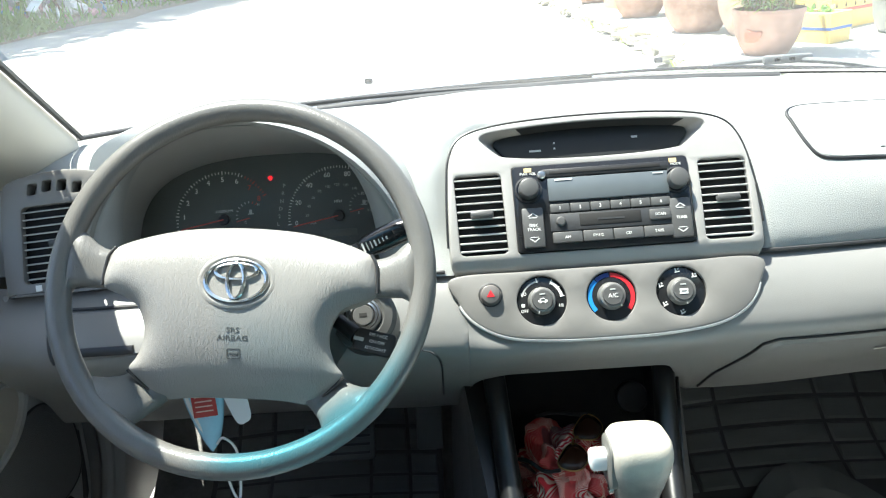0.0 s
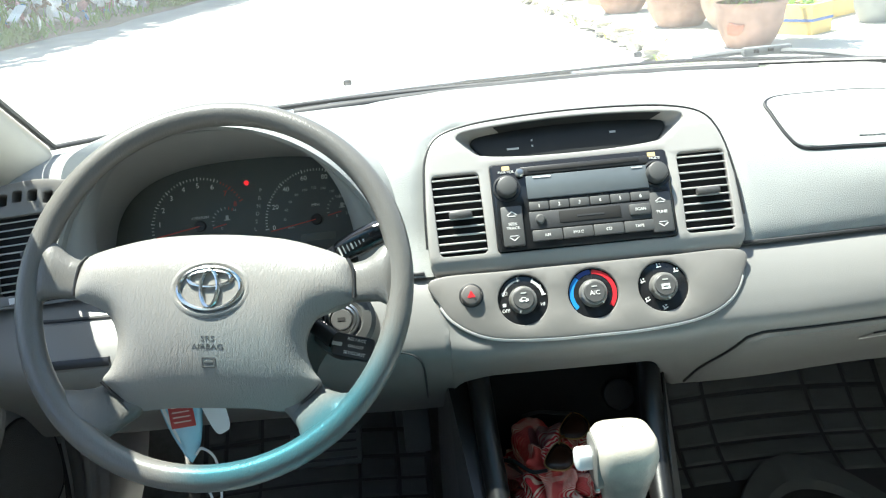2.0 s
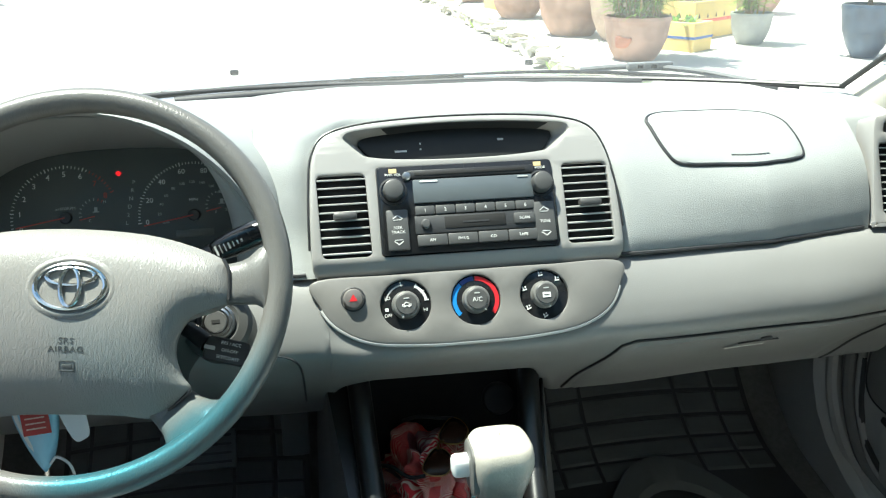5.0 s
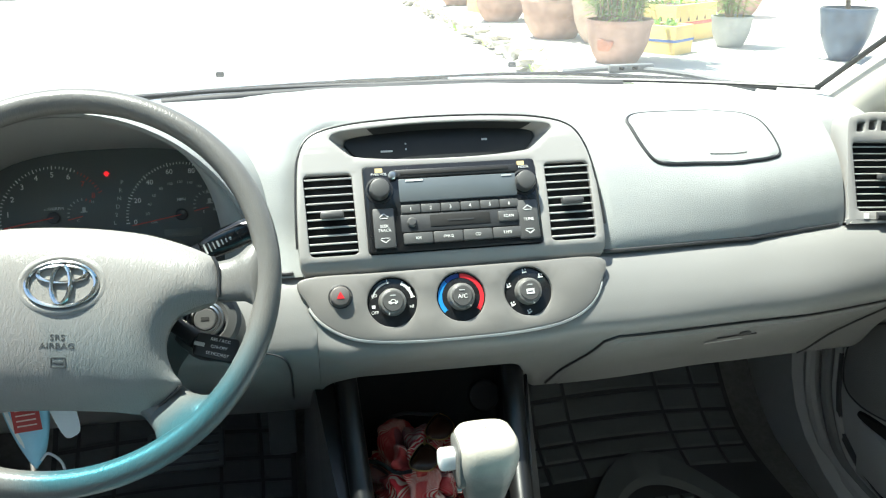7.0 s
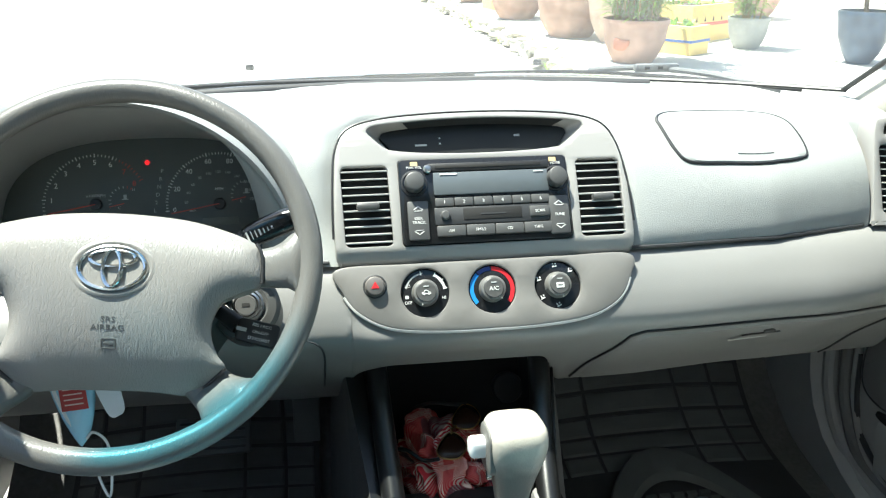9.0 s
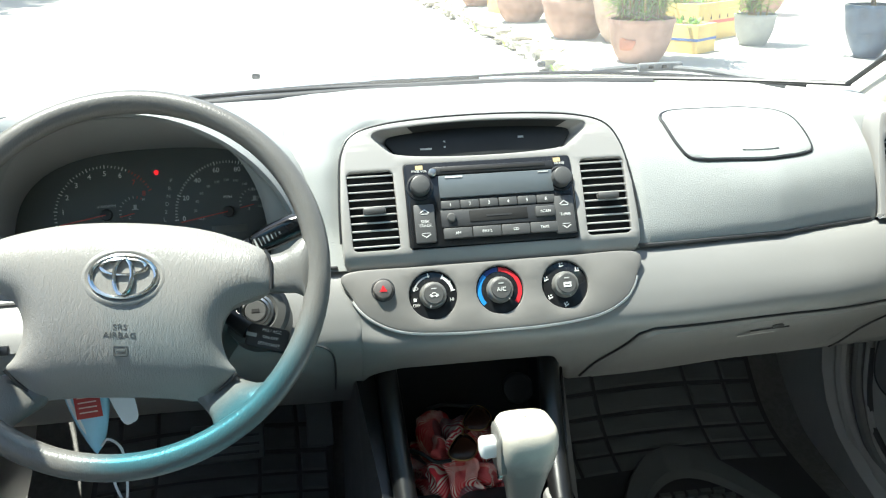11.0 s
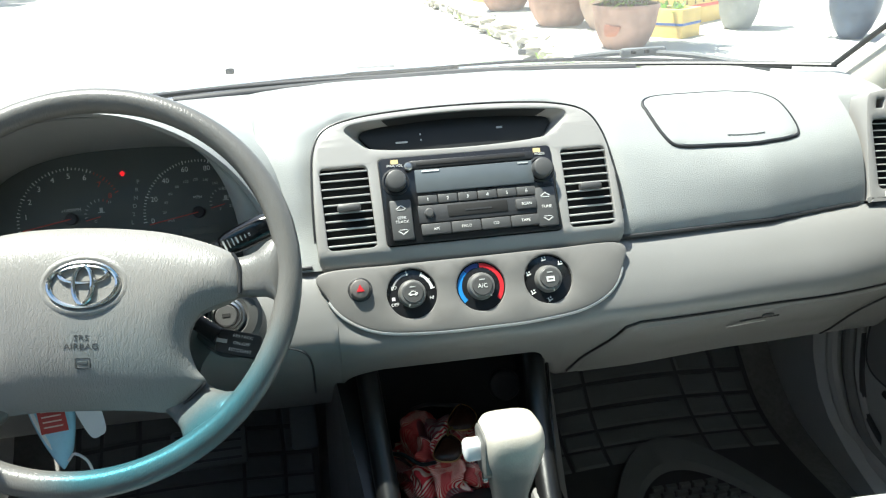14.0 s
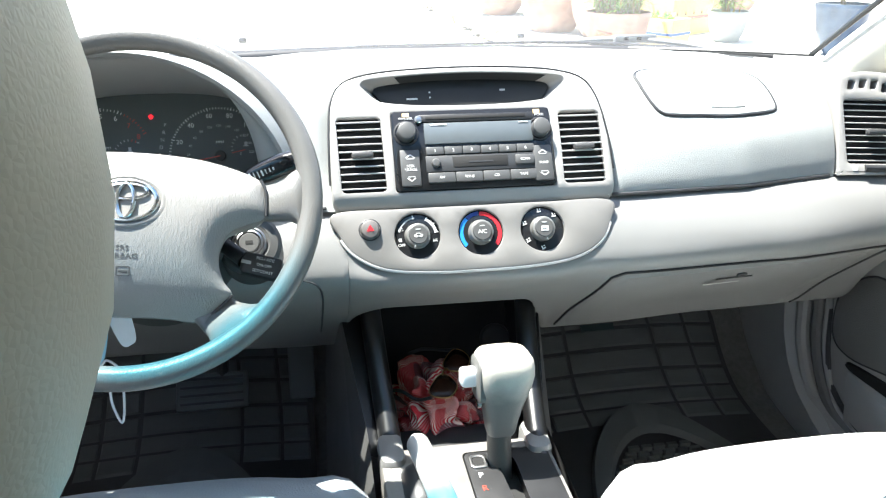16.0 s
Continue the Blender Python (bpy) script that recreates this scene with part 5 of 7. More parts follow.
part("lock_release", plate(rounded(0.021, 0.024, 0.006, 4), (rounded(0.013, 0.015, 0.004, 4),), -0.002, 0.0025, 0.001), STEEL, gate, "metal frame of the shift lock slot", Matrix.Translation((-0.036, 0.080, 0.004)))
part("lock_slot", box(0.014, 0.016, 0.001, 0, (-0.036, 0.080, 0.0045)), HOLE, gate)
# lever
lev = thing("gear_lever", "grey leather gear lever with worn cream top", "gear lever", Matrix.Translation((-0.003, 0.697, 0.541)) @ Matrix.Rotation(radians(-7), 4, "X"))
part("shaft", lathe([(0.0155, -0.02), (0.0145, 0.02), (0.0140, 0.052), (0.0148, 0.0565), (0.0, 0.0565)], 28), COLUMN, lev, "dark grey lever boot")
secs = [(0.056, 0.0150, 0.0150, 0.0), (0.062, 0.0170, 0.0180, 0.0005), (0.075, 0.0190, 0.0205, 0.001), (0.090, 0.0225, 0.0245, 0.002), (0.105, 0.0270, 0.029, 0.003), (0.118, 0.0305, 0.033, 0.004), (0.130, 0.0325, 0.035, 0.005), (0.140, 0.0325, 0.035, 0.005), (0.1475, 0.0312, 0.0335, 0.005), (0.1525, 0.0280, 0.0300, 0.005), (0.1555, 0.0215, 0.0225, 0.005), (0.1568, 0.010, 0.011, 0.005), (0.157, 0.001, 0.001, 0.005)]
rows = [[(cx + wx * math.copysign(abs(math.cos(a)) ** 0.58, math.cos(a)), wy * math.copysign(abs(math.sin(a)) ** 0.58, math.sin(a)) - 0.004, z) for a in (2 * math.pi * k / 32 for k in range(32))] for z, wx, wy, cx in secs]
part("knob", grid(rows, True), WORNLITKNOB, lev, "grained knob worn to cream on top, with its sunlit brightness painted in")
part("release_button", box(0.022, 0.020, 0.021, 0.005, (-0.035, -0.004, 0.127), seg=3), WHITEPLASTIC, lev, "pale push button")
part("side_plate", dome(rounded(0.050, 0.046, 0.012, 5), (0, 0), [(1, -0.006), (1, 0.0), (0.92, 0.0014), (0.5, 0.002)]), WORNLITKNOB, lev, "flat plate behind the button", Matrix.Translation((-0.0270, -0.004, 0.124)) @ Matrix.Rotation(radians(-90), 4, "Y"))
part("knob_screw", lathe([(0.006, 0), (0.006, 0.004), (0.004, 0.005), (0, 0.005)], 18), CHROME, lev, m=Matrix.Translation((-0.024, -0.012, 0.098)) @ Matrix.Rotation(radians(-90), 4, "Y"))

# cloth and sunglasses in the bin
noise.seed_set(7)
bm = bmesh.new()
bmesh.ops.create_icosphere(bm, subdivisions=6, radius=1)
weave = bm.verts.layers.float_vector.new("weave")
for v in bm.verts:
    p = v.co.copy()
    w = p + 0.55 * noise.noise_vector(p * 1.4)
    v[weave] = p + 0.35 * noise.noise_vector(p * 1.7 + Vector((4, 1, 7)))
    f = 0.92 + 0.34 * noise.noise(p * 1.7 + Vector((3, 0, 1)))
    f += 0.15 * (1 - abs(noise.noise(w * 2.1 + Vector((0, 5, 0)))) * 2.2) - 0.30 * max(0.0, 1 - abs(noise.noise(w * 1.7 + Vector((9, 2, 4)))) * 5) ** 2
    f += 0.05 * math.sin(11 * (w.x + 0.7 * w.y) + 3 * noise.noise(p * 2)) - 0.07 * max(0.0, 1 - abs(noise.noise(w * 4.5)) * 4)
    v.co = Vector((p.x * 0.068 * f, p.y * 0.088 * f, max(-0.42, p.z) * 0.060 * f))
CLOTH = bpy.data.materials.new("red_plaid_cloth")
CLOTH.use_nodes = True
nt = CLOTH.node_tree
pb = nt.nodes["Principled BSDF"]
pb.inputs["Roughness"].default_value = 0.9
at_ = nt.nodes.new("ShaderNodeAttribute")
at_.attribute_name = "weave"


def stripes(axis_, scale, lo, hi, warp=0.6):
    """Bands across the weave, hard edged between lo and hi."""
    w, r = nt.nodes.new("ShaderNodeTexWave"), nt.nodes.new("ShaderNodeMapRange")
    w.bands_direction = axis_
    w.inputs["Scale"].default_value, w.inputs["Distortion"].default_value, w.inputs["Detail"].default_value = scale, warp, 2
    nt.links.new(at_.outputs["Vector"], w.inputs["Vector"])
    r.inputs["From Min"].default_value, r.inputs["From Max"].default_value = lo, hi
    nt.links.new(w.outputs["Fac"], r.inputs["Value"])
    return r.outputs[0]


def blend(op, a, b):
    m = nt.nodes.new("ShaderNodeMath")
    m.operation = op
    for k, q in enumerate((a, b)):
        if isinstance(q, float):
            m.inputs[k].default_value = q
        else:
            nt.links.new(q, m.inputs[k])
    return m.outputs[0]


bands = blend("MAXIMUM", stripes("X", 0.85, 0.66, 0.74), stripes("Y", 0.75, 0.70, 0.78))
pale = blend("MULTIPLY", blend("MULTIPLY_ADD", bands, 0.65), stripes("Y", 12.5, 0.35, 0.65, 0.8))
pale.node.inputs[0].links[0].from_node.inputs[2].default_value = 0.20
dark = blend("MULTIPLY", stripes("Z", 0.45, 0.94, 0.97), 0.7)
c1, c2 = nt.nodes.new("ShaderNodeMix"), nt.nodes.new("ShaderNodeMix")
for c, fac in ((c1, pale), (c2, dark)):
    c.data_type = "RGBA"
    nt.links.new(fac, c.inputs["Factor"])
c1.inputs["A"].default_value, c1.inputs["B"].default_value = (0.52, 0.022, 0.03, 1), (0.78, 0.66, 0.54, 1)
c2.inputs["B"].default_value = (0.03, 0.035, 0.05, 1)
nt.links.new(c1.outputs["Result"], c2.inputs["A"])
nt.links.new(c2.outputs["Result"], pb.inputs["Base Color"])
solo("plaid_cloth", bm, CLOTH, "crumpled red and cream plaid cloth lying in the bin", "cloth", Matrix.Translation((-0.046, 0.885, 0.520)), angle=80)
gx = Vector((0.50, 0.82, 0.26)).normalized()
gz = Vector((-0.15, -0.55, 0.82))
gz = (gz - gx * gz.dot(gx)).normalized()
gf = Matrix((gx, gz.cross(gx), gz)).transposed().to_4x4()
gf.translation = Vector((-0.046, 0.836, 0.583)) + gx * 0.026
gf = gf @ Matrix.Scale(0.86, 4)
sg = thing("sunglasses", "dark sunglasses with gold trim resting on the cloth", "sunglasses", gf)
for s in (1, -1):
    o2 = smooth2([(0.024, 0.012), (0.026, -0.004), (0.012, -0.020), (-0.012, -0.018), (-0.022, 0.0), (-0.018, 0.014), (0.0, 0.017)][::-1], 30)
    part("lens", dome([(x + s * 0.03, y) for x, y in o2], (s * 0.03, 0), [(1, 0), (0.9, 0.002), (0.6, 0.004), (0.2, 0.005)]), mat("brown_lens", (0.028, 0.011, 0.006), 0.25, var=0.05, spec=0.3) if s == 1 else bpy.data.materials["brown_lens"], sg)
    part("rim", tube([(x + s * 0.03, y, 0) for x, y in o2], 0.0012, 6, closed=True), GOLD, sg)
    part("temple", tube(spline([(s * 0.056, 0.008, 0), (s * 0.058, 0.03, -0.012), (s * 0.05, 0.06, -0.014), (s * 0.045, 0.085, -0.03)], 14), 0.0028, 8), BLACK, sg, "black side arm")
part("bridge", tube(spline([(-0.012, 0.006, 0), (0, 0.010, 0.003), (0.012, 0.006, 0)], 8), 0.0018, 6), GOLD, sg)

# ---- floor, mats, pedals ----
def profile_sheet(x0, x1, prof, nx, n):
    return grid([[(lerp(x0, x1, i / nx), p.x, p.y) for p in spline([(y, z, 0) for y, z in prof], n)] for i in range(nx + 1)])


FLOOR = [(-1.6, 0.27), (-0.4, 0.27), (0.6, 0.27), (1.12, 0.275), (1.26, 0.31), (1.36, 0.40), (1.42, 0.55), (1.42, 0.70)]
solo("floor_carpet", profile_sheet(-0.74, 0.74, FLOOR, 8, 60), CARPET, "grey brown carpet on the car floor and firewall", "carpet", kind="structure")
MAT = [(0.55, 0.285), (0.9, 0.286), (1.12, 0.292), (1.235, 0.325), (1.325, 0.41), (1.36, 0.47)]


def floor_mat(name, x0, x1, label):
    mt = thing(name, label, "floor mat", None, "rubber floor mats")

    def at(f, g, off):
        s = spline([(y, z, 0) for y, z in MAT], 41)
        i = min(39, int(g * 40))
        p = s[i].lerp(s[i + 1], g * 40 - i)
        d = s[i + 1] - s[i]
        n = math.hypot(d.x, d.y)
        w = lerp(x0, x1, f)
        return Vector((w, p.x - off * d.y / n, p.y + off * d.x / n))
    rows = [[at(f, g, 0.0) for g in (k / 40 for k in range(41))] for f in (lerp(0.03 * 0, 1, i / 16) for i in range(17))]
    rows = [[q.lerp(at(0.5, min(1, k / 40), 0), 0.10 * max(0, k / 40 - 0.8) / 0.2 * abs(i - 8) / 8) for k, q in enumerate(r)] for i, r in enumerate(rows)]
    part("sheet", grid(rows), RIBRUBBER, mt, "dark grooves of the mat")
    # raised pads in curved rows, and the broad arch with the tread inside it
    xm, hw = (x0 + x1) / 2 - 0.008, 0.205

    def bow(r, h):
        pts = [(xm + hw * r * math.cos(a), 0.60 + 0.575 * r * math.sin(a)) for a in (math.pi * k / 40 for k in range(41))]
        return [(x, y, 0.290 + h + max(0.0, y - 1.0) ** 2 * 0.75) for x, y in pts]
    lines = [(0.015, 0.0), (0.115, -0.015), (0.26, 0.0), (0.64, 0.05), (0.82, 0.04), (0.985, 0.0)]
    heights = [0.42 + 0.0725 * k for k in range(9)]
    for (fa, ba), (fb, bb) in zip(lines, lines[1:]):
        for ga, gb in zip(heights, heights[1:]):
            rows = []
            for u in (0, 0.05, 0.35, 0.65, 0.95, 1):
                row = []
                for v in (0, 0.10, 0.5, 0.90, 1):
                    g = lerp(ga + 0.005, gb - 0.005, v)
                    f = lerp(fa + ba * math.sin(math.pi * g) + 0.007, fb + bb * math.sin(math.pi * g) - 0.007, u)
                    cut = 0.10 * max(0.0, g - 0.86) / 0.14 * abs(2 * f - 1) ** 2
                    row.append(at(lerp(f, 0.5, cut), g + 0.016 * math.sin(math.pi * f) - 0.008, 0.0038 if 0 < u < 1 and 0 < v < 1 else 0.0002))
                rows.append(row)
            part("raised_pad", grid(rows), RUBBER, mt)
    part("arch", grid([bow(1.0, -0.002), bow(0.985, 0.010), bow(0.89, 0.010), bow(0.87, 0.0)]), RUBBER, mt, "raised arch of the mat")
    bm = bmesh.new()
    for j in range(31):
        for i in range(15):
            x, y = xm + (i - 6) * 0.024 + (j % 2) * 0.012, 0.58 + j * 0.016
            if ((x - xm) / hw) ** 2 + ((y - 0.60) / 0.575) ** 2 < 0.70:
                box(0.018, 0.009, 0.010, 0, (x, y, 0.292 + max(0.0, y - 1.0) ** 2 * 0.75), bm)
    tagged(part("tread", bm, RUBBER, mt, "small raised tread bricks"), kind="stuff")
    part("printed_patch", box(0.07, 0.02, 0.002, 0, (0, 0, 0)), mat("dull_green_print", (0.02, 0.045, 0.043), 0.6), mt, m=Matrix.Translation(at(0.42, 0.80, 0.003)) @ Matrix.Rotation(radians(48), 4, "X")) if x0 > 0 else None
    return mt


floor_mat("floor_mat", 0.175, 0.615, "black ribbed rubber mat in the passenger footwell")
floor_mat("floor_mat", -0.625, -0.215, "black ribbed rubber mat under the pedals")
pd = thing("brake_pedal", "black rubber brake pedal on an arm", "pedal")
part("pedal_pad", box(0.115, 0.06, 0.014, 0.005), RUBBER, pd, m=Matrix.Translation((-0.375, 1.13, 0.445)) @ Matrix.Rotation(radians(50), 4, "X"))
for k in range(4):
    part("pad_rib", box(0.10, 0.004, 0.004), BLACK, pd, m=Matrix.Translation((-0.375, 1.13, 0.445)) @ Matrix.Rotation(radians(50), 4, "X") @ Matrix.Translation((0, -0.02 + 0.0133 * k, 0.008)))
part("pedal_arm", tube([(-0.36, 1.14, 0.45), (-0.35, 1.19, 0.55), (-0.345, 1.20, 0.70)], 0.009, 8), BLACK, pd)
pd = thing("accelerator_pedal", "black hanging accelerator pedal", "pedal")
part("pedal_pad", box(0.045, 0.115, 0.012, 0.005), RUBBER, pd, m=Matrix.Translation((-0.231, 1.205, 0.44)) @ Matrix.Rotation(radians(62), 4, "X"))
part("pedal_arm", tube([(-0.231, 1.22, 0.48), (-0.231, 1.25, 0.58), (-0.231, 1.26, 0.70)], 0.008, 8), BLACK, pd)

# ---- seats ----
def cushion(cx, y0, y1, w, z, dz, lean=0.03):
    """A seat cushion: soft block with rounded front, wider bolsters at its sides."""
    rows = []
    n = 26
    for i in range(n + 1):
        f = i / n
        y = lerp(y1, y0, f)
        row = []
        for k in range(31):
            g = k / 30 * 2 - 1
            edge = abs(g) ** 5
            bol = 0.022 * math.exp(-((abs(g) - 0.80) / 0.13) ** 2)
            front = max(0.0, 1 - f * n / 4.5)
            h = z + bol - 0.085 * edge - 0.085 * front ** 2.2 - lean * f
            yy = y - 0.03 * abs(g) ** 2.5 * (1 if f < 0.3 else 0.3)
            row.append((cx + g * w * (1 - 0.06 * front), yy, h))
        rows.append(row)
    last = [(x, y, z - dz) for x, y, h in rows[-1]]
    first = [(x, y + 0.012, z - 0.15) for x, y, h in rows[0]]
    foot = [(x, y - 0.03, z - dz) for x, y, h in rows[0]]
    return grid([foot, first, *rows, last])


def seat(name, cx, front, label, skin, side):
    s = thing(name, label, "car seat", None, "front seats")
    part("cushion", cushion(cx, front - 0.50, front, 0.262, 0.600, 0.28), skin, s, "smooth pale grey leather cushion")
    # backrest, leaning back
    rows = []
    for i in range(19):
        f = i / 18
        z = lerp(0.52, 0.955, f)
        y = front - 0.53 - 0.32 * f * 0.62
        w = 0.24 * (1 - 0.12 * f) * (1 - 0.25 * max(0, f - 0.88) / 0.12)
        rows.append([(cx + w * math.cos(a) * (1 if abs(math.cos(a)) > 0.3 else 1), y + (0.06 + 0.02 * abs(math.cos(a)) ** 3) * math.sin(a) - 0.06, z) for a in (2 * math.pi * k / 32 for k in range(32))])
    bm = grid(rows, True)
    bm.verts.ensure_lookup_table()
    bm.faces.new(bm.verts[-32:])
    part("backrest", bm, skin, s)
    if side > 0:
        # the outer bolster with its stitched edge; its shade is put into the dark colour
        n = 14
        line = [Vector((lerp(0.305, 0.60, i / n), lerp(0.485, 0.625, i / n), 0.606 - 0.02 * max(0, i / n - 0.7))) for i in range(n + 1)]
        part("side_bolster", grid([[p + Vector((0, 0, -0.03)) for p in line], [p + Vector((0.001, -0.001, 0.004)) for p in line], [p + Vector((0.006, -0.008, 0.012)) for p in line], [p + Vector((0.04, -0.06, 0.020)) for p in line], [p + Vector((0.10, -0.16, 0.010)) for p in line], [p + Vector((0.13, -0.22, -0.05)) for p in line]]), SEATSHADE, s, "leather bolster with stitched edge, its shade painted dark grey")
        for i in range(26):
            p = line[0].lerp(line[-1], i / 26)
            part("stitch", box(0.005, 0.0012, 0.001, 0, (0, 0, 0)), DARK, s, m=Matrix.Translation(p + Vector((0.009, -0.012, 0.0135 - 0.02 * max(0, i / 26 - 0.7)))) @ Matrix.Rotation(radians(25), 4, "Z"))
    return s


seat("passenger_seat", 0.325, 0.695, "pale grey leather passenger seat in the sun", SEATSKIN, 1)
# darker copy of the seat leather: the driver side's dimmer light as colour
ds = seat("driver_seat", -0.385, 0.735, "leather driver seat, greyed for its dimmer light, with beige head restraint", mat("dimmed_seat_leather", (0.27, 0.28, 0.285), 0.45, bump=0.5, bscale=260, grain="cells", var=0.05, scale=14), -1)
rows = []
for k in range(15):
    z = lerp(1.005, 1.195, k / 14)
    w = 0.1305 - (8.0 if z < 1.088 else 5.0) * (z - 1.088) ** 2
    d = 0.045 - 3.0 * (z - 1.10) ** 2
    if k in (0, 14):
        w, d = w * 0.75, d * 0.5
    rows.append([(-0.361 + w * math.copysign(abs(math.cos(a)) ** 0.6, math.cos(a)), 0.0 + d * math.copysign(abs(math.sin(a)) ** 0.7, math.sin(a)), z) for a in (2 * math.pi * j / 40 for j in range(40))])
bm = grid(rows, True)
bm.verts.ensure_lookup_table()
bm.faces.new(bm.verts[:40])
bm.faces.new(bm.verts[-40:])
part("head_restraint", bm, mat("dull_beige_leather", (0.40, 0.355, 0.275), 0.5, bump=0.12, bscale=900, grain="cells", var=0.08, scale=14), ds, "beige padded head restraint")
for x in (-0.42, -0.31):
    part("restraint_rod", tube([(x, 0.0, 1.0), (x, -0.02, 0.90)], 0.006, 10), CHROME, ds)

# ---- doors, pillars, roof: the shell around ----
CX0 = -0.033       # the body's middle


def on_door(X, sx, outline, centre, steps):
    """A soft-edged panel lying on the door's face, from an outline in (y, z)."""
    bm = dome(outline, centre, steps)
    for v in bm.verts:
        v.co = Vector((X - sx * v.co.z, v.co.x, v.co.y))
    return bm


def door(sx):
    d = thing("door_panel", "grey vinyl front door trim with speaker panel and map pocket", "car door", None, "front door trims")
    X = sx * 0.735 + CX0
    foot = ((1.078, 0.53), (1.07, 0.455), (1.05, 0.40), (1.0, 0.368), (0.94, 0.352), (0.85, 0.338), (0.7, 0.33), (0.4, 0.33), (0.0, 0.33), (-0.4, 0.33))
    prof = ((0.0, 0.0), (0.25, -0.012), (0.5, -0.015), (0.68, -0.015), (0.78, -0.030), (0.88, -0.022), (0.985, 0.01), (1.0, 0.05))
    part("panel", grid([[(X + sx * dx, y, lerp(z0, 0.93, f)) for f, dx in prof] for y, z0 in foot]), DOORVINYL, d)
    part("front_edge", grid([[(X + sx * dx, 1.078, lerp(0.53, 0.93, f)) for f, dx in prof], [(X + sx * 0.05, 1.10, lerp(0.53, 0.93, f)) for f, dx in prof]]), DOORVINYL, d)
    part("edge_seal", tube(spline([(X, y + 0.004, z - 0.003) for y, z in foot], 40), 0.006, 8), DARK, d, "dark rubber edge")
    arm = [(X - sx * 0.05, -0.4, 0.67), (X - sx * 0.055, 0.2, 0.67), (X - sx * 0.05, 0.50, 0.675), (X - sx * 0.045, 0.62, 0.678), (X - sx * 0.035, 0.70, 0.68), (X - sx * 0.01, 0.76, 0.68)]
    part("armrest", tube(spline(arm, 30), [0.042] * 22 + [0.040, 0.038, 0.036, 0.033, 0.030, 0.026, 0.022, 0.018], 16), BEIGE, d, "padded beige armrest")
    part("switch_plate", box(0.05, 0.16, 0.006, 0.003, (X - sx * 0.07, 0.60, 0.724)), DARK, d, "dark window switch plate")
    cup = smooth2([(0.950, 0.672), (0.930, 0.645), (0.89, 0.622), (0.82, 0.612), (0.66, 0.612), (0.60, 0.66), (0.66, 0.708), (0.82, 0.714), (0.90, 0.708), (0.94, 0.692)], 60)
    part("pull_frame", on_door(X, sx, cup, (0.78, 0.663), [(1.0, 0.010), (1.0, 0.022), (0.985, 0.027), (0.94, 0.029), (0.90, 0.027), (0.88, 0.020)]), DOORVINYL, d, "raised frame of the door pull")
    part("pull_cup", on_door(X, sx, [(0.78 + (y - 0.78) * 0.9, 0.663 + (z - 0.663) * 0.88) for y, z in cup], (0.78, 0.663), [(1.0, 0.021), (0.6, 0.0235), (0.2, 0.024)]), BEIGE, d, "beige padded door pull")
    spk = smooth2([(1.050, 0.495), (1.052, 0.565), (1.02, 0.605), (0.97, 0.633), (0.90, 0.630), (0.80, 0.612), (0.73, 0.575), (0.72, 0.52), (0.80, 0.498), (0.90, 0.490), (1.0, 0.475)], 66)
    part("speaker_grille", on_door(X, sx, spk, (0.89, 0.555), [(1.0, 0.008), (0.985, 0.0165), (0.95, 0.018), (0.6, 0.0195), (0.2, 0.020)]), mat("speaker_mesh", (0.17, 0.17, 0.165), 0.6, bump=1.0, bscale=420, grain="cells", var=0.1) if sx > 0 else bpy.data.materials["speaker_mesh"], d, "grey speaker mesh")
    part("speaker_rim", tube([(X - sx * 0.0155, y, z) for y, z in spk], 0.0022, 8, closed=True), DARK, d, "dark groove round the speaker")
    slot = smooth2([(1.014, 0.458), (0.99, 0.465), (0.90, 0.474), (0.80, 0.484), (0.60, 0.49), (0.30, 0.49), (0.30, 0.44), (0.60, 0.44), (0.80, 0.446), (0.90, 0.452), (0.99, 0.452)], 66)
    part("pocket_slot", on_door(X, sx, slot, (0.66, 0.466), [(1.0, 0.008), (0.98, 0.0165), (0.5, 0.0167), (0.2, 0.0167)]), HOLE, d, "dark mouth of the pocket")
    part("map_pocket", grid([[(X - sx * 0.010, y, z + 0.004), (X - sx * o, y, z), (X - sx * (o + 0.004), y, z - 0.012), (X - sx * o * 0.8, y, z - 0.06), (X - sx * 0.005, y, 0.35)] for y, z, o in ((1.0, 0.448, 0.012), (0.95, 0.449, 0.022), (0.9, 0.447, 0.030), (0.8, 0.442, 0.036), (0.6, 0.437, 0.040), (0.3, 0.437, 0.040))]), DOORVINYL, d, "moulded map pocket")
    return d


door(1)
door(-1)
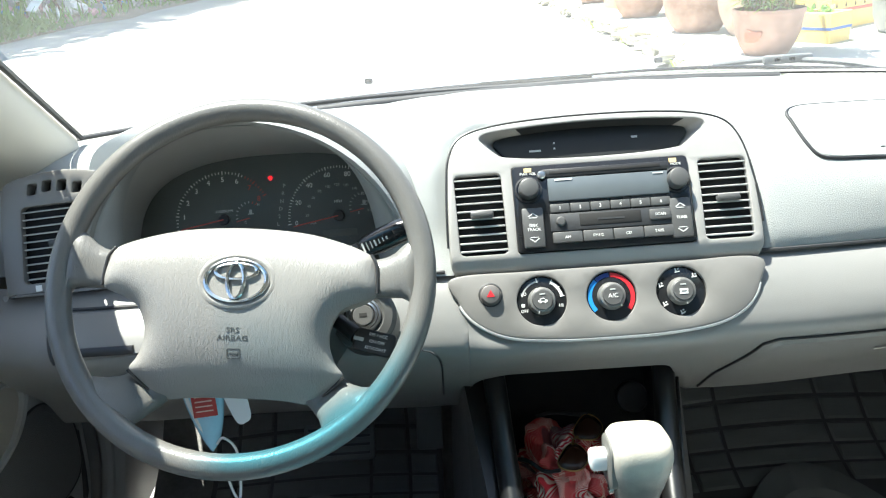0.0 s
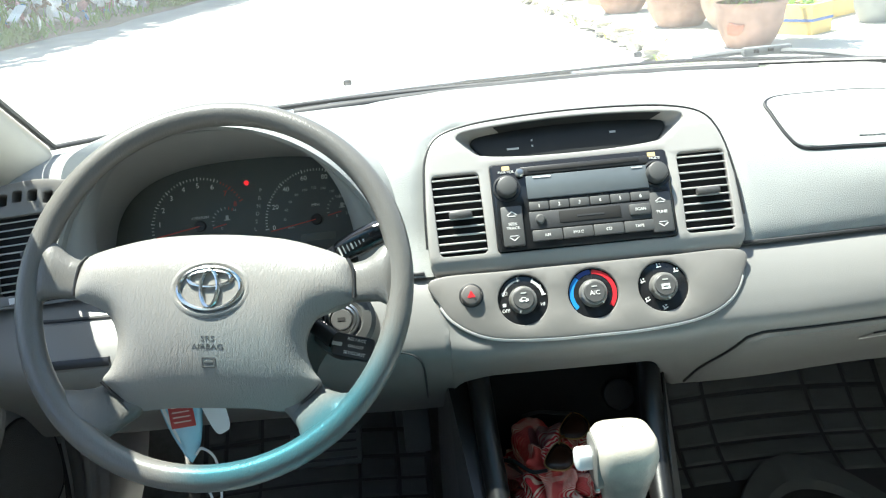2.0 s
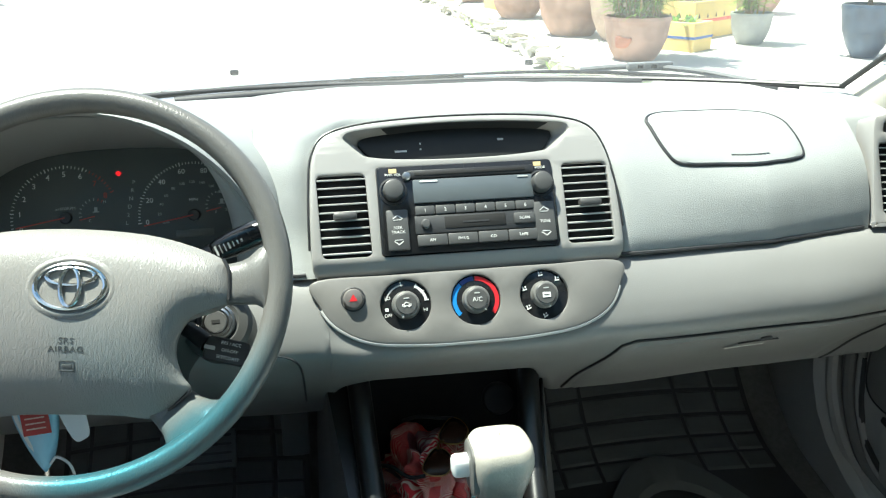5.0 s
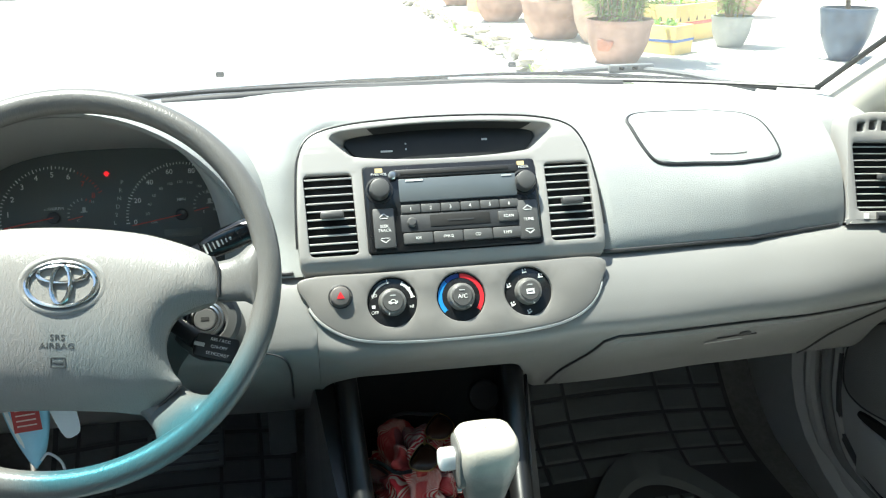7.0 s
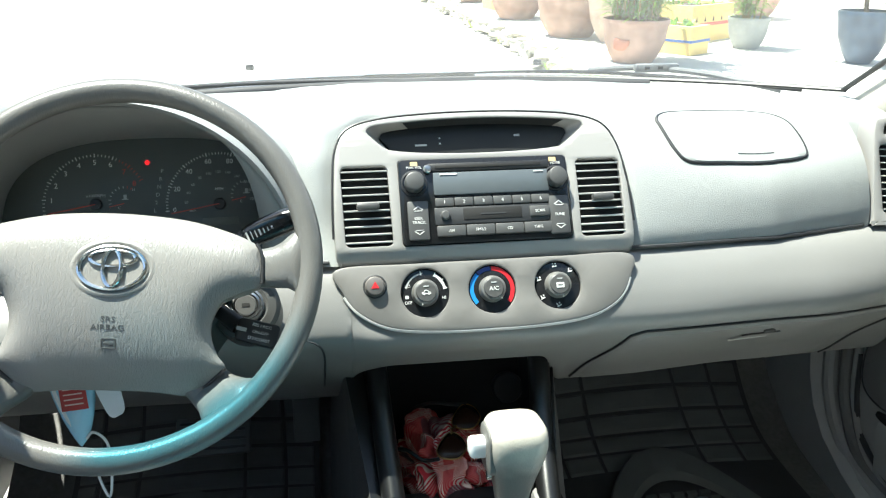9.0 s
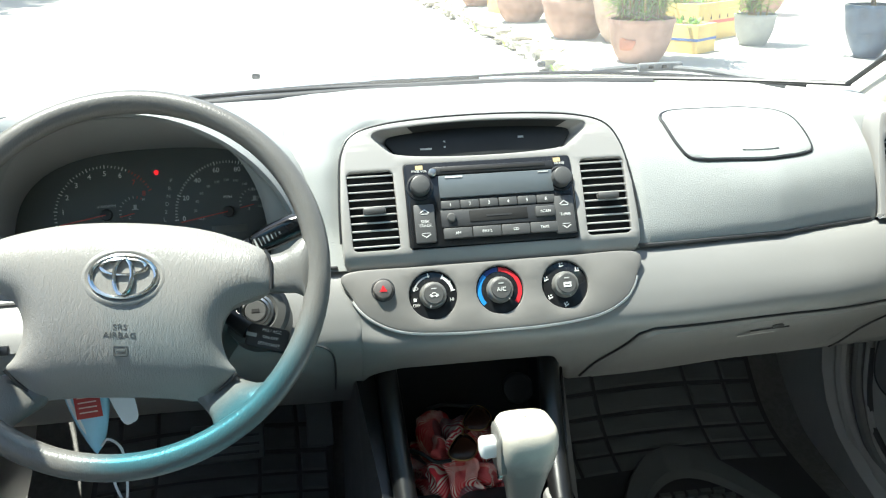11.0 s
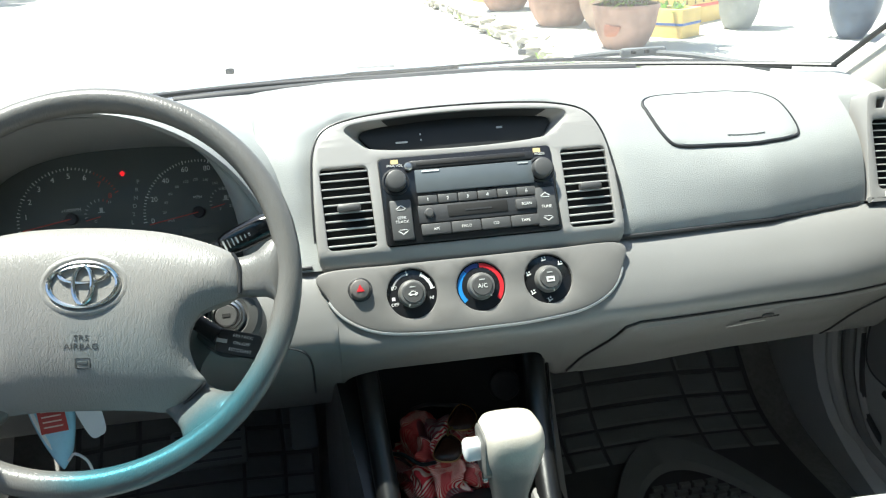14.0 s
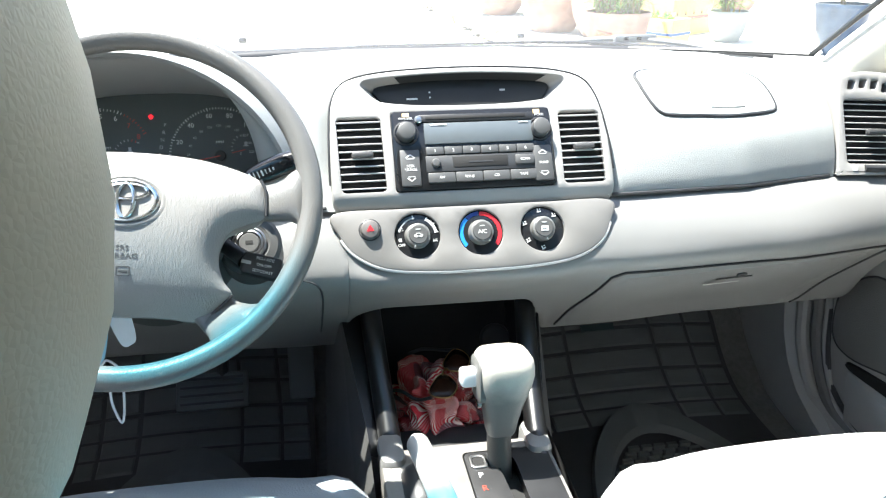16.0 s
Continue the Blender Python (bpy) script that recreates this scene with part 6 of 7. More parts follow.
for sx in (-1, 1):
    k = thing("sill_trim", "dark grey kick panel with ribbed door seal", "trim", Matrix.Translation((CX0, 0, 0)), "sill trims")
    part("kick_panel", grid([[(sx * 0.735, 1.44, z), (sx * 0.728, 1.32 - 0.02 * b, z), (sx * (0.716 - 0.004 * b), 1.235 - 0.06 * b, z), (sx * (0.705 - 0.006 * b), 1.185 - 0.11 * b, z), (sx * (0.722 - 0.006 * b), 1.160 - 0.13 * b, z), (sx * 0.76, 1.14 - 0.13 * b, z)] for z, b in ((0.66, 0), (0.52, 0.05), (0.45, 0.18), (0.40, 0.42), (0.36, 0.8), (0.33, 1.4), (0.30, 2.4), (0.27, 4.0))]), DOORVINYL, k)
    for o, r in ((0.0, 0.013), (0.032, 0.011), (0.052, 0.007)):
        part("door_seal", tube(spline([(sx * (0.722 + o * 0.25), y - o, z) for y, z in ((1.148, 0.66), (1.143, 0.52), (1.125, 0.43), (1.06, 0.352), (0.93, 0.322), (0.75, 0.315), (0.3, 0.315), (-0.4, 0.315))], 48), r, 10), SEAL if r == 0.011 else DOORTRIM, k)
    # front pillar, from the dashboard's end up to the roof
    p = thing("front_pillar", "beige plastic trim of the windscreen pillar", "pillar trim", None, "windscreen pillars")
    edge = [(CX0 + sx * (0.643 - 0.0225 * k - 0.003 * k * (k - 1)), 1.128 - 0.150 * k - 0.004 * k * k, 0.966 + 0.084 * k - 0.0015 * k * k) for k in (0, 1, 2, 3, 4.4)]
    # the radius grows out of view, to shade the wheel's lower left
    part("pillar_trim", tube(spline([(x + sx * (0.060 - 0.003 * k), y - 0.035, z - 0.030 + 0.004 * k) for k, (x, y, z) in enumerate(edge)], 20), [0.066 - 0.001 * k + 0.0095 * max(0, k - 7) ** 0.8 for k in range(20)], 18, flat=0.8), BEIGE, p)
    part("glass_edge", tube(spline([(x + sx * 0.006, y, z) for x, y, z in edge], 20), 0.0042, 8), BLACK, p, "black edge of the glass")
    q = thing("mirror_sail", "dark triangular window corner with mirror behind", "trim", None, "window corners")
    bm = bmesh.new()
    vs = [bm.verts.new(v) for v in ((CX0 + sx * 0.745, 1.06, 0.935), (CX0 + sx * 0.735, 0.80, 0.935), (CX0 + sx * 0.70, 0.86, 1.07))]
    bm.faces.new(vs)
    part("sail", bmesh.ops.solidify(bm, geom=bm.faces[:], thickness=0.01) and bm, BLACK, q)

# windscreen: clear glass with a blue-green shade band along its top
def screen_point(f, g):
    """f across from -1 to 1, g up from 0 to 1."""
    y0, z0 = 1.425 - 0.295 * abs(f) ** 2.2, 0.952 + 0.012 * abs(f)
    y1, z1 = 0.44 - 0.08 * f * f, 1.385 - 0.03 * f * f
    x = CX0 + f * lerp(0.655, 0.545, g)
    return Vector((x, lerp(y0, y1, g) + 0.02 * math.sin(math.pi * g), lerp(z0, z1, g) + 0.028 * math.sin(math.pi * g)))


ws = thing("windscreen", "large curved windscreen with blue tinted top band", "windscreen", None, "", "structure")

part("glass", grid([[screen_point(f / 16 - 1, k / 16) for k in range(17)] for f in range(33)]), GLASS, ws, "clear glass shading to blue-green at its top")
part("lower_seal", tube([screen_point(f / 20 - 1, 0.004) for f in range(41)], 0.0045, 8, flat=0.7), BLACK, ws, "black lower edge of the glass")

roof = thing("roof", "silver car roof with pale cloth headliner", "car roof", Matrix.Translation((CX0, 0, 0)), "", "structure")
rw = lambda y: 0.575 - 0.02 * max(0, -y)
part("headliner", grid([[(f * rw(y), y - 0.08 * f * f * (1 if y > 0.4 else 0), z - 0.035 * f * f) for f in (k / 8 - 1 for k in range(17))] for y, z in ((0.455, 1.38), (0.3, 1.405), (0.0, 1.42), (-0.6, 1.41), (-1.1, 1.36))]), HEADLINE, roof)
part("roof_skin", grid([[(f * (rw(y) + 0.02), y - 0.08 * f * f * (1 if y > 0.4 else 0), z - 0.035 * f * f) for f in (k / 8 - 1 for k in range(17))] for y, z in ((0.46, 1.40), (0.3, 1.435), (0.0, 1.45), (-0.6, 1.44), (-1.12, 1.39))]), SILVER, roof)
for sx in (-1, 1):
    part("roof_rail", tube([(sx * 0.585, 0.42, 1.36), (sx * 0.60, 0.2, 1.375), (sx * 0.60, -0.6, 1.37), (sx * 0.60, -1.1, 1.33)], 0.035, 12), HEADLINE, roof)
    part("middle_pillar", tube([(sx * 0.60, -0.42, 1.36), (sx * 0.68, -0.38, 0.95), (sx * 0.72, -0.36, 0.30)], 0.06, 12), BEIGE, roof)
    # the unseen driver's window has no glass, to let more light in on the left
    part("side_window", grid([[(sx * 0.735, y0, 0.925), (sx * 0.61, y1, 1.35)] for y0, y1 in ((-0.4, -0.4), (-0.8, -0.75), (-1.2, -1.1))]), REARGLASS, roof, "unseen rear side glass, darkened to cut light from behind")
    if sx > 0:
        part("side_window", grid([[(sx * 0.735, y0, 0.925), (sx * 0.61, y1, 1.35)] for y0, y1 in ((0.98, 0.56), (0.6, 0.3), (0.2, 0.0), (-0.4, -0.4))]), SIDEGLASS, roof, "tinted side glass")
    part("rear_side", grid([[(sx * 0.735, y, 0.27), (sx * 0.735, y, 0.925)] for y in (-0.4, -1.3, -1.62)]), DOORTRIM, roof)
part("rear_bench", grid([[(x, -0.75, 0.30), (x, -0.76, 0.55), (x, -1.15, 0.58), (x, -1.25, 0.95), (x, -1.62, 0.97)] for x in (-0.735, -0.3, 0.3, 0.735)]), SEATSKIN, roof, "pale rear bench")
part("rear_window", grid([[(x, -1.1, 1.36), (x * 1.2, -1.62, 0.97)] for x in (-0.56, 0, 0.56)]), REARGLASS, roof)

# cowl, wipers and bonnet outside
body = thing("car_body", "silver car bonnet and cowl below the windscreen", "car body", Matrix.Translation((CX0, 0, 0)), "", "structure")
part("cowl", grid([[(f * 0.70, 1.43 - 0.29 * abs(f) ** 2.2 + dy, z) for f in (k / 16 - 1 for k in range(33))] for dy, z in ((0.005, 0.915), (0.02, 0.925), (0.05, 0.918), (0.09, 0.915))]), DARK, body, "dark plastic cowl")
part("bonnet", grid([[(f * 0.74, 1.50 - 0.26 * abs(f) ** 2.2 + dy * (1 - 0.12 * f * f), z - 0.06 * abs(f) ** 3) for f in (k / 16 - 1 for k in range(33))] for dy, z in ((0.0, 0.93), (0.01, 0.948), (0.1, 0.950), (0.35, 0.925), (0.7, 0.87), (0.95, 0.80), (1.02, 0.70), (1.03, 0.40))]), SILVER, body, "silver painted bonnet")
for x in (-0.274, 0.283):
    part("washer_jet", box(0.016, 0.010, 0.011, 0.003, (x, 1.567, 0.963)), BLACK, body, "small black washer jet")
# unseen sheets, added to keep stray light out of the footwells
part("side_blocker", grid([[(-0.79, y, 0.2), (-0.79, y, 0.92), (-0.735, y, 0.922)] for y in (-1.62, -0.4, 0.95)]), DARK, body, "unseen dark sheet blocking light beside the door")
part("side_blocker", grid([[(0.79, y, 0.2), (0.79, y, 0.92), (0.735, y, 0.922)] for y in (-1.62, -0.4, 0.95)]), DARK, body, "unseen dark sheet blocking light beside the door")
part("cowl_blocker", grid([[(x, 1.14, 0.89), (x, 1.65, 0.88)] for x in (-0.79, 0, 0.79)]), DARK, body, "unseen dark sheet blocking light under the cowl")
part("arch_blocker", grid([[(-0.79, y, 0.2), (-0.79, y, 0.84)] for y in (0.95, 1.6)]), DARK, body)
part("arch_blocker", grid([[(0.79, y, 0.2), (0.79, y, 0.84)] for y in (0.95, 1.6)]), DARK, body)
part("firewall", grid([[(x, 1.45, 0.2), (x, 1.45, 0.88)] for x in (-0.79, 0, 0.79)]), DARK, body, "unseen dark sheet blocking light ahead of the footwells")
# the bright reflection on arm and clip is put into this grey
WIPERSHEEN = mat("wiper_sheen_grey", (0.16, 0.165, 0.165), 0.35, var=0.25, scale=40)
wi = thing("wiper", "black windscreen wiper resting at the glass's foot", "wiper")
arm_line = [Vector((x, 1.445 - 0.29 * abs(x / 0.66) ** 2.2, z)) for x, z in ((0.60, 0.955), (0.48, 0.960), (0.36, 0.964), (0.26, 0.965), (0.16, 0.963), (0.05, 0.961), (-0.10, 0.961))]
part("blade", tube(spline(arm_line, 30), [0.0045 - 0.0001 * k for k in range(30)], 8), BLACK, wi)
part("arm", tube(spline([Vector((0.60, 1.27, 0.945)), Vector((0.50, 1.36, 0.963)), Vector((0.40, 1.415, 0.968)), Vector((0.31, 1.435, 0.963))], 16), 0.0055, 8), WIPERSHEEN, wi, "arm greyed for its bright reflection")
part("clip", box(0.085, 0.014, 0.016, 0.005, (0.425, 1.395, 0.970)), WIPERSHEEN, wi, "clip between arm and blade, greyed for its bright reflection")
for x in (0.405, 0.430):
    part("clip_hole", box(0.010, 0.003, 0.006, 0.001, (x, 1.3885, 0.971)), HOLE, wi)
wi = thing("wiper", "black driver side wiper resting at the glass's foot", "wiper")
part("blade", tube(spline([Vector((x, 1.450 - 0.29 * abs(x / 0.66) ** 2.2, 0.957)) for x in (-0.60, -0.45, -0.3, -0.15, 0.0, 0.1)], 20), 0.004, 8), BLACK, wi)

# ---- outside ----
STREET = Matrix.Rotation(radians(1.5), 4, "X")       # the street rises gently ahead
CONCRETE = mat("sunlit_concrete", (0.46, 0.45, 0.42), 0.9, bump=0.5, bscale=40, var=0.14, scale=3)
ASPHALT = mat("pale_worn_road", (0.38, 0.37, 0.345), 0.9, bump=0.6, bscale=60, var=0.18, scale=1.2)
KERB = mat("weathered_kerb", (0.46, 0.43, 0.36), 0.9, bump=0.8, bscale=30, var=0.25, scale=6)
bm = bmesh.new()
for x0, x1, nx in ((-300, -40, 4), (-40, 40, 16), (40, 300, 4)):
    grid([[(lerp(x0, x1, i / nx), y, 0) for y in (-60, -20, -10, 0, 10, 30, 60, 120, 600)] for i in range(nx + 1)], bm=bm)
bmesh.ops.remove_doubles(bm, verts=bm.verts[:], dist=0.001)
solo("road", bm, ASPHALT, "pale worn concrete street in full sun", "road", STREET, kind="structure")
pv = thing("pavement", "raised pale concrete pavement with broken kerb", "pavement", STREET, "", "structure")
part("slab", grid([[(x, y, z) for y in (-6, 5, 9, 13, 20, 35, 80)] for x, z in ((2.14, 0.0), (2.2, 0.15), (2.3, 0.17), (6, 0.17), (14, 0.17))]), CONCRETE, pv)
random.seed(5)
for k in range(84):
    bm = bmesh.new()
    bmesh.ops.create_icosphere(bm, subdivisions=3, radius=1)
    s0 = random.uniform(0, 90)
    for v in bm.verts:
        c = v.co
        c = Vector([math.copysign(abs(q) ** 0.45, q) for q in c])
        v.co = c * (0.85 + 0.55 * noise.noise(c * 1.6 + Vector((s0, 0, 0))))
    part("kerb_stone", bm, KERB, pv, m=Matrix.Translation((2.15 + random.uniform(-0.10, 0.07), 5.5 + k * 0.25, 0.06 + random.uniform(-0.03, 0.03))) @ Matrix.Rotation(radians(random.uniform(-40, 40)), 4, "Z") @ Matrix.Diagonal((random.uniform(0.10, 0.20), random.uniform(0.16, 0.30), random.uniform(0.05, 0.10), 1)), angle=30)

TERRA = mat("weathered_terracotta", (0.42, 0.265, 0.205), 0.85, bump=0.7, bscale=40, var=0.42, scale=7)
PALEPOT = mat("pale_terracotta", (0.52, 0.38, 0.30), 0.85, bump=0.5, bscale=60, var=0.2, scale=8)
GREYPOT = mat("grey_cement_pot", (0.33, 0.34, 0.33), 0.8, bump=0.5, bscale=60, var=0.2, scale=9)
BLUEPOT = mat("blue_glazed_pot", (0.05, 0.085, 0.14), 0.3, var=0.6, scale=10)
SOIL = mat("dark_soil", (0.05, 0.035, 0.025), 0.95, bump=1, bscale=60, var=0.4)
YELLOW = mat("yellow_painted_concrete", (0.62, 0.45, 0.16), 0.7, bump=0.3, bscale=50, var=0.15, scale=9)
BLUEPAINT = mat("blue_paint_stripe", (0.05, 0.12, 0.35), 0.6)
REDPAINT = mat("red_paint_stripe", (0.55, 0.10, 0.07), 0.6)
LEAF = mat("green_leaf", (0.11, 0.24, 0.05), 0.5, var=0.45, scale=5)
GRASS = mat("lush_grass", (0.12, 0.25, 0.05), 0.6, var=0.35, scale=2)
LEAF2 = mat("yellow_green_leaf", (0.20, 0.34, 0.07), 0.5, var=0.4, scale=5)
CANE = mat("yellow_cane", (0.33, 0.25, 0.09), 0.6, var=0.3, scale=12)
STEM = mat("brown_stem", (0.12, 0.085, 0.055), 0.8, var=0.3)
PETAL = mat("red_petal", (0.55, 0.05, 0.04), 0.5, var=0.2)


def let_light_through(m, color, share):
    """Thin leaves: part of the light passes through them."""
    t = m.node_tree
    tr, mx = t.nodes.new("ShaderNodeBsdfTranslucent"), t.nodes.new("ShaderNodeMixShader")
    tr.inputs[0].default_value = (*color, 1)
    mx.inputs[0].default_value = share
    t.links.new(t.nodes["Principled BSDF"].outputs[0], mx.inputs[1])
    t.links.new(tr.outputs[0], mx.inputs[2])
    t.links.new(mx.outputs[0], t.nodes["Material Output"].inputs[0])


let_light_through(LEAF, (0.20, 0.38, 0.06), 0.4)
let_light_through(LEAF2, (0.36, 0.52, 0.10), 0.45)
let_light_through(GRASS, (0.16, 0.33, 0.06), 0.35)


def blade(bm, base, tip, w, sag, n=4):
    """One long leaf, folded along its middle."""
    d = tip - base
    side = d.cross(Vector((0, 0, 1)))
    side = (side.normalized() if side.length > 1e-5 else Vector((1, 0, 0))) * w
    rows = []
    for i in range(n + 1):
        f = i / n
        p = base + d * f + Vector((0, 0, -sag * f * f))
        k = math.sin(math.pi * min(0.97, 0.12 + 0.88 * f))
        rows.append([p - side * k, p + Vector((0, 0, -w * 0.3 * k)), p + side * k])
    grid(rows, bm=bm)


def cane_plant(p, h, r, n):
    """A clump of canes with fine arching leaves."""
    leaves, canes = bmesh.new(), bmesh.new()
    for k in range(n):
        a, q = random.uniform(0, 6.283), random.random() ** 0.5
        b = Vector((math.cos(a) * r * 0.35 * q, math.sin(a) * r * 0.35 * q, 0))
        t = b + Vector((math.cos(a) * r * 0.5 * q, math.sin(a) * r * 0.5 * q, h * random.uniform(0.7, 1.1)))
        line = spline([b, b.lerp(t, 0.5) - Vector((math.cos(a), math.sin(a), 0)) * 0.03, t], 7)
        tube(line, 0.008, 5, canes)
        for j in range(64):
            c = line[0].lerp(line[-1], random.uniform(0.04, 1))
            d = Vector((random.gauss(0, 1), random.gauss(0, 1), random.uniform(0.2, 1.5))).normalized()
            blade(leaves, c, c + d * random.uniform(0.12, 0.30), 0.009, 0.09, 3)
    part("canes", canes, CANE, p[0], "yellowish canes", Matrix.Translation((0, 0, p[1])))
    part("foliage", leaves, LEAF2, p[0], "fine arching leaves", Matrix.Translation((0, 0, p[1])))


def frond_plant(p, h, r, n):
    """Feathery arching fronds."""
    leaves = bmesh.new()
    for k in range(n):
        a = random.uniform(0, 6.283)
        out = Vector((math.cos(a), math.sin(a), 0)) * r * random.uniform(0.4, 1)
        line = spline([(0, 0, 0), out * 0.35 + Vector((0, 0, h * random.uniform(0.5, 0.8))), out + Vector((0, 0, h * random.uniform(0.3, 1.0)))], 14)
        tube(line, 0.005, 4, leaves)
        for i in range(2, 14):
            d = (line[i] - line[i - 1]).normalized()
            s = d.cross(Vector((0, 0, 1))).normalized()
            for sg_ in (1, -1):
                blade(leaves, line[i], line[i] + (s * sg_ + d * 0.5) * 0.13, 0.009, 0.05, 2)
    part("foliage", leaves, LEAF2, p[0], "feathery green fronds", Matrix.Translation((0, 0, p[1])))


def shrub(p, h, r, n, trunk=0.03):
    leaves = bmesh.new()
    tips = []
    part("stem", tube(spline([(0, 0, -0.03), (0.02, 0.01, h * 0.3), (-0.02, 0.02, h * 0.55)], 8), [trunk] * 4 + [trunk * 0.8] * 4, 9), STEM, p[0], "dark woody stem", Matrix.Translation((0, 0, p[1])))
    for k in range(8):
        a = k * 0.8 + random.random() * 0.4
        tip = Vector((math.cos(a) * r * random.uniform(0.4, 0.95), math.sin(a) * r * random.uniform(0.4, 0.95), h * random.uniform(0.5, 1)))
        part("branch", tube(spline([(0, 0, h * 0.3), tip * 0.55 + Vector((0, 0, h * 0.12)), tip], 8), [trunk * 0.6, trunk * 0.5, trunk * 0.45, trunk * 0.4, trunk * 0.35, trunk * 0.3, trunk * 0.2, trunk * 0.15], 6), STEM, p[0], "", Matrix.Translation((0, 0, p[1])))
        tips.append(tip)
    for k in range(n):
        c = random.choice(tips) * random.uniform(0.6, 1.08) + Vector((random.gauss(0, r * 0.2), random.gauss(0, r * 0.2), random.gauss(0, h * 0.10)))
        d = Vector((random.gauss(0, 1), random.gauss(0, 1), random.uniform(-0.5, 0.6))).normalized()
        blade(leaves, c, c + d * random.uniform(0.06, 0.12), 0.022, 0.02, 3)
    part("foliage", leaves, LEAF, p[0], "small green leaves", Matrix.Translation((0, 0, p[1])))


def potted(x, y, r, h, pm, kind, ph, pr, n, label, z=0.17, foot=0.52):
    p = thing("potted_plant", label, "potted plant", STREET @ Matrix.Translation((x, y, z)) @ Matrix.Rotation(random.uniform(0, 6), 4, "Z"), "potted plants along the pavement")
    part("pot", lathe([(0, 0), (r * foot, 0), (r * lerp(foot, 1, 0.42), h * 0.20), (r * lerp(foot, 1, 0.80), h * 0.50), (r * 0.97, h * 0.78), (r * 0.99, h * 0.86), (r * 1.02, h * 0.90), (r * 1.03, h * 0.95), (r * 1.01, h), (r * 0.94, h), (r * 0.92, h * 0.88)], 44), pm, p)
    part("soil", lathe([(r * 0.93, h * 0.88), (r * 0.5, h * 0.91), (0, h * 0.92)], 24), SOIL, p)
    if kind == "cane":
        cane_plant((p, h * 0.9), ph, pr, n)
    elif kind == "frond":
        frond_plant((p, h * 0.9), ph, pr, n)
    else:
        shrub((p, h * 0.9), ph, pr, n, 0.05 if kind == "tree" else 0.02)
    return p


random.seed(11)
potA = potted(2.50, 6.62, 0.272, 0.355, TERRA, "cane", 1.1, 0.50, 40, "large weathered terracotta pot with tall yellow canes", foot=0.60)
part("broken_patch", dome(smooth2([(0.075, 0.03), (0.05, -0.03), (0.01, -0.055), (-0.06, -0.05), (-0.065, 0.0), (-0.05, 0.045), (0.02, 0.035)], 30), (0, 0), [(1, -0.02), (1, 0.0), (0.7, 0.006), (0.3, 0.009)]), mat("fresh_red_clay", (0.40, 0.17, 0.11), 0.8, bump=0.5, bscale=80, var=0.2), potA, "flaked patch of red clay", potA.matrix_world.inverted() @ STREET @ Matrix.Translation((2.316, 6.448, 0.335)) @ Matrix.Rotation(radians(-46), 4, "Z") @ Matrix.Rotation(radians(108), 4, "X"))
potted(2.85, 7.95, 0.30, 0.42, PALEPOT, "frond", 0.6, 0.55, 40, "pale terracotta pot with feathery plant")
potted(2.54, 8.50, 0.36, 0.40, TERRA, "tree", 1.2, 0.5, 420, "wide terracotta pot with a dark stemmed shrub", foot=0.6)
potted(2.45, 10.50, 0.34, 0.36, TERRA, "frond", 1.1, 0.9, 46, "terracotta pot with feathery green plant", foot=0.62)
potted(2.40, 13.3, 0.32, 0.46, TERRA, "shrub", 0.8, 0.45, 300, "brown pot with leafy shrub")
potted(2.40, 16.2, 0.34, 0.5, TERRA, "shrub", 0.9, 0.5, 160, "brown pot with leafy shrub")
potted(2.50, 19.4, 0.34, 0.5, TERRA, "frond", 1.0, 0.7, 26, "brown pot with feathery plant")
potted(3.93, 7.36, 0.19, 0.285, GREYPOT, "cane", 0.7, 0.28, 9, "grey cement pot with thin dry stems", foot=0.6)
potted(4.38, 6.30, 0.22, 0.43, BLUEPOT, "shrub", 0.6, 0.38, 320, "dark blue glazed pot with leafy plant", foot=0.42)
potted(5.55, 10.2, 0.36, 0.45, TERRA, "shrub", 0.8, 0.5, 150, "terracotta pot with leafy shrub")
potted(3.30, 10.3, 0.33, 0.44, TERRA, "shrub", 0.7, 0.5, 180, "terracotta pot with flowering shrub")
potted(3.35, 12.5, 0.36, 0.5, TERRA, "frond", 1.2, 0.9, 34, "terracotta pot with tall feathery plant")
bm = bmesh.new()
for k in range(40):
    c = Vector((3.0 + random.gauss(0, 0.35), 9.9 + random.gauss(0, 0.25), 0.75 + random.gauss(0, 0.10)))
    blade(bm, c, c + Vector((random.gauss(0, 0.05), random.gauss(0, 0.05), 0.04)), 0.03, 0.0, 2)
solo("red_flowers", bm, PETAL, "scattered red blossoms among the leaves", "flowers", STREET, kind="stuff")


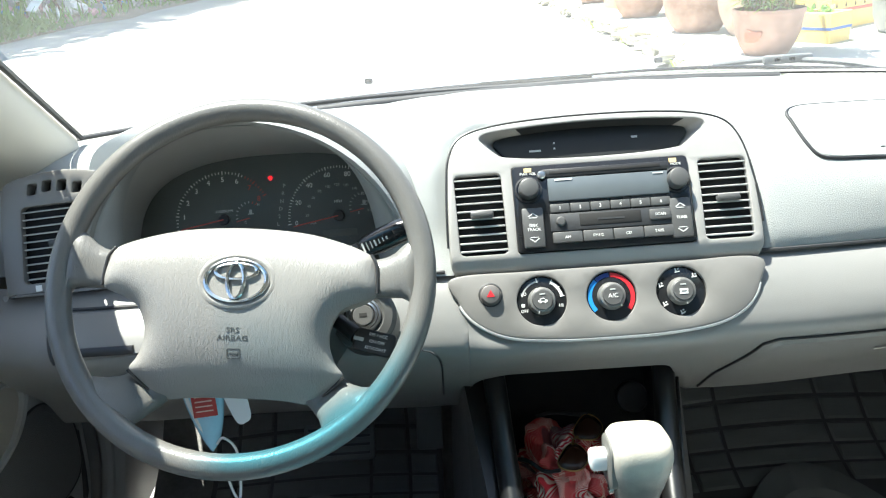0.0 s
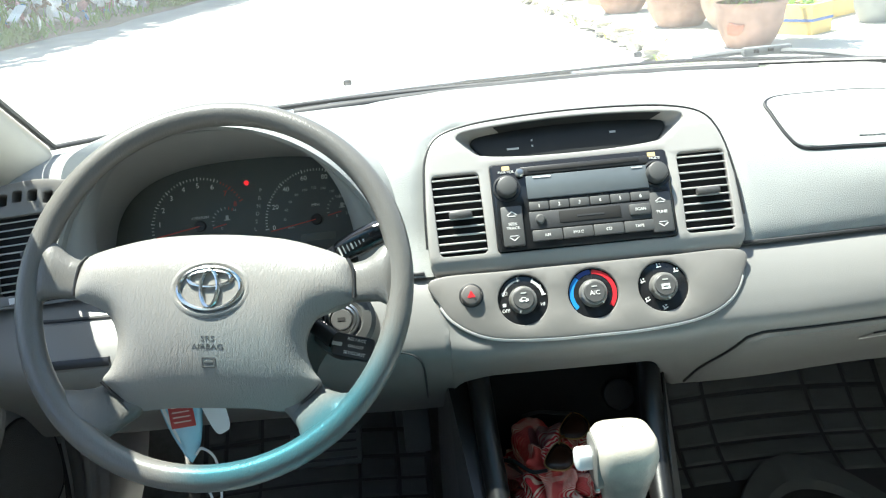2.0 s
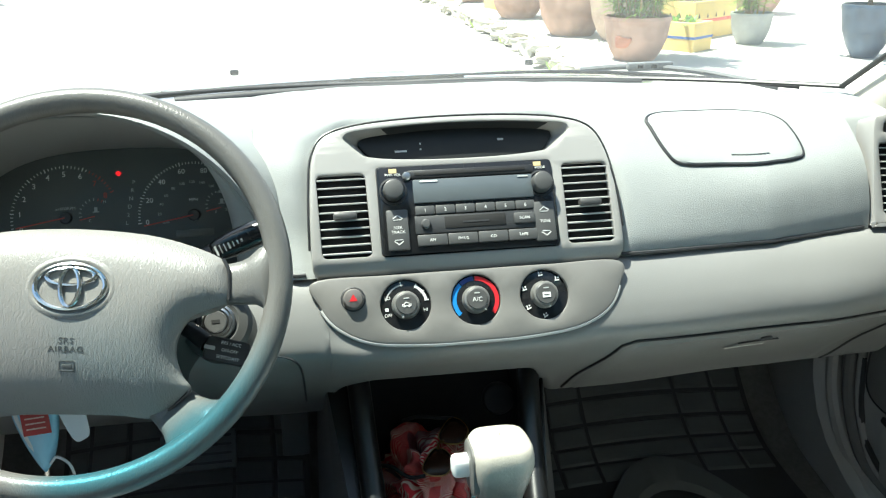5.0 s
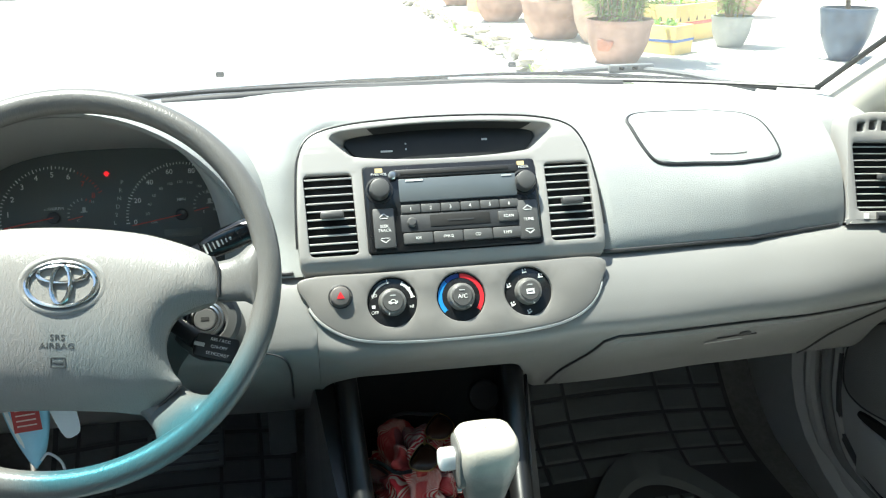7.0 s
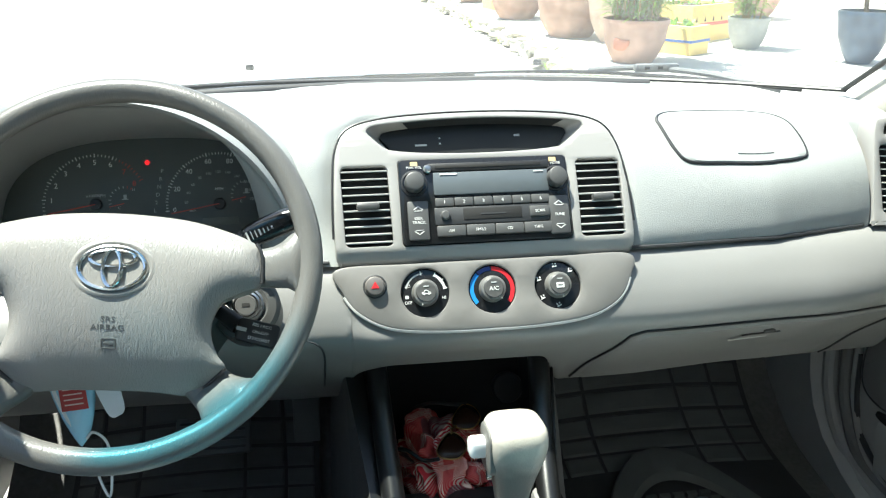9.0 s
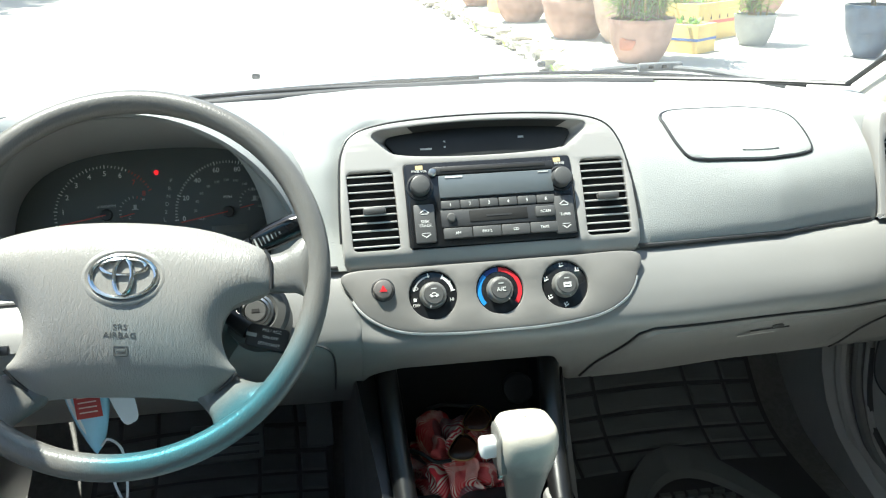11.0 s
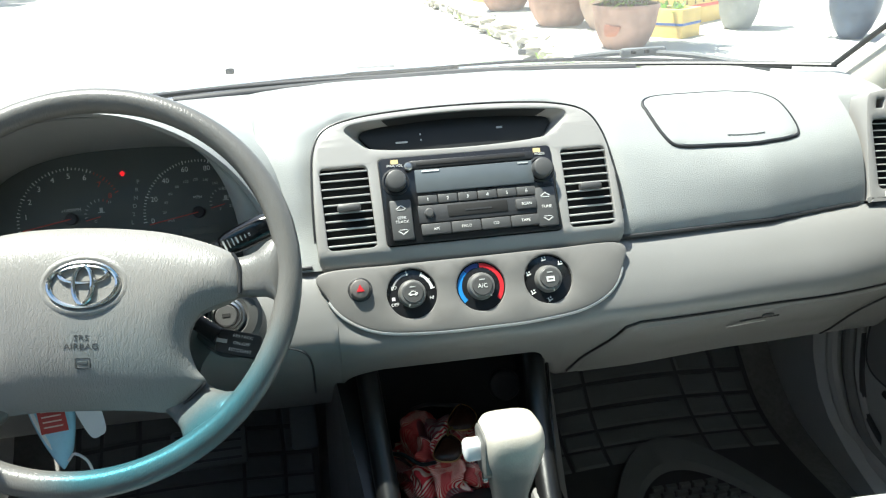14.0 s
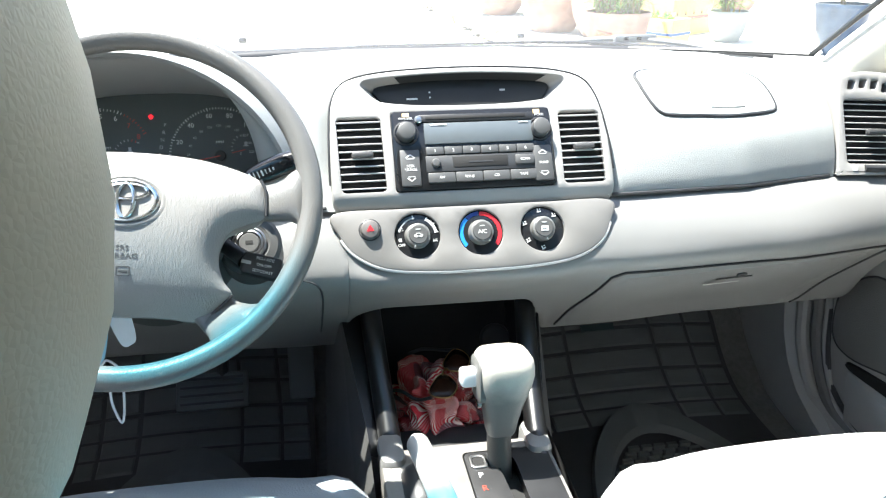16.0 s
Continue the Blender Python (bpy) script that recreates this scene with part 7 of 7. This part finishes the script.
def planter(x, y, w, d, h, stripe, label, turn=0.0, peaks=False):
    p = thing("planter_box", label, "planter", STREET @ Matrix.Translation((x, y, 0.17)) @ Matrix.Rotation(radians(turn), 4, "Z"), "yellow planter boxes")
    part("box", plate(rounded(w, d, 0.01, 2), (rounded(w - 0.09, d - 0.09, 0.01, 2),), 0, h, 0.006), YELLOW, p)
    part("soil", box(w - 0.08, d - 0.08, 0.04, 0, (0, 0, h * 0.86)), SOIL, p)
    for sy in (-1, 1):
        part("painted_stripe", box(w + 0.006, 0.004, h * 0.09, 0, (0, sy * d / 2, h * 0.48)), stripe, p)
        part("painted_stripe", box(0.004, d + 0.006, h * 0.09, 0, (sy * w / 2, 0, h * 0.48)), stripe, p)
    if peaks:
        for k in range(5):
            for face in ((w, -d / 2 - 0.002, 0), (d, -w / 2 - 0.002, 1)):
                bm = bmesh.new()
                bm.faces.new([bm.verts.new(q) for q in ((-0.018, 0, 0), (0.018, 0, 0), (0, 0, 0.05))])
                part("painted_peak", bm, SOIL, p, m=Matrix.Rotation(radians(-90 * face[2]), 4, "Z") @ Matrix.Translation((lerp(-face[0] / 2, face[0] / 2, (k + 0.5) / 5), face[1], h * 0.56)))
    weeds = bmesh.new()
    for k in range(30):
        c = Vector((random.uniform(-1, 1) * (w / 2 - 0.05), random.uniform(-1, 1) * (d / 2 - 0.05), h * 0.9))
        blade(weeds, c, c + Vector((random.gauss(0, 0.06), random.gauss(0, 0.06), random.uniform(0.02, 0.12))), 0.022, 0.03, 2)
    part("weeds", weeds, LEAF, p)


planter(3.17, 7.10, 0.33, 0.33, 0.25, BLUEPAINT, "small yellow concrete planter with blue stripe", 36)
planter(3.70, 8.15, 0.80, 0.55, 0.36, REDPAINT, "long yellow concrete planter with red stripe", 34, True)
for x, y, st in ((2.62, 11.9, BLUEPAINT), (2.75, 14.6, REDPAINT), (2.55, 17.4, BLUEPAINT), (3.9, 12.0, REDPAINT), (3.6, 15.5, REDPAINT)):
    planter(x, y, 0.5, 0.5, 0.55, st, "yellow concrete planter along the pavement", 10)
gt = thing("street_gate", "dark wooden gate beyond the pots", "gate", STREET @ Matrix.Translation((2.2, 28.4, 0)))
part("gate_leaf", box(1.1, 0.1, 2.2, 0.01, (0, 0, 1.1)), STEM, gt)
for k in (-0.62, 0.62):
    part("gate_post", box(0.16, 0.16, 2.5, 0.02, (k, 0, 1.25)), STEM, gt)

# the shaded left side: verge, rubbish heap and white wall
VERGE = mat("dry_earth", (0.24, 0.20, 0.15), 0.95, bump=1.0, bscale=14, var=0.3, scale=1.0)
solo("verge", grid([[(x + 0.3 * noise.noise((y * 0.2, 0, x)), y, z + 0.1 * noise.noise((x, y * 0.3, 0))) for y in range(4, 96, 4)] for x, z in ((-7.6, -0.08), (-8.4, 0.06), (-9.2, 0.16), (-11, 0.25), (-15, 0.3))]), VERGE, "earth verge beside the street", "ground", STREET, kind="structure")
bm = bmesh.new()
random.seed(3)
for k in range(13000):
    y = random.uniform(15, 70)
    x = -8.2 - abs(random.gauss(0, 1.2)) - 0.3 * noise.noise((y * 0.4, 3, 0))
    if 18.5 < y < 28.5 and x > -10.4 and random.random() < 0.82:
        continue
    base = Vector((x, y, 0.05))
    if y < 29 and random.random() < 0.4:
        continue
    hgt = (0.42 + 0.42 * min(1.6, -8.3 - x)) * (0.8 + 0.5 * noise.noise((x * 0.7, y * 0.35, 5)))
    blade(bm, base, base + Vector((random.gauss(0, 0.16), random.gauss(0, 0.16), hgt * random.uniform(0.6, 1.2))), 0.035, 0.1, 3)
solo("roadside_grass", bm, GRASS, "uncut green grass and weeds on the verge", "grass", STREET, kind="stuff")
WALLW = mat("white_painted_wall", (0.80, 0.80, 0.77), 0.8, var=0.12, scale=0.8)
gw = thing("boundary_wall", "white painted boundary wall along the street", "wall", STREET, "", "structure")
part("wall", box(0.25, 66, 3.0, 0.02, (-12.6, 64, 1.5)), WALLW, gw)
for k in range(16):
    part("pier", box(0.36, 0.4, 3.1, 0.03, (-12.5, 32 + 4 * k, 1.55)), WALLW, gw)
FENCE = mat("rusty_sheet_fence", (0.46, 0.40, 0.28), 0.7, var=0.25, scale=2)
fn = thing("sheet_fence", "brown corrugated sheet fence behind the heap", "fence", STREET, "", "structure")
part("sheets", grid([[(-12.4 + 0.03 * math.sin(y * 40), y, z) for y in (14 + 0.04 * k for k in range(425))] for z in (0.1, 2.4)]), FENCE, fn)
heap = thing("rubbish_heap", "heap of dumped rubbish bags, boards and plastic", "rubbish", STREET)
cols = [mat("rubbish_" + n, c, 0.5, var=0.3, scale=3) for n, c in (("white", (0.85, 0.85, 0.84)), ("blue", (0.04, 0.25, 0.55)), ("grey", (0.25, 0.26, 0.25)), ("pink", (0.5, 0.28, 0.3)), ("brown", (0.16, 0.10, 0.065)))]
for k in range(290):
    bm = bmesh.new()
    bmesh.ops.create_icosphere(bm, subdivisions=2, radius=1)
    s0 = random.uniform(0, 50)
    for v in bm.verts:
        v.co *= 1 + 0.9 * noise.noise(v.co * 2.6 + Vector((s0, 0, 0)))
    f = random.uniform(-1, 1)
    part("bag", bm, cols[random.choices(range(5), (5, 1.5, 2.2, 0.8, 2.2))[0]], heap, m=Matrix.Translation((-9.6 + 0.2 * f + random.gauss(0, 0.5), 23.2 + 4.4 * f, 0.22 + abs(random.gauss(0, 0.5)) * (1.2 - abs(f)))) @ Euler([random.uniform(0, 3) for _ in range(3)]).to_matrix().to_4x4() @ Matrix.Diagonal((random.uniform(0.06, 0.28), random.uniform(0.06, 0.20), random.uniform(0.02, 0.10), 1)), angle=25)
for k in range(34):
    part("board", box(random.uniform(0.04, 0.3), random.uniform(0.4, 1.3), 0.02), cols[random.choice((4, 4, 0, 2, 1))], heap, m=Matrix.Translation((-9.7 + random.gauss(0, 0.4), 24.0 + random.gauss(0, 2.0), 0.25 + abs(random.gauss(0, 0.3)))) @ Euler((random.uniform(-1, 1), random.uniform(-1, 1), random.uniform(0, 3))).to_matrix().to_4x4())
bm = bmesh.new()
for k in range(1500):
    c = Vector((-10.6 + random.gauss(0, 0.7), random.choice((20.2, 22.6, 26.6, 29.5)) + random.gauss(0, 0.6), abs(random.gauss(0.5, 0.5))))
    blade(bm, c, c + Vector((random.gauss(0, 0.2), random.gauss(0, 0.2), random.uniform(-0.05, 0.22))), 0.06, 0.05, 2)
solo("weed_bushes", bm, GRASS, "leafy green weeds growing round the rubbish", "weeds", STREET, kind="stuff")
bm = bmesh.new()
for k in range(70):
    c = Vector((2.05 + random.gauss(0, 0.09), random.choice((6.3, 7.2, 7.6, 8.6, 9.1, 11, 12.2, 14)) + random.gauss(0, 0.2), 0.02))
    blade(bm, c, c + Vector((random.gauss(0, 0.07), random.gauss(0, 0.07), random.uniform(0.04, 0.16))), 0.012, 0.03, 2)
solo("kerb_weeds", bm, LEAF2, "tufts of grass growing along the kerb", "weeds", STREET, kind="stuff")
# house front behind the pots
hs = thing("house_front", "pale rendered house front behind the pavement", "house", STREET, "", "structure")
part("wall", box(0.3, 60, 4, 0.02, (8.6, 34, 2)), WALLW, hs)
part("end_wall", box(9, 0.3, 4, 0.02, (4.6, 63, 2)), WALLW, hs)


# unseen trees, added so that their crowns shade the far side of the street
def tree(x, y, h, r):
    t = thing("shade_tree", "unseen tall leafy tree added to shade the road", "tree", STREET @ Matrix.Translation((x, y, 0)), "street trees")
    part("trunk", tube(spline([(-3.2, 0, -0.1), (-3.0, 0.1, h * 0.3), (-1.8, 0, h * 0.6), (0, 0.1, h)], 14), [lerp(0.26, 0.07, k / 13) for k in range(14)], 10), STEM, t)
    for k in range(7):
        a = k * 0.9
        part("limb", tube(spline([(-1.8, 0, h * (0.58 + 0.02 * k)), (math.cos(a) * r * 0.4, math.sin(a) * r * 0.4, h * (0.68 + 0.04 * k)), (math.cos(a) * r * 0.8, math.sin(a) * r * 0.8, h * (0.78 + 0.04 * k))], 8), [0.12, 0.11, 0.1, 0.08, 0.06, 0.05, 0.04, 0.03], 7), STEM, t)
    bm = bmesh.new()
    for k in range(1900):
        a, u, v = random.uniform(0, 6.283), random.random() ** 0.5, random.uniform(-1, 1)
        c = Vector((math.cos(a) * r * u, math.sin(a) * r * u, h * 0.95 + v * (1 - 0.6 * u) * r * 0.5))
        blade(bm, c, c + Vector((random.uniform(-1, 1), random.uniform(-1, 1), random.uniform(-0.6, 0.6))) * 0.55, 0.19, 0.1, 3)
    part("crown", bm, LEAF, t)


random.seed(21)
for k in range(17):
    y = 8 + 3.4 * k
    tree(-13.4 + 0.028 * (y - 8) + 0.0008 * (y - 8) ** 2, y, random.uniform(7.8, 8.2), 4.4)
